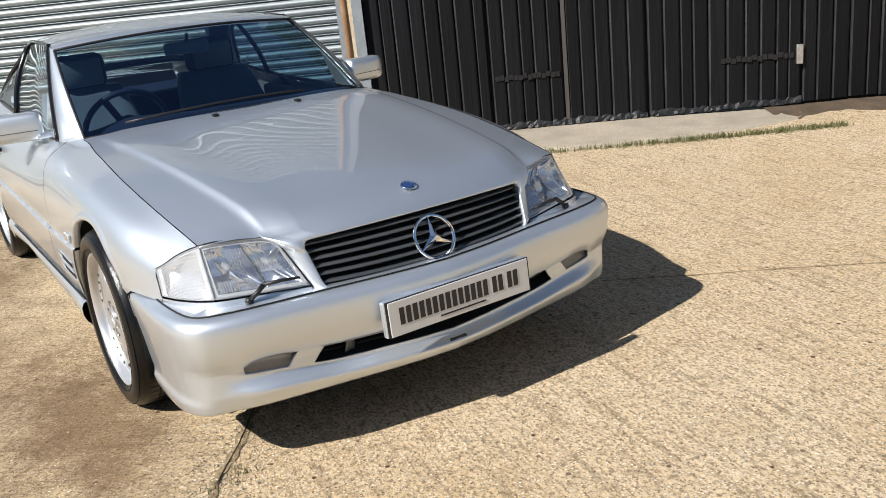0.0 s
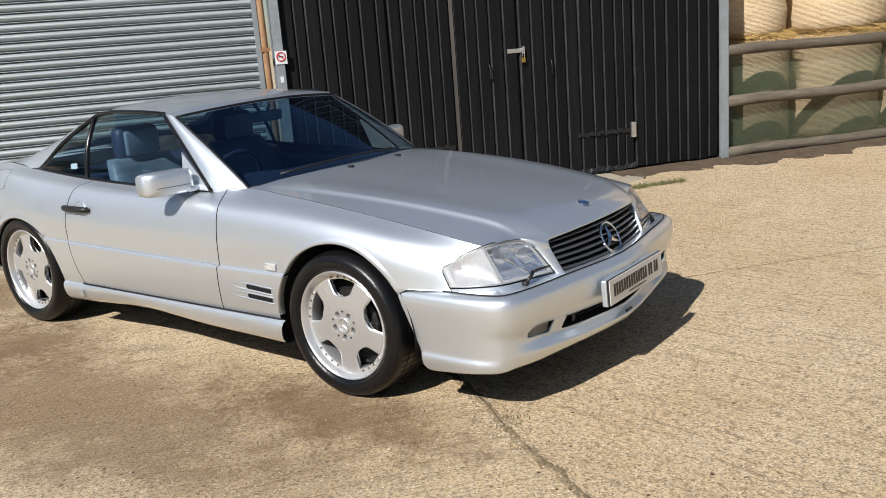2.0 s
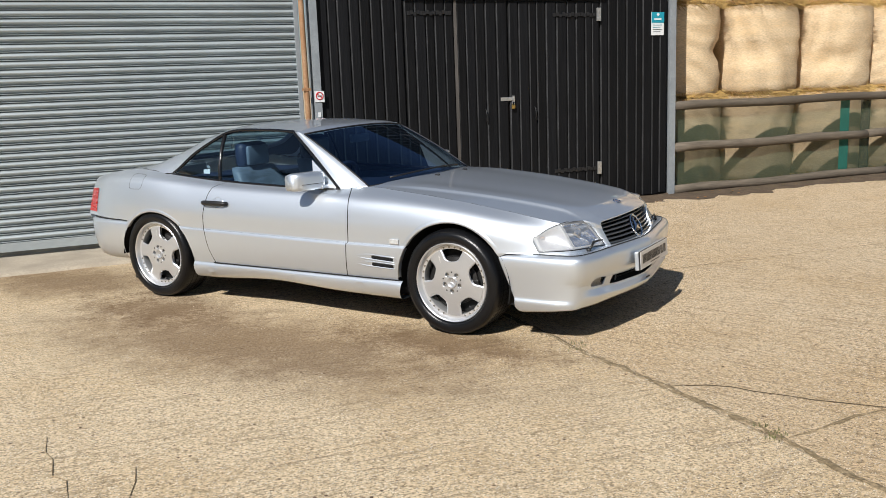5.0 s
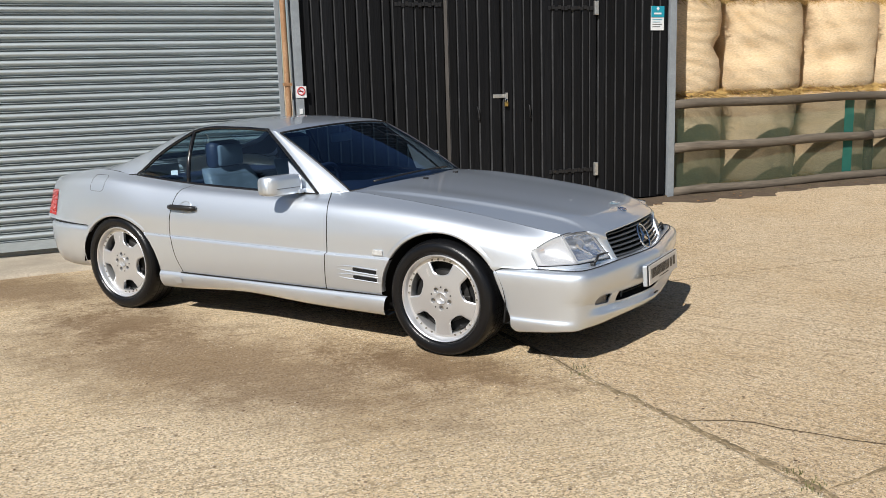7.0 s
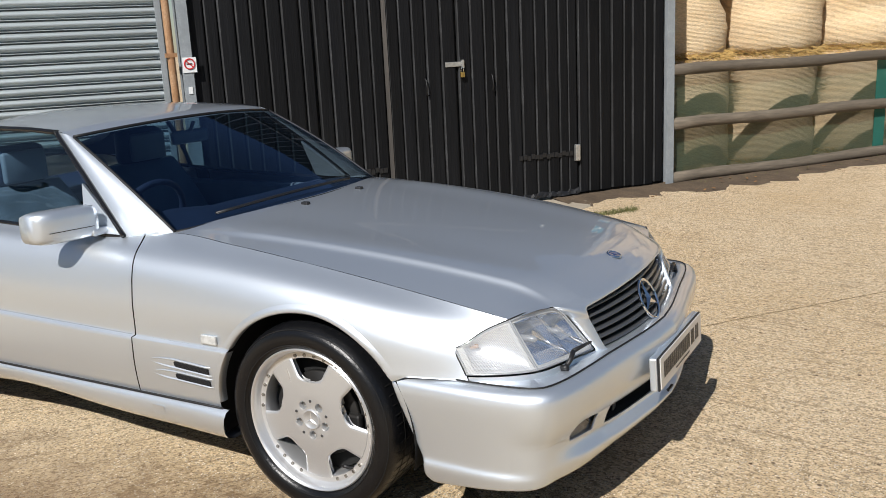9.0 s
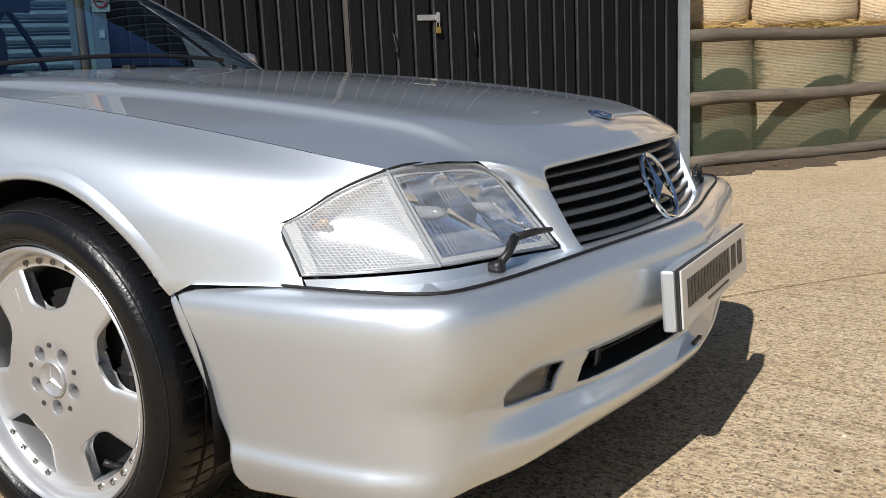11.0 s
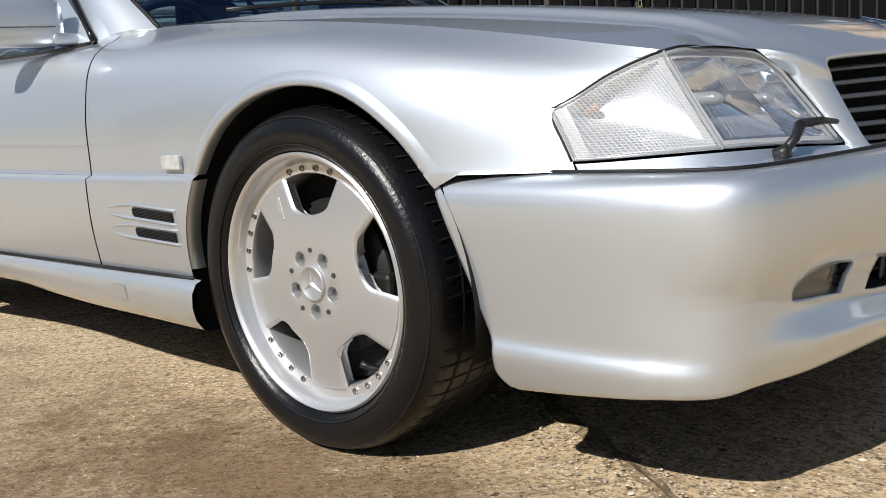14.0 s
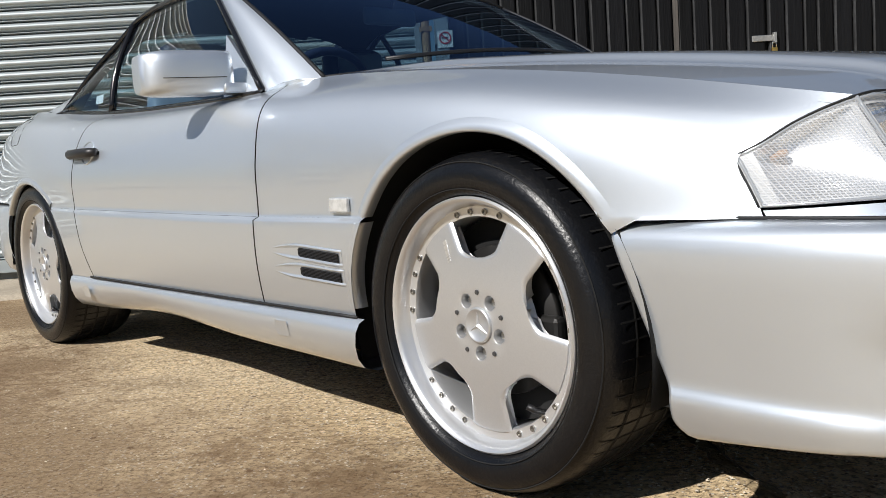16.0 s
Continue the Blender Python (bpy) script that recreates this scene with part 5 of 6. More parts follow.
def headlights():
    for mir in (1, -1):
        h = new("headlight")
        h.parent = car
        h["label"] = "clear headlight unit with a white corner indicator"

        def put(name, bm, mat, label="", smooth=True, host=None):
            if mir < 0:
                for v in bm.verts:
                    v.co.y = -v.co.y
                bmesh.ops.reverse_faces(bm, faces=bm.faces)
            return part(name, bm, mat, host or h, label, smooth)

        def sheet(u0, u1, v0, v1, nu, nv, depth):
            return surface(bmesh.new(), lambda u, v: lamp_point(u0 + (u1 - u0) * u, v0 + (v1 - v0) * v, depth(u, v)), nu, nv)

        put("lens", sheet(0.0, 0.592, 0, 1, 28, 20, lambda u, v: 0.0), LENS_MAIN, "clear moulded glass")
        put("indicator_lens", sheet(0.606, 1.0, 0, 1, 16, 14, lambda u, v: 0.0), LENS_GRID, "clear indicator glass with a fine grid")
        put("divider", tube(bmesh.new(), [lamp_point(0.599, v / 10, 0.001) for v in range(11)], 0.0032, 6), FRAME_CLEAR)
        # pale moulded border inside the glass
        border = bmesh.new()
        for u0, u1, v0, v1 in ((0.0, 0.59, 0.0, 0.075), (0.02, 0.59, 0.90, 1.0), (0.0, 0.035, 0.07, 0.90), (0.565, 0.592, 0.07, 0.90)):
            surface(border, lambda u, v: lamp_point(u0 + (u1 - u0) * u, v0 + (v1 - v0) * v, 0.008), 14, 6)
        put("border", border, RIM_GREY, "pale grey moulded border")
        border = bmesh.new()
        for u0, u1, v0, v1 in ((0.608, 1.0, 0.0, 0.055), (0.608, 1.0, 0.925, 1.0), (0.608, 0.632, 0.05, 0.93), (0.955, 1.0, 0.05, 0.93)):
            surface(border, lambda u, v: lamp_point(u0 + (u1 - u0) * u, v0 + (v1 - v0) * v, 0.004), 14, 4)
        put("indicator_border", border, RIM_GREY, "pale grey moulded border")
        # main bowl, with a smaller one towards the grille, and their bulbs
        put("reflector", sheet(0.26, 0.575, 0.05, 0.93, 24, 24, lambda u, v: 0.010 + 0.085 * (math.sin(math.pi * u) * math.sin(math.pi * v)) ** 0.55), BOWL, "silvered bowl")
        put("high_beam_reflector", sheet(0.03, 0.255, 0.06, 0.93, 20, 20, lambda u, v: 0.010 + 0.060 * (math.sin(math.pi * u) * math.sin(math.pi * v)) ** 0.55), BOWL, "small silvered bowl")
        for u, r in ((0.42, 0.011), (0.15, 0.009)):
            c = lamp_point(u, 0.48, 0.035)
            b = bmesh.new()
            lathe(b, [(0.0, 0.022), (r * 0.6, 0.020), (r, 0.010), (r, -0.03)], 14, "z", Matrix.Translation(c) @ Matrix.Rotation(radians(90), 4, "Y"))
            put("bulb_shield", b, FRAME_CLEAR)
        # bands of moulded flutes on the back of the glass
        for u0, u1, v0, v1 in ((0.30, 0.55, 0.10, 0.30), (0.10, 0.24, 0.36, 0.62), (0.26, 0.40, 0.55, 0.84)):
            put("flute_band", sheet(u0, u1, v0, v1, 8, 6, lambda u, v: 0.003), LENS_FLUTES)
        # indicator: soft bowl and an amber bulb
        put("indicator_reflector", sheet(0.61, 0.99, 0.02, 0.98, 20, 16, lambda u, v: 0.008 + 0.050 * (math.sin(math.pi * u) * math.sin(math.pi * v)) ** 0.7), BOWL_SOFT, "silvered indicator bowl")
        b = bmesh.new()
        c = lamp_point(0.84, 0.66, 0.034)
        lathe(b, [(0.0, 0.010), (0.005, 0.008), (0.007, 0.0), (0.005, -0.009), (0.005, -0.018)], 14, "z", Matrix.Translation(c) @ Matrix.Rotation(radians(70), 4, "Y"))
        put("indicator_bulb", b, AMBER, "amber bulb")
        edge = [lamp_point(k / 24, 0) for k in range(25)] + [lamp_point(1, k / 8) for k in range(1, 9)] + [lamp_point(1 - k / 48, 1) for k in range(1, 49)] + [lamp_point(0, 1 - k / 8) for k in range(1, 8)]
        mid = sum(edge, Vector()) / len(edge)
        put("lens_rim", tube(bmesh.new(), [p + (mid - p).normalized() * 0.004 for p in edge], 0.0030, 6, closed=True), FRAME_CLEAR, "clear moulded rim")
        put("seal", tube(bmesh.new(), [p + (p - mid).normalized() * 0.0015 - Vector((0.001, 0, 0)) for p in edge[24:]], 0.0019, 6), SEAL_AND_SHADE, "black rubber seal")
        # painted strip under the glass
        bm = bmesh.new()

        def strip(u, v):
            p = lamp_point(0.0 + u, 0)
            z = p.z - 0.004 - (p.z - 0.004 - 0.518) * v
            return (p.x + 0.005 + 0.006 * v, p.y - 0.003 * u, z)

        put("lamp_strip", surface(bm, strip, 24, 2), PAINT)
        # lamp wiper
        w = new("lamp_wiper")
        w.parent = car
        w["label"] = "black headlight wiper arm"
        a, b, c = lamp_point(0.42, -0.04) + Vector((0.016, 0, -0.004)), lamp_point(0.30, 0.20) + Vector((0.034, 0, 0.0)), lamp_point(0.05, 0.24) + Vector((0.026, 0, 0.0))
        for nm, bm in (("arm", tube(bmesh.new(), [a, a * 0.5 + b * 0.5 + Vector((0.004, 0, 0)), b], [0.007, 0.007, 0.008], 8)), ("blade", tube(bmesh.new(), [b, b * 0.5 + c * 0.5 + Vector((0.003, 0, 0.003)), c], [0.007, 0.006, 0.004], 8)), ("pivot", tube(bmesh.new(), [a + Vector((-0.012, 0, -0.004)), a + Vector((0.008, 0, 0.002))], 0.010, 10))):
            if mir < 0:
                for v in bm.verts:
                    v.co.y = -v.co.y
            part(nm, bm, BLACK_PLASTIC, w, smooth=True)


headlights()
hood()
grille()
nose_trays()


# ---- wheels ----
def wheel(name, m):
    """A wheel about its own hub: the axle lies along y, the outer face towards -y."""
    w = new(name)
    w.parent = car
    w.matrix_basis = m
    bm = bmesh.new()
    lathe(bm, [(0.238, -0.005), (0.246, -0.026), (0.262, -0.036), (0.285, -0.037), (0.300, -0.031), (0.309, -0.020), (0.3155, -0.008), (0.3195, 0.006), (0.3215, 0.03), (0.322, 0.10), (0.3215, 0.17), (0.3175, 0.205), (0.30, 0.235), (0.262, 0.240), (0.238, 0.215)], 96)
    # shallow tread grooves
    tyre = part("tyre", bm, TYRE, w, "black low-profile tyre", smooth=True)
    for y in (0.04, 0.085, 0.13, 0.17):
        bm = bmesh.new()
        lathe(bm, [(0.3222, y - 0.004), (0.3228, y), (0.3222, y + 0.004)], 96)
        part("groove", bm, DARK, tyre)
    bm = bmesh.new()
    for k in range(64):
        a = k * math.tau / 64
        box(bm, -0.0015, 0.0015, 0.0, 0.19, 0.3222, 0.3226, Matrix.Rotation(a, 4, "Y"))
    for r, y in ((0.2555, -0.0345), (0.3045, -0.0275)):
        lathe(bm, [(r - 0.0015, y), (r, y - 0.0015), (r + 0.0015, y)], 96)
    part("tread_cut", bm, DARK, tyre)
    bm = bmesh.new()
    lathe(bm, [(0.241, 0.0), (0.2425, -0.012), (0.2415, -0.022), (0.2375, -0.026), (0.2335, -0.0245), (0.2285, -0.018), (0.2245, -0.006), (0.2225, 0.003), (0.2205, 0.0055), (0.2025, 0.0065), (0.1995, 0.013), (0.200, 0.05), (0.21, 0.16), (0.235, 0.20)], 96)
    rim = part("rim", bm, RIM_BRIGHT, w, "polished stepped rim", smooth=True)
    e = rim.modifiers.new("edge", "EDGE_SPLIT")
    e.split_angle = radians(38)
    # five broad spokes cast with the centre
    bm = bmesh.new()
    R0, R1 = 0.126, 0.2045

    def hole(r):
        if r <= R0:
            return 0.0
        k = min(1.0, (r - R0) / 0.024)
        return (0.035 + 0.038 * (r - R0) / (R1 - R0)) * math.sqrt(1 - (1 - k) ** 2)

    def face_y(r):
        return -0.009 + 0.012 * max(0.0, (r - 0.07) / 0.135) ** 1.3

    radii = [0.078, 0.09, 0.105, 0.118, 0.126] + [0.126 + 0.024 * (1 - math.cos(k * math.pi / 18)) for k in range(1, 10)] + [0.159, 0.170, 0.185, 0.198, 0.2045]
    n = 20
    for sp in range(5):
        mid = radians(90 + 36 + 72 * sp)

        def fn(u, v):
            r = radii[round(v * (len(radii) - 1))]
            half = radians(36) - (math.asin(min(1, hole(r) / r)) if r > R0 else 0.0)
            a = mid + (2 * u - 1) * half
            edge = abs(2 * u - 1)
            drop = 0.005 * max(0.0, (edge - 0.8) / 0.2) ** 2 if r > R0 else 0.0
            return (r * math.cos(a), face_y(r) + drop, r * math.sin(a))

        surface(bm, fn, n, len(radii) - 1)
    # the middle: a disc pierced for five bolts
    disc = bmesh.new()
    loops = [(Vector((0, face_y(0.078), 0)), 0.078, 100, radians(90))]
    loops += [(Vector((0.0535 * math.cos(radians(-90 + 72 * k)), -0.0088, 0.0535 * math.sin(radians(-90 + 72 * k)))), 0.0138, 24, 0.0) for k in range(5)]
    for c, r, m_, a0 in loops:
        ring = [disc.verts.new(c + Vector((r * math.cos(a0 + i * math.tau / m_), 0, r * math.sin(a0 + i * math.tau / m_)))) for i in range(m_)]
        for i in range(m_):
            disc.edges.new((ring[i], ring[(i + 1) % m_]))
    bmesh.ops.triangle_fill(disc, use_beauty=True, use_dissolve=False, edges=disc.edges)
    tmp = bpy.data.meshes.new("tmp")
    disc.to_mesh(tmp), disc.free()
    bm.from_mesh(tmp)
    bpy.data.meshes.remove(tmp)
    bmesh.ops.remove_doubles(bm, verts=bm.verts, dist=0.0006)
    bmesh.ops.recalc_face_normals(bm, faces=bm.faces)
    if sum(f.normal.y * f.calc_area() for f in bm.faces) > 0:
        bmesh.ops.reverse_faces(bm, faces=bm.faces)
    face = part("spokes", bm, WHEEL_SILVER, w, "five broad silver spokes", smooth=True)
    sd = face.modifiers.new("solid", "SOLIDIFY")
    sd.thickness, sd.offset = 0.034, -1
    bv = face.modifiers.new("bevel", "BEVEL")
    bv.width, bv.segments, bv.limit_method, bv.angle_limit = 0.005, 3, "ANGLE", radians(50)
    for k in range(5):
        a = radians(-90 + 72 * k)
        c = Vector((0.0535 * math.cos(a), 0.0, 0.0535 * math.sin(a)))
        b = bmesh.new()
        lathe(b, [(0.0150, -0.0092), (0.0138, -0.0084), (0.0132, -0.006), (0.0128, 0.014), (0.0, 0.015)], 24, "y", Matrix.Translation(c))
        cup = part("bolt_hole", b, WHEEL_SILVER, w, "sunk bolt hole", smooth=True)
        cup.modifiers.new("edge", "EDGE_SPLIT").split_angle = radians(40)
        b = bmesh.new()
        lathe(b, [(0.0, 0.003), (0.0075, 0.003), (0.0085, 0.005), (0.0085, 0.015)], 6, "y", Matrix.Translation(c))
        part("bolt", b, BOLT_STEEL, w, "dull steel wheel bolt")
        a2 = a + radians(36)
        b = bmesh.new()
        lathe(b, [(0.0, -0.001), (0.0042, -0.001), (0.005, 0.001)], 10, "y", Matrix.Translation((0.062 * math.cos(a2), -0.0105, 0.062 * math.sin(a2))))
        part("pin_hole", b, BOLT_DARK, w)
    b = bmesh.new()
    lathe(b, [(0.0, -0.0125), (0.028, -0.0125), (0.0295, -0.0145), (0.0325, -0.0145), (0.034, -0.012), (0.0345, 0.0)], 40)
    cap = part("hub_cap", b, WHEEL_SILVER, w, "silver centre cap with a raised emblem", smooth=True)
    b = bmesh.new()
    for k in range(3):
        a = radians(90 + 120 * k)
        t, s = Vector((math.cos(a), 0, math.sin(a))) * 0.027, Vector((-math.sin(a), 0, math.cos(a))) * 0.0045
        o = Vector((0, -0.0128, 0))
        vs = [b.verts.new(p + o) for p in (t, s, -s)]
        top = b.verts.new(Vector((0, -0.0170, 0)))
        b.faces.new((vs[0], vs[1], top)), b.faces.new((vs[0], top, vs[2]))
    part("emblem", b, RIM_BRIGHT, cap)
    # small plain marks along one spoke
    for k, (wd, ln) in enumerate(((0.0050, 0.007), (0.0050, 0.009), (0.0050, 0.007), (0.0045, 0.003), (0.0045, 0.003), (0.0045, 0.003))):
        r = 0.176 - 0.0095 * k + (0.0035 * (k - 2) if k > 2 else 0.0)
        b = bmesh.new()
        box(b, -wd, wd, face_y(r) - 0.0007, face_y(r) + 0.001, r - ln / 2, r + ln / 2, Matrix.Rotation(radians(-31 - 0.5 * k), 4, "Y"))
        part("spoke_mark", b, RIM_BRIGHT, face)
    first = None
    for k in range(5):
        for j in range(4):
            a = radians(90 + 72 * k + (j - 1.5) * 10.4)
            if first is None:
                b = bmesh.new()
                lathe(b, [(0.0, -0.003), (0.003, -0.003), (0.0032, -0.005), (0.0055, -0.005), (0.0064, 0.0), (0.0064, 0.003)], 10)
                first = part("rim_bolt", b, BOLT_STEEL, w, smooth=False)
                o = first
            else:
                o = first.copy()
                scene.collection.objects.link(o)
            o.location = (0.2115 * math.cos(a), 0.0075, 0.2115 * math.sin(a))
    b = bmesh.new()
    tube(b, [(0.138, 0.015, -0.150), (0.128, -0.008, -0.141), (0.118, -0.016, -0.134)], [0.005, 0.006, 0.006], 8)
    part("valve", b, BLACK_PLASTIC, w, "black valve stem", smooth=True)
    b = bmesh.new()
    lathe(b, [(0.05, 0.05), (0.142, 0.05), (0.144, 0.053), (0.144, 0.064), (0.05, 0.064)], 40)
    part("brake_disc", b, DISC_STEEL, w, "dull steel brake disc", smooth=True)
    # black disc added in place of the shade behind the spokes
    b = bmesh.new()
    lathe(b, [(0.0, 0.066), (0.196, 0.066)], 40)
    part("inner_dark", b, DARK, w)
    part("caliper", boxed(0.07, 0.155, 0.035, 0.062, -0.10, 0.02), DISC_STEEL, w, bevel=0.01)
    return w


BOLT_DARK = material("bolt_recess", (0.10, 0.10, 0.105), rough=0.4, metal=0.6)
BOLT_STEEL = material("bolt_steel", (0.30, 0.29, 0.27), rough=0.3, metal=0.9)
DISC_STEEL = material("disc_steel", (0.035, 0.034, 0.033), rough=0.45, metal=0.6)


def wheels():
    w = wheel("wheel", pose(0, -0.812, 0.319))
    w["label"] = "silver five-spoke alloy wheel with a low-profile tyre"
    for x, y, turn in ((-2.515, -0.802, 25), (0, 0.812, 180), (-2.515, 0.802, 180)):
        made = {}
        for o in (w, *w.children_recursive):
            made[o] = o.copy()
            scene.collection.objects.link(made[o])
            if o is not w:
                made[o].parent = made[o.parent]
        made[w].matrix_basis = pose(x, y, 0.319) @ (pose(0, 0, 0, 0, 0, 180) if turn == 180 else pose(0, 0, 0, 0, turn, 0))


wheels()


# ---- hardtop, glass and cabin ----
ROOF_W = [(-2.80, 0.66), (-2.62, 0.690), (-2.41, 0.705), (-2.25, 0.640), (-2.10, 0.585), (-1.97, 0.565), (-1.6, 0.575), (-1.28, 0.582)]
ROOF_E = [(-2.80, 0.930), (-2.62, 0.925), (-2.41, 0.912), (-2.25, 1.045), (-2.10, 1.140), (-1.97, 1.196), (-1.6, 1.214), (-1.28, 1.198)]
ROOF_C = [(-2.80, 0.945), (-2.62, 1.035), (-2.35, 1.155), (-2.15, 1.220), (-1.97, 1.245), (-1.6, 1.254), (-1.28, 1.232), (-1.2, 1.222)]


def roof_point(u, v):
    """A point of the hardtop: u 0 at the windscreen to 1 at the boot, v 0 right to 1 left."""
    w = 2 * v - 1
    front = -1.275 + 0.085 * (1 - w * w)
    x = front + (-2.79 - front) * u
    wd, e, c = tab(x, ROOF_W), tab(x, ROOF_E), tab(x, ROOF_C)
    if x > -1.28:
        wd, e = tab(-1.28, ROOF_W), tab(-1.28, ROOF_E) + (x + 1.28) * (-0.5)
    p = 2.6 if x > -2.0 else 2.6 + 1.6 * min(1.0, (-2.0 - x) / 0.3)
    a = abs(w)
    y = w * wd
    lip = 0.020 * max(0.0, 1 - u / 0.035) ** 2
    return Vector((x + lip * 0.5, y, e + (c - e) * (1 - a ** p) - lip))


def hardtop():
    t = new("hardtop")
    t.parent = car
    t["label"] = "silver painted removable hardtop"
    nu, nv = 72, 60

    def is_glass(u, v):
        x = roof_point(u, v).x
        return -2.70 < x < -2.16 and abs(2 * v - 1) < 0.74

    part("roof", surface(bmesh.new(), roof_point, nu, nv, lambda u, v: not is_glass(u, v)), PAINT, t, smooth=True)
    g = part("rear_window", surface(bmesh.new(), roof_point, nu, nv, is_glass), REAR_GLASS, t, "clear rear window", smooth=True)
    g.visible_shadow = False
    bm = surface(bmesh.new(), lambda u, v: roof_point(0.02 + 0.95 * u, 0.03 + 0.94 * v) - Vector((0, 0, 0.022)), 40, 32, lambda u, v: not is_glass(0.02 + 0.95 * u, 0.03 + 0.94 * v))
    part("headlining", bm, LINING, t, "dark headlining", smooth=True)
    # small step where the hardtop sits on the body
    bm = tube(bmesh.new(), [Vector((x, -tab(x, ROOF_W) - 0.002, tab(x, ROOF_E) - 0.002)) for x in (-2.41, -2.5, -2.6, -2.7, -2.79)], 0.004, 6)
    both("roof_seal", bm, SEAL_AND_SHADE, t)


hardtop()

A_LOW, A_TOP = Vector((-0.695, -0.645, 0.852)), Vector((-1.252, -0.580, 1.180))
B_LOW, B_TOP = Vector((-0.875, -0.712, 0.836)), Vector((-1.345, -0.580, 1.200))


def pillar_line(u, lo, hi, bow=0.012):
    p = lo.lerp(hi, u)
    return p + Vector((0.3 * bow, -0.6 * bow, bow)) * math.sin(math.pi * u)


def windscreen():
    bm = bmesh.new()

    def fn(u, v):
        e = pillar_line(v, A_LOW, A_TOP)
        w = 2 * u - 1
        bulge = (1 - w * w)
        return Vector((e.x + (0.165 - 0.075 * v) * bulge, e.y * -w, e.z + (0.028 + 0.002 * v) * bulge))

    surface(bm, fn, 28, 16)
    g = part("windscreen", bm, SCREEN_GLASS, car, "tinted windscreen", smooth=True)
    g.visible_shadow = False
    bm = tube(bmesh.new(), [fn(k / 28, 0) + Vector((0.004, 0, -0.004)) for k in range(29)], 0.010, 6)
    part("cowl_seal", bm, SEAL_AND_SHADE, car, "black cowl seal", smooth=True)
    bm = tube(bmesh.new(), [fn(k / 28, 1) + Vector((-0.002, 0, 0.002)) for k in range(29)], 0.006, 6)
    part("header_seal", bm, SEAL_AND_SHADE, car, smooth=True)
    bm = tube(bmesh.new(), [fn(0, k / 12) for k in range(13)], 0.006, 6)
    both("screen_seal", bm, SEAL_AND_SHADE, car)
    # wiper lying at the foot of the glass
    bm = tube(bmesh.new(), [fn(0.12 + 0.6 * k / 10, 0.045 + 0.02 * math.sin(k * 0.3)) + Vector((0.012, 0, 0.014)) for k in range(11)], 0.006, 6)
    part("wiper", bm, BLACK_PLASTIC, car, "black windscreen wiper", smooth=True)
    # cowl panel under the glass
    bm = surface(bmesh.new(), lambda u, v: fn(u, 0) + Vector((0.03 * v - 0.01, 0, -0.016 - 0.004 * v)), 28, 2)
    part("cowl", bm, BLACK_PLASTIC, car, smooth=True)
    # pillars
    bm = bmesh.new()

    def pil(u, v):
        a, b = pillar_line(u, A_LOW, A_TOP), pillar_line(u, B_LOW, B_TOP)
        p = a.lerp(b, v)
        return p + Vector((0.2, -0.75, 0.55)) * 0.018 * math.sin(math.pi * v) * (1 - 0.5 * u)

    surface(bm, pil, 24, 8)
    both("windscreen_pillar", bm, PAINT, car)
    bm = bmesh.new()
    lo = [side_point(x, 5) for x in (-0.70, -0.74, -0.78, -0.82, -0.875)]
    hi = [pil(0, k / 4) for k in range(5)]
    surface(bm, lambda u, v: lo[round(u * 4)].lerp(hi[round(u * 4)], v), 4, 1)
    both("pillar_foot", bm, PAINT, car)


windscreen()


def side_windows():
    """Door glass and fixed quarter glass on each side, with black frames."""
    def low(x):
        return Vector((x, -(tab(x, LINE_Y[5]) - 0.012), tab(x, LINE_Z[5]) + 0.004))

    def upper(x):
        return Vector((x, -(tab(x, ROOF_W) - 0.006), tab(x, ROOF_E) - 0.006))

    def pane(a0, a1, b0, b1):
        def fn(u, v):
            p, q = low(a0 + (a1 - a0) * u), upper(b0 + (b1 - b0) * u)
            return p.lerp(q, v) + Vector((0, -0.022 * math.sin(math.pi * v), 0))
        return fn

    door = pane(-0.90, -1.935, -1.355, -1.985)
    quarter = pane(-1.96, -2.40, -2.01, -2.385)
    for name, fn in (("door_window", door), ("quarter_window", quarter)):
        for o in both(name, surface(bmesh.new(), fn, 16, 8), SIDE_GLASS, car, "tinted side glass"):
            o.visible_shadow = False
    for pts, r in (([low(-0.88 - 1.53 * k / 20) + Vector((0, -0.004, 0)) for k in range(21)], 0.010),
                   ([B_LOW.lerp(B_TOP, k / 12) + Vector((-0.008, -0.004, 0.003)) + Vector((0.004, -0.007, 0.012)) * math.sin(math.pi * k / 12) for k in range(13)], 0.010),
                   ([upper(-1.345 - 1.06 * k / 30) + Vector((0, -0.004, 0.002)) for k in range(31)], 0.011),
                   ([door(1, k / 8) + Vector((-0.01, -0.002, 0)) for k in range(9)], 0.013)):
        both("window_seal", tube(bmesh.new(), pts, r, 6), GLOSS_BLACK, car, "black window seal")
    # triangular sail panel behind the mirror
    bm = bmesh.new()
    a, b, c = low(-0.895), low(-1.085), door(0.0, 0.50)
    n = Vector((0, -0.006, 0))
    vs = [bm.verts.new(p + n) for p in (a, b, c)]
    bm.faces.new(vs)
    for o in both("mirror_sail", bm, PAINT, car, smooth=False):
        md = o.modifiers.new("solid", "SOLIDIFY")
        md.thickness, md.offset = 0.014, 0
    # small pale sticker in the quarter glass
    bm = surface(bmesh.new(), lambda u, v: quarter(0.20 + 0.14 * u, 0.14 + 0.12 * v) + Vector((0, 0.004, 0)), 1, 1)
    part("window_sticker", bm, SIGN_WHITE, car, "small white window sticker")


side_windows()


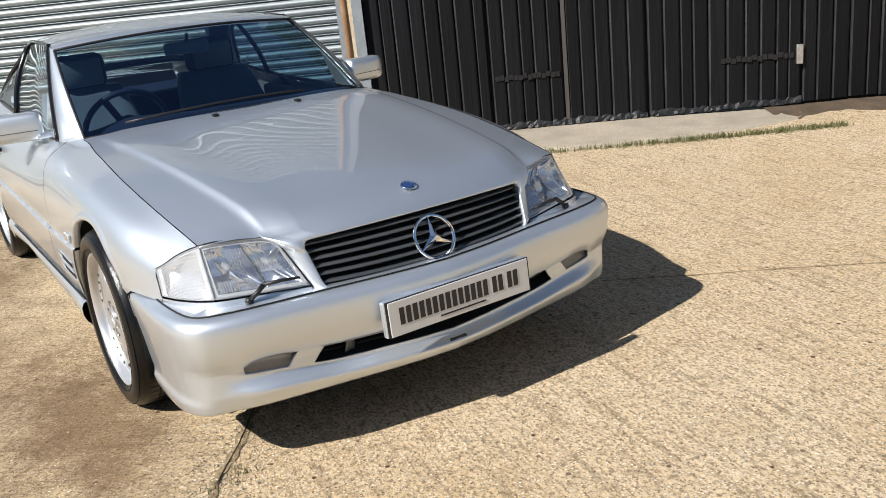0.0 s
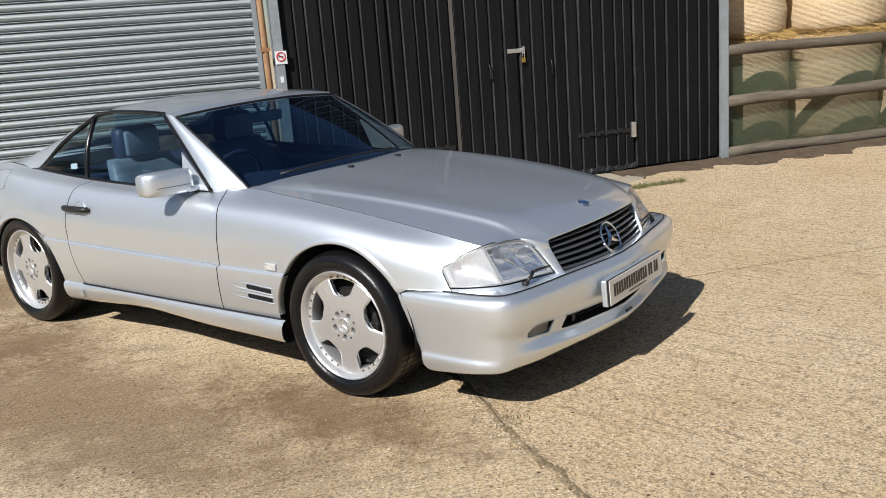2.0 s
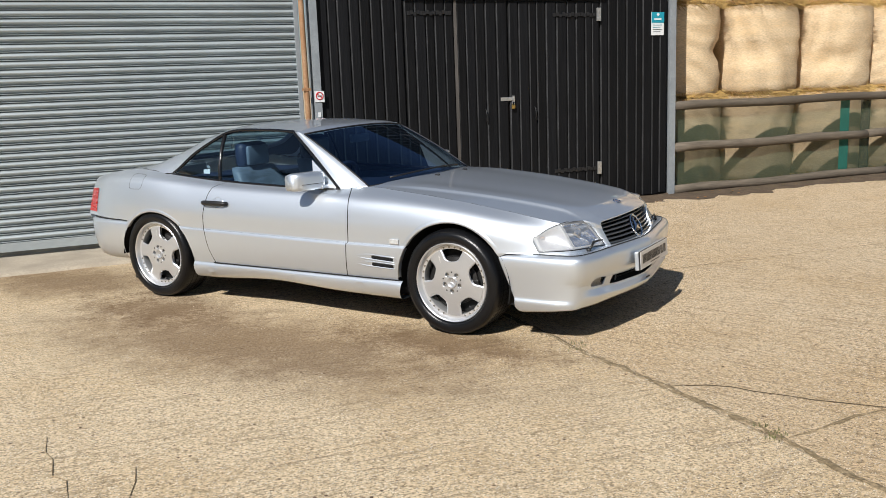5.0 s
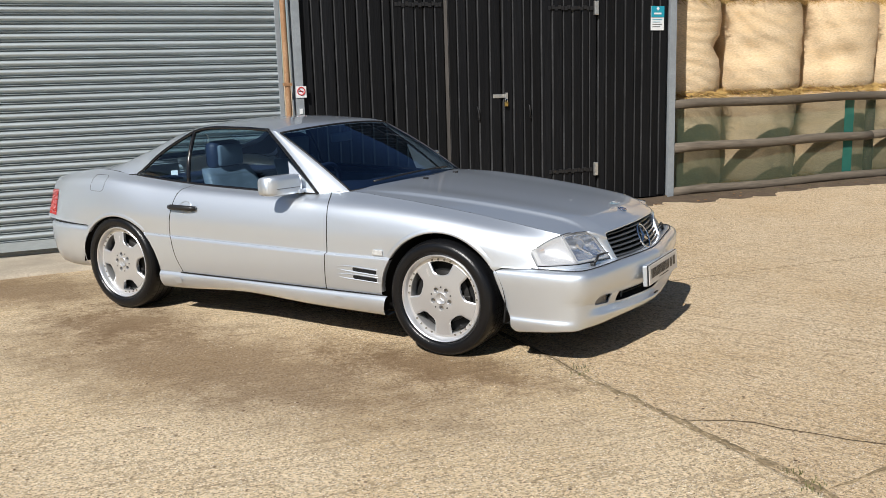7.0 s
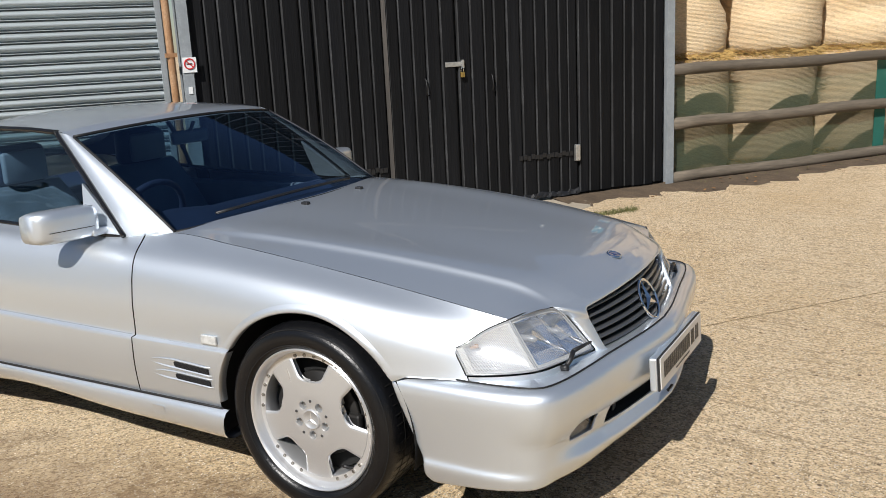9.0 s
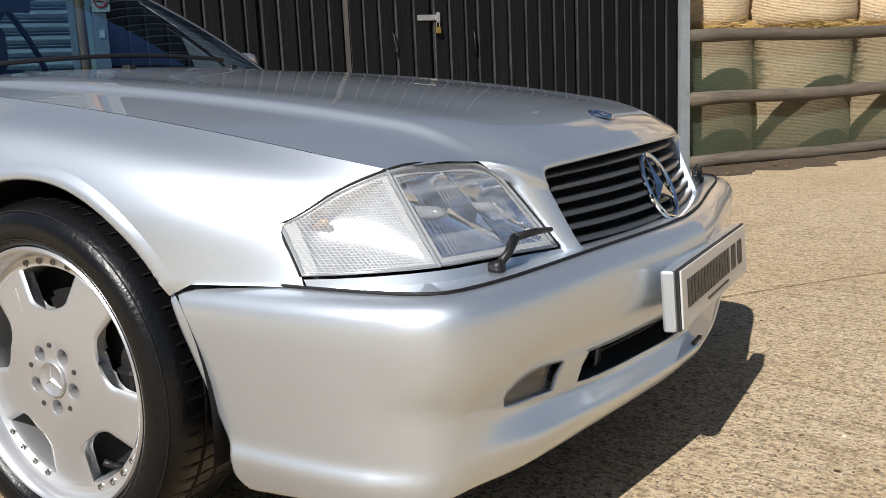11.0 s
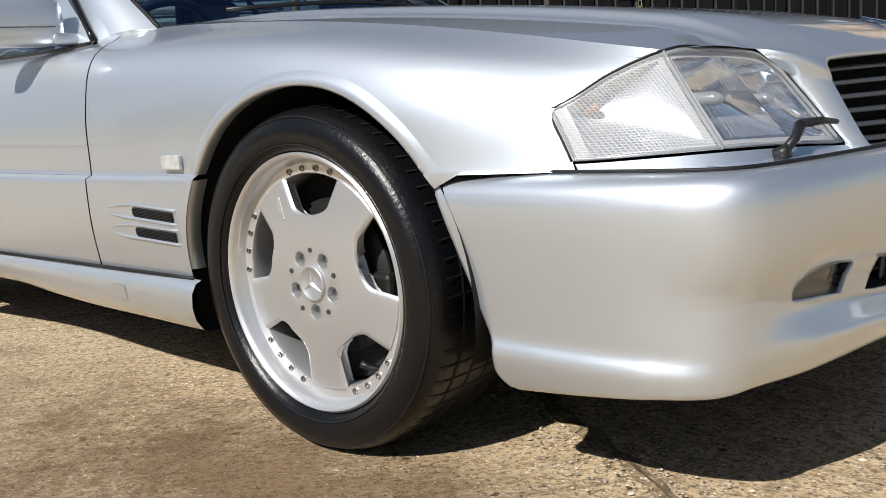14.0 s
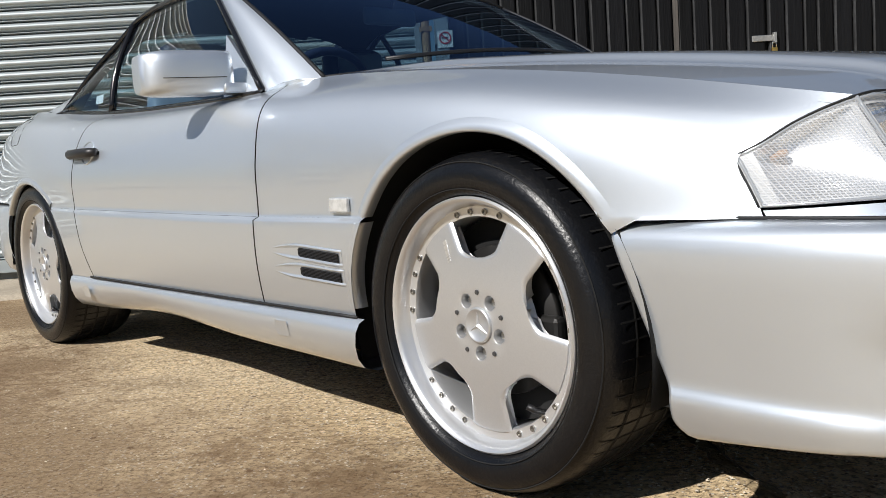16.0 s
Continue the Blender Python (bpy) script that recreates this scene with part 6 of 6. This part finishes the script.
def mirrors():
    for sgn in (-1, 1):
        m = new("door_mirror")
        m.parent = car
        m["label"] = "silver door mirror with a folding foot"
        bm = bmesh.new()
        # rounded box, fuller at the front
        rows = []
        for i in range(13):
            t = i / 12
            y = 0.745 + 0.215 * t
            k = 1 - abs(2 * t - 1) ** 5 * (0.42 if t > 0.5 else 0.12)
            ring = []
            for j in range(24):
                a = j * math.tau / 24
                ca, sa = math.cos(a), math.sin(a)
                ex = abs(ca) ** 0.45 * (1 if ca > 0 else -1)
                ez = abs(sa) ** 0.55 * (1 if sa > 0 else -1)
                dx = ex * (0.062 if ca > 0 else 0.045) * (k if ca > 0 else 1)
                ring.append(bm.verts.new((-1.038 + dx - 0.05 * (t - 0.2), sgn * y, 0.899 + ez * 0.060 * (0.6 + 0.4 * k))))
            rows.append(ring)
        for a, b in zip(rows, rows[1:]):
            for j in range(24):
                bm.faces.new((a[j], a[(j + 1) % 24], b[(j + 1) % 24], b[j]))
        bm.faces.new(rows[0]), bm.faces.new(rows[-1][::-1])
        part("shell", bm, PAINT, m, smooth=True)
        seam = tube(bmesh.new(), [(-1.038 + 0.0625 - 0.05 * (t - 0.2), sgn * (0.745 + 0.215 * t), 0.884) for t in (0.10, 0.25, 0.4, 0.55, 0.7, 0.85)], 0.0012, 6)
        part("seam", seam, SEAL_AND_SHADE, m)
        bm = bmesh.new()
        box(bm, -1.105, -1.095, sgn * 0.95 if sgn < 0 else 0.765, sgn * 0.765 if sgn < 0 else 0.95, 0.862, 0.945)
        part("mirror_glass", bm, CHROME, m, "mirror glass")
        bm = bmesh.new()
        box(bm, -1.05, -0.97, min(sgn * 0.70, sgn * 0.775), max(sgn * 0.70, sgn * 0.775), 0.842, 0.872)
        part("foot", bm, PAINT, m, bevel=0.012)


mirrors()


def door_trims():
    for d, sgn in zip(doors, (-1, 1)):
        def at(x, z, out=0.0):
            lo, hi = 0.0, 5.0
            for _ in range(22):
                mid = (lo + hi) / 2
                if side_point(x, mid).z < z:
                    lo = mid
                else:
                    hi = mid
            p = side_point(x, lo)
            return Vector((p.x, sgn * (abs(p.y) + out), p.z))

        h = part("handle", tube(bmesh.new(), [at(-1.985, 0.727, 0.012), at(-1.96, 0.728, 0.022), at(-1.87, 0.728, 0.026), at(-1.79, 0.727, 0.024), at(-1.755, 0.727, 0.012)], [0.015, 0.017, 0.017, 0.016, 0.013], 10), BLACK_PLASTIC, d, "black pull handle", smooth=True)
        b = bmesh.new()
        surface(b, lambda u, v: at(-1.905 + 0.10 * u, 0.691 + 0.074 * v, 0.0012), 10, 8, lambda u, v: (2 * u - 1) ** 2 + (2 * v - 1) ** 2 < 1)
        part("handle_recess", b, PAINT, d, "round recess behind the handle", smooth=True)
        b = tube(bmesh.new(), [at(-1.855 + 0.050 * math.cos(k * math.tau / 28), 0.728 + 0.037 * math.sin(k * math.tau / 28), 0.001) for k in range(28)], 0.0034, 6, closed=True)
        part("recess_rim", b, PAINT, d, smooth=True)
    # fender vents and side repeaters
    for f, sgn in zip(fenders, (-1, 1)):
        for z in (0.392, 0.437):
            def at(x, zz, out=0.0):
                p = on_flank(x, zz)
                return Vector((x, sgn * (abs(p.y) + out), zz))
            def half(x):
                k = max(0.0, min(1.0, (x + 0.672) / 0.12))
                return 0.0035 + 0.0115 * math.sin(k * math.pi / 2)

            # the groove: raised lip above and below, a hollow between them
            def groove(u, v):
                x = -0.672 + 0.285 * u
                w = 2 * v - 1
                fall = 0.010 * max(0.0, (u - 0.4) / 0.6) * (1 if z > 0.41 else 0.8)
                ends = min(1.0, u / 0.25, (1 - u) / 0.06)
                out = (0.0045 * math.exp(-((abs(w) - 0.80) / 0.14) ** 2) ) * ends + 0.0012 * ends * (abs(w) < 0.95)
                return at(x, z + 0.004 - fall + w * (half(x) + 0.004), out + 0.0004)

            b = surface(bmesh.new(), groove, 40, 20)
            part("vent_rim", b, PAINT, f, "shallow pressed groove", smooth=True)

            def mouth(u, v, o):
                x = -0.556 + 0.160 * u
                w = 2 * v - 1
                fall = 0.010 * max(0.0, ((x + 0.672) / 0.285 - 0.4) / 0.6) * (1 if z > 0.41 else 0.8)
                end = math.sqrt(max(0.0, 1 - max(0.0, (0.06 - u) / 0.06) ** 2))
                return at(x, z + 0.004 - fall + w * 0.0105 * (0.55 + 0.45 * end), o)

            v = part("vent", surface(bmesh.new(), lambda u, w: mouth(u, w, 0.0030), 24, 6), DARK, f, "black fender vent")
            for k in range(6):
                b = surface(bmesh.new(), lambda u, w: mouth(0.02 + 0.97 * u, 0.06 + 0.155 * k + 0.07 * w, 0.0034 + 0.0016 * math.sin(math.pi * w)), 14, 3)
                part("vane", b, BLACK_PLASTIC, v, smooth=True)
        b = bmesh.new()
        yy = 0.842
        box(b, -0.418, -0.352, sgn * yy if sgn > 0 else -yy - 0.010, sgn * yy + 0.010 if sgn > 0 else -yy, 0.531, 0.562)
        r = part("side_repeater", b, REPEATER, f, "small clear side repeater", bevel=0.003)
    # fuel flap outline
    b = bmesh.new()
    pts = []
    for k in range(28):
        a = k * math.tau / 28
        ca, sa = math.cos(a), math.sin(a)
        x = -2.705 + 0.074 * abs(ca) ** 0.35 * (1 if ca > 0 else -1)
        s = 4.08 + 0.48 * abs(sa) ** 0.35 * (1 if sa > 0 else -1)
        pts.append(side_point(x, s) + Vector((0, -0.0005, 0)))
    tube(b, pts, 0.0012, 6, closed=True)
    part("fuel_flap_gap", b, SEAL_AND_SHADE, quarters[0])


REPEATER = material("clear_repeater", (0.55, 0.56, 0.55), rough=0.15, coat=1.0, var=0.3, scale=60)
door_trims()


def tail():
    """Boot lid, rear panel, lamps and rear bumper."""
    def deck(u, v):
        w = 2 * v - 1
        x = -2.74 - 0.64 * u
        ye, ze = tab(x, LINE_Y[5]) - 0.002, tab(x, LINE_Z[5])
        return (x - 0.03 * (1 - w * w) * u, w * ye, ze + 0.018 * (1 - abs(w) ** 2.4))

    part("boot_lid", surface(bmesh.new(), deck, 24, 30), PAINT, car, smooth=True)

    def rear(u, v):
        w = 2 * u - 1
        return (-3.39 - 0.035 * (1 - w * w) - 0.03 * math.sin(math.pi * v), w * (0.70 - 0.12 * v), 0.54 + 0.305 * v)

    part("rear_panel", surface(bmesh.new(), rear, 20, 8), PAINT, car, smooth=True)
    for sgn in (-1, 1):
        bm = bmesh.new()

        def lamp(u, v):
            s = 2.25 + 1.35 * v
            x = -3.235 - 0.145 * u - 0.012 * v
            p = side_point(x, s, -0.004)
            return (p.x, sgn * abs(p.y), p.z)

        surface(bm, lamp, 8, 8)
        l = part("tail_lamp", bm, RED_LENS, car, "red ribbed tail lamp", smooth=True)
        for k in range(4):
            b = tube(bmesh.new(), [Vector(lamp(0.03 + 0.94 * j / 8, 0.14 + 0.22 * k)) + Vector((0, sgn * 0.001, 0)) for j in range(9)], 0.004, 6)
            part("lamp_rib", b, RED_LENS, l, smooth=True)
    plan = [(0.0, -2.865, 0.842), (0.2, -3.02, 0.832), (0.4, -3.20, 0.795), (0.55, -3.33, 0.73), (0.68, -3.42, 0.62), (0.82, -3.47, 0.40), (1.0, -3.49, 0.0)]
    px, py = [(a, b) for a, b, c in plan], [(a, c) for a, b, c in plan]
    prof = [(0.556, 0.05), (0.554, 0.02), (0.545, 0.004), (0.52, 0.0), (0.47, 0.0), (0.42, 0.004), (0.36, 0.014), (0.31, 0.03), (0.27, 0.055), (0.25, 0.10)]
    bm = bmesh.new()

    def fn(u, v):
        z, d = prof[round(v * 9)]
        x, y = tab(u, px), tab(u, py)
        if u < 0.15:
            k0 = max(-0.999, min(0.999, (z - 0.30) / 0.338))
            x0 = -2.503 - 0.375 * (math.sqrt(1 - k0 * k0) if z > 0.30 else 1.0)
            x = x0 + (tab(0.15, px) - x0) * u / 0.15
        k = min(1.0, u * 2.0)
        return (x + d * k, -(y - d * (1 - 0.6 * k)), z)

    surface(bm, fn, 40, 9)
    both("rear_bumper", bm, PAINT, car)
    both("bumper_gap", tube(bmesh.new(), [Vector(fn(k / 30, 1 / 9)) + Vector((0, 0.01, 0.003)) for k in range(31)], 0.005, 6), SEAL_AND_SHADE, car)


tail()


def cabin():
    """What shows through the glass: seats, dashboard, wheel, mirror, trim."""
    part("cabin_floor", boxed(-2.3, -0.75, -0.70, 0.70, 0.28, 0.34), CARPET, car)
    part("rear_shelf", boxed(-2.72, -2.15, -0.66, 0.66, 0.30, 0.84), LEATHER_DARK, car, "dark rear shelf", bevel=0.03)
    for sgn in (-1, 1):
        part("door_card", boxed(-2.0, -0.85, sgn * 0.70 - 0.03, sgn * 0.70 + 0.03, 0.36, 0.80), LEATHER, car, "grey door card", bevel=0.02)
    bm = surface(bmesh.new(), lambda u, v: (-0.66 - 0.36 * v - 0.02 * math.sin(3 * u), 1.28 * u - 0.64, 0.835 + 0.025 * math.sin(math.pi * v) - 0.012 * abs(2 * u - 1) + 0.035 * math.exp(-((u - 0.22) / 0.12) ** 2) * v), 30, 10)
    part("dashboard", bm, LEATHER_DARK, car, "dark padded dashboard", smooth=True)
    part("dash_face", boxed(-1.03, -1.0, -0.64, 0.64, 0.45, 0.835), LEATHER_DARK, car, bevel=0.01)
    part("console", boxed(-1.9, -1.0, -0.12, 0.12, 0.34, 0.60), LEATHER, car, "grey centre console", bevel=0.03)
    for sgn in (-1, 1):
        s = new("seat")
        s.parent = car
        s["label"] = "grey leather bucket seat with a headrest"
        s.location = (0, sgn * 0.36, 0)
        part("cushion", boxed(-1.72, -1.22, -0.25, 0.25, 0.40, 0.56), LEATHER, s, smooth=True, bevel=0.05)
        bm = bmesh.new()

        def back(u, v):
            a = u * math.tau
            k = 1 - 0.25 * v ** 3
            ca, sa = math.cos(a), math.sin(a)
            y = 0.26 * k * abs(ca) ** 0.5 * (1 if ca > 0 else -1)
            x = 0.085 * (1 - 0.3 * v) * abs(sa) ** 0.6 * (1 if sa > 0 else -1)
            return (-1.72 - 0.24 * v + x + 0.03 * (y / 0.26) ** 2, y, 0.48 + 0.46 * v)

        surface(bm, back, 28, 10)
        bmesh.ops.remove_doubles(bm, verts=bm.verts, dist=0.001)
        bmesh.ops.holes_fill(bm, edges=[e for e in bm.edges if e.is_boundary])
        part("backrest", bm, LEATHER, s, smooth=True)
        for nm, mat, x0, x1, hw in (("headrest", LEATHER_DARK, -2.0, -1.90, 0.14), ("headrest_face", LEATHER, -1.905, -1.875, 0.11)):
            part(nm, boxed(x0, x1, -hw, hw, 0.93 if nm == "headrest" else 0.95, 1.115 if nm == "headrest" else 1.09), mat, s, smooth=True, bevel=0.04 if nm == "headrest" else 0.013)
    st = new("steering_wheel")
    st.parent = car
    st.matrix_basis = pose(-1.15, -0.36, 0.80, 0, -66, 0)
    bm = bmesh.new()
    tube(bm, [(0.19 * math.cos(a * math.tau / 40), 0.19 * math.sin(a * math.tau / 40), 0) for a in range(40)], 0.014, 8, closed=True)
    part("rim", bm, LEATHER_DARK, st, smooth=True)
    for a in (0, 120, 240):
        part("spoke", tube(bmesh.new(), [(0, 0, -0.02), (0.18 * math.cos(radians(a + 90)), 0.18 * math.sin(radians(a + 90)), 0)], 0.016, 8), LEATHER_DARK, st, smooth=True)
    bm = bmesh.new()
    lathe(bm, [(0.0, 0.02), (0.05, 0.018), (0.07, 0.0), (0.06, -0.03), (0.0, -0.035)], 20, "z")
    part("hub", bm, LEATHER_DARK, st, smooth=True)
    bm = bmesh.new()
    box(bm, -1.245, -1.22, -0.10, 0.12, 1.088, 1.148)
    part("interior_mirror", bm, LEATHER, car, "grey interior mirror", bevel=0.012)
    part("mirror_stem", tube(bmesh.new(), [(-1.225, 0.01, 1.146), (-1.200, 0.01, 1.182)], 0.008, 8), BLACK_PLASTIC, car)


cabin()


# ---- cracks, grass and litter on the ground ----
def ribbon(name, pts, width, mat, label, seed, rough=0.35, z=0.0035):
    """A ragged strip of filling along a joint or crack."""
    rnd = random.Random(seed)
    pts = [Vector((x, y, 0)) for x, y in pts]
    dense = []
    for a, b in zip(pts, pts[1:]):
        n = max(2, int((b - a).length / 0.025))
        dense += [a.lerp(b, k / n) for k in range(n)]
    dense.append(pts[-1])
    bm = bmesh.new()
    rows = []
    for i, p in enumerate(dense):
        d = (dense[min(i + 1, len(dense) - 1)] - dense[max(i - 1, 0)]).normalized()
        s = Vector((-d.y, d.x, 0))
        off = noise.noise(p * 3.0 + Vector((seed, 0, 0))) * width * 1.3 + noise.noise(p * 14.0) * width * 0.6
        w = width * (0.55 + 0.5 * noise.noise(p * 6 + Vector((0, seed, 0))) + rnd.uniform(-rough, rough) * 0.5)
        w = max(0.0012, w) * min(1, 0.15 + i / 6, 0.15 + (len(dense) - 1 - i) / 6)
        c = p + s * off
        rows.append([c - s * w, c + s * rnd.uniform(-0.2, 0.2) * w, c + s * w])
    vs = [[bm.verts.new((q.x, q.y, z + (0.002 if j == 1 else -0.001))) for j, q in enumerate(r)] for r in rows]
    for a, b in zip(vs, vs[1:]):
        bm.faces.new((a[0], a[1], b[1], b[0])), bm.faces.new((a[1], a[2], b[2], b[1]))
    return tagged(finish(name, bm, mat), label, "crack", kind="structure")


JOINT = [(-0.6, 0.12), (0.10, -0.30), (0.45, -0.55), (0.60, -0.655), (0.776, -0.79), (1.107, -1.015), (1.366, -1.166), (2.055, -1.624), (2.426, -1.913), (3.3, -2.55), (5.0, -3.8)]
ribbon("joint", JOINT, 0.032, MOSS, "mossy broken joint between the concrete slabs", 1)
ribbon("crack", JOINT[1:5], 0.004, CRACK_DARK, "dark broken gap along the slab joint", 9, rough=0.9, z=0.006)
ribbon("crack", [(1.40, -1.18), (1.49, -1.153), (1.58, -1.10), (1.69, -1.075), (1.80, -1.095), (1.93, -1.09), (2.06, -1.098), (2.272, -1.075), (2.7, -1.02)], 0.0035, CRACK_DARK, "thin dark crack in the concrete", 3, rough=0.8)
ribbon("joint", [(2.049, -1.594), (2.246, -1.245), (2.425, -1.024), (2.9, -0.3), (3.9, 1.2), (5.5, 3.6)], 0.015, MOSS, "mossy joint between the concrete slabs", 4)
ribbon("joint", [(0.40, 1.10), (0.661, 1.43), (0.89, 1.73), (1.126, 2.006), (2.0, 3.07), (3.2, 4.5)], 0.004, MOSS, "faint joint in the concrete", 5)
ribbon("crack", [(-0.85, -2.98), (-0.689, -3.10), (-0.60, -3.13), (-0.45, -3.24), (-0.36, -3.24), (-0.213, -3.345)], 0.0017, MOSS, "short fine crack in the concrete", 6)
ribbon("crack", [(-0.22, -3.02), (-0.10, -3.12), (0.02, -3.26)], 0.0017, MOSS, "short fine crack in the concrete", 7)


def blades(bm, rnd, x, y, n, spread, tall, z=0.0):
    for _ in range(n):
        px, py = x + rnd.gauss(0, spread), y + rnd.gauss(0, spread)
        a = rnd.uniform(0, math.tau)
        h = tall * rnd.uniform(0.4, 1.0)
        ln = rnd.uniform(0.2, 0.9) * h
        w = Vector((-math.sin(a), math.cos(a), 0)) * 0.0022
        p = Vector((px, py, z))
        m = p + Vector((math.cos(a) * ln * 0.4, math.sin(a) * ln * 0.4, h * 0.7))
        t = p + Vector((math.cos(a) * ln, math.sin(a) * ln, h))
        v = [bm.verts.new(q) for q in (p - w, p + w, m + w * 0.7, m - w * 0.7, t)]
        bm.faces.new((v[0], v[1], v[2], v[3])), bm.faces.new((v[3], v[2], v[4]))


def grass():
    rnd = random.Random(12)
    bm = bmesh.new()
    inv = BARN
    for k in range(420):
        u = rnd.uniform(-3.4, -0.9) if k % 3 else rnd.uniform(-2.1, -0.95)
        p = inv @ Vector((u, -0.83 - 0.04 * math.sin((u + 9.5) / 8.5 * 9) + rnd.gauss(0, 0.02), 0))
        blades(bm, rnd, p.x, p.y, 5, 0.02, 0.045)
    for x, y, n in ((0.76, -0.70, 16), (0.80, -0.73, 8), (1.92, -1.52, 26), (2.00, -1.57, 20), (1.99, -1.62, 20), (2.42, -1.02, 30), (0.78, -0.82, 12)):
        blades(bm, rnd, x, y, n, 0.024, 0.022)
    for k in range(60):
        p = inv @ Vector((rnd.uniform(0.1, 8), -0.16 + rnd.gauss(0, 0.06), 0))
        blades(bm, rnd, p.x, p.y, 5, 0.03, 0.05)
    tagged(finish("grass", bm, GRASS), "short green grass growing in the joints", "grass", kind="stuff")


grass()


def dirt_strip():
    bm = bmesh.new()
    rnd = random.Random(5)

    def fn(u, v):
        x = -1.25 + 11.3 * u
        w = 0.44 + 0.10 * math.sin(x * 2.3) + 0.22 * noise.noise(Vector((x * 3.1, 0, 0))) + 0.14 * noise.noise(Vector((x * 11, 3, 0)))
        return (x, 0.1 - (w + 0.1) * v, 0.004 + 0.030 * (1 - v) ** 1.5 + (rnd.uniform(0, 0.006) if 0 < v < 1 else -0.004 * v))

    surface(bm, fn, 160, 8)
    ob = finish("dirt", bm, DIRT, smooth=True)
    ob.matrix_world = BARN
    tagged(ob, "strip of dry earth and litter along the fence foot", "dirt", kind="structure")


dirt_strip()


def pebbles():
    """Loose grit and small stones over the nearest ground."""
    rnd = random.Random(21)
    verts, faces = [], []
    for k in range(2600):
        if k < 900:
            t = rnd.random()
            i = min(int(t * 6) + 1, 7)
            a, b = JOINT[i], JOINT[i + 1]
            f = rnd.random()
            x, y = a[0] + (b[0] - a[0]) * f + rnd.gauss(0, 0.07), a[1] + (b[1] - a[1]) * f + rnd.gauss(0, 0.07)
        else:
            x, y = rnd.uniform(-3.5, 3.5), rnd.uniform(-3.6, 0.5)
        r = rnd.uniform(0.0015, 0.0045) * (1.8 if rnd.random() < 0.06 else 1)
        n = len(verts)
        for dx, dy, dz in ((1, 0, 0), (0, 1, 0), (-1, 0, 0), (0, -1, 0), (0, 0, 0.7)):
            verts.append((x + dx * r * rnd.uniform(0.7, 1.3), y + dy * r * rnd.uniform(0.7, 1.3), max(0.0, dz * r * rnd.uniform(0.7, 1.2)) + (0.004 if k < 900 else 0.0)))
        faces += [(n, n + 1, n + 4), (n + 1, n + 2, n + 4), (n + 2, n + 3, n + 4), (n + 3, n, n + 4)]
    me = bpy.data.meshes.new("grit")
    me.from_pydata(verts, [], faces)
    me.materials.append(GRIT)
    tagged(new("grit", me), "loose grit and small stones on the concrete", "grit", kind="stuff")


pebbles()


def litter():
    """Dead leaves lying on the yard."""
    rnd = random.Random(31)
    bm = bmesh.new()
    prism(bm, [(0.022, 0.0), (0.012, 0.009), (-0.006, 0.011), (-0.02, 0.003), (-0.024, 0.0), (-0.02, -0.004), (-0.004, -0.010), (0.013, -0.008)], 0.0, 0.0012, lambda a, b, d: (a, b, d + 0.25 * abs(b) + 0.1 * a * a / 0.02))
    leaf = tagged(finish("leaf", bm, LEAF), "dry brown leaf on the concrete", "leaf", "fallen leaves")
    leaf.matrix_world = BARN @ pose(0.9, -0.3, 0.026, 0, 0, 40)
    for k in range(34):
        p = BARN @ Vector((rnd.uniform(-0.8, 6.5), rnd.uniform(-0.6, -0.1), 0))
        copy_thing(leaf, pose(p.x, p.y, 0.026, rnd.uniform(-15, 15), rnd.uniform(-15, 15), rnd.uniform(0, 360)))


litter()


# ---- an unseen hedge, added beyond the camera for the car to reflect ----
def hedge():
    rnd = random.Random(77)
    verts, faces = [], []
    for k in range(9000):
        a = rnd.uniform(-150, -20)
        r = 24 + rnd.gauss(0, 0.9)
        top = 5.0 + 1.6 * math.sin(a * 0.21) + 0.9 * math.sin(a * 0.63)
        z = top * rnd.random() ** 0.7
        c = Vector((r * math.cos(radians(a)), r * math.sin(radians(a)), z))
        s = rnd.uniform(0.18, 0.5)
        u = Vector((rnd.uniform(-1, 1), rnd.uniform(-1, 1), rnd.uniform(-1, 1))).normalized()
        v = u.orthogonal().normalized()
        n = len(verts)
        verts += [c + u * s, c + v * s * 0.6, c - u * s, c - v * s * 0.6]
        faces.append((n, n + 1, n + 2, n + 3))
    me = bpy.data.meshes.new("hedge")
    me.from_pydata([tuple(p) for p in verts], [], faces)
    me.materials.append(FOLIAGE)
    tagged(new("hedge", me), "unseen dark green hedge added behind the camera for reflections", "hedge", kind="stuff")


FOLIAGE = material("hedge_leaves", (0.05, 0.075, 0.02), rough=0.6, var=0.5, scale=2)
hedge()
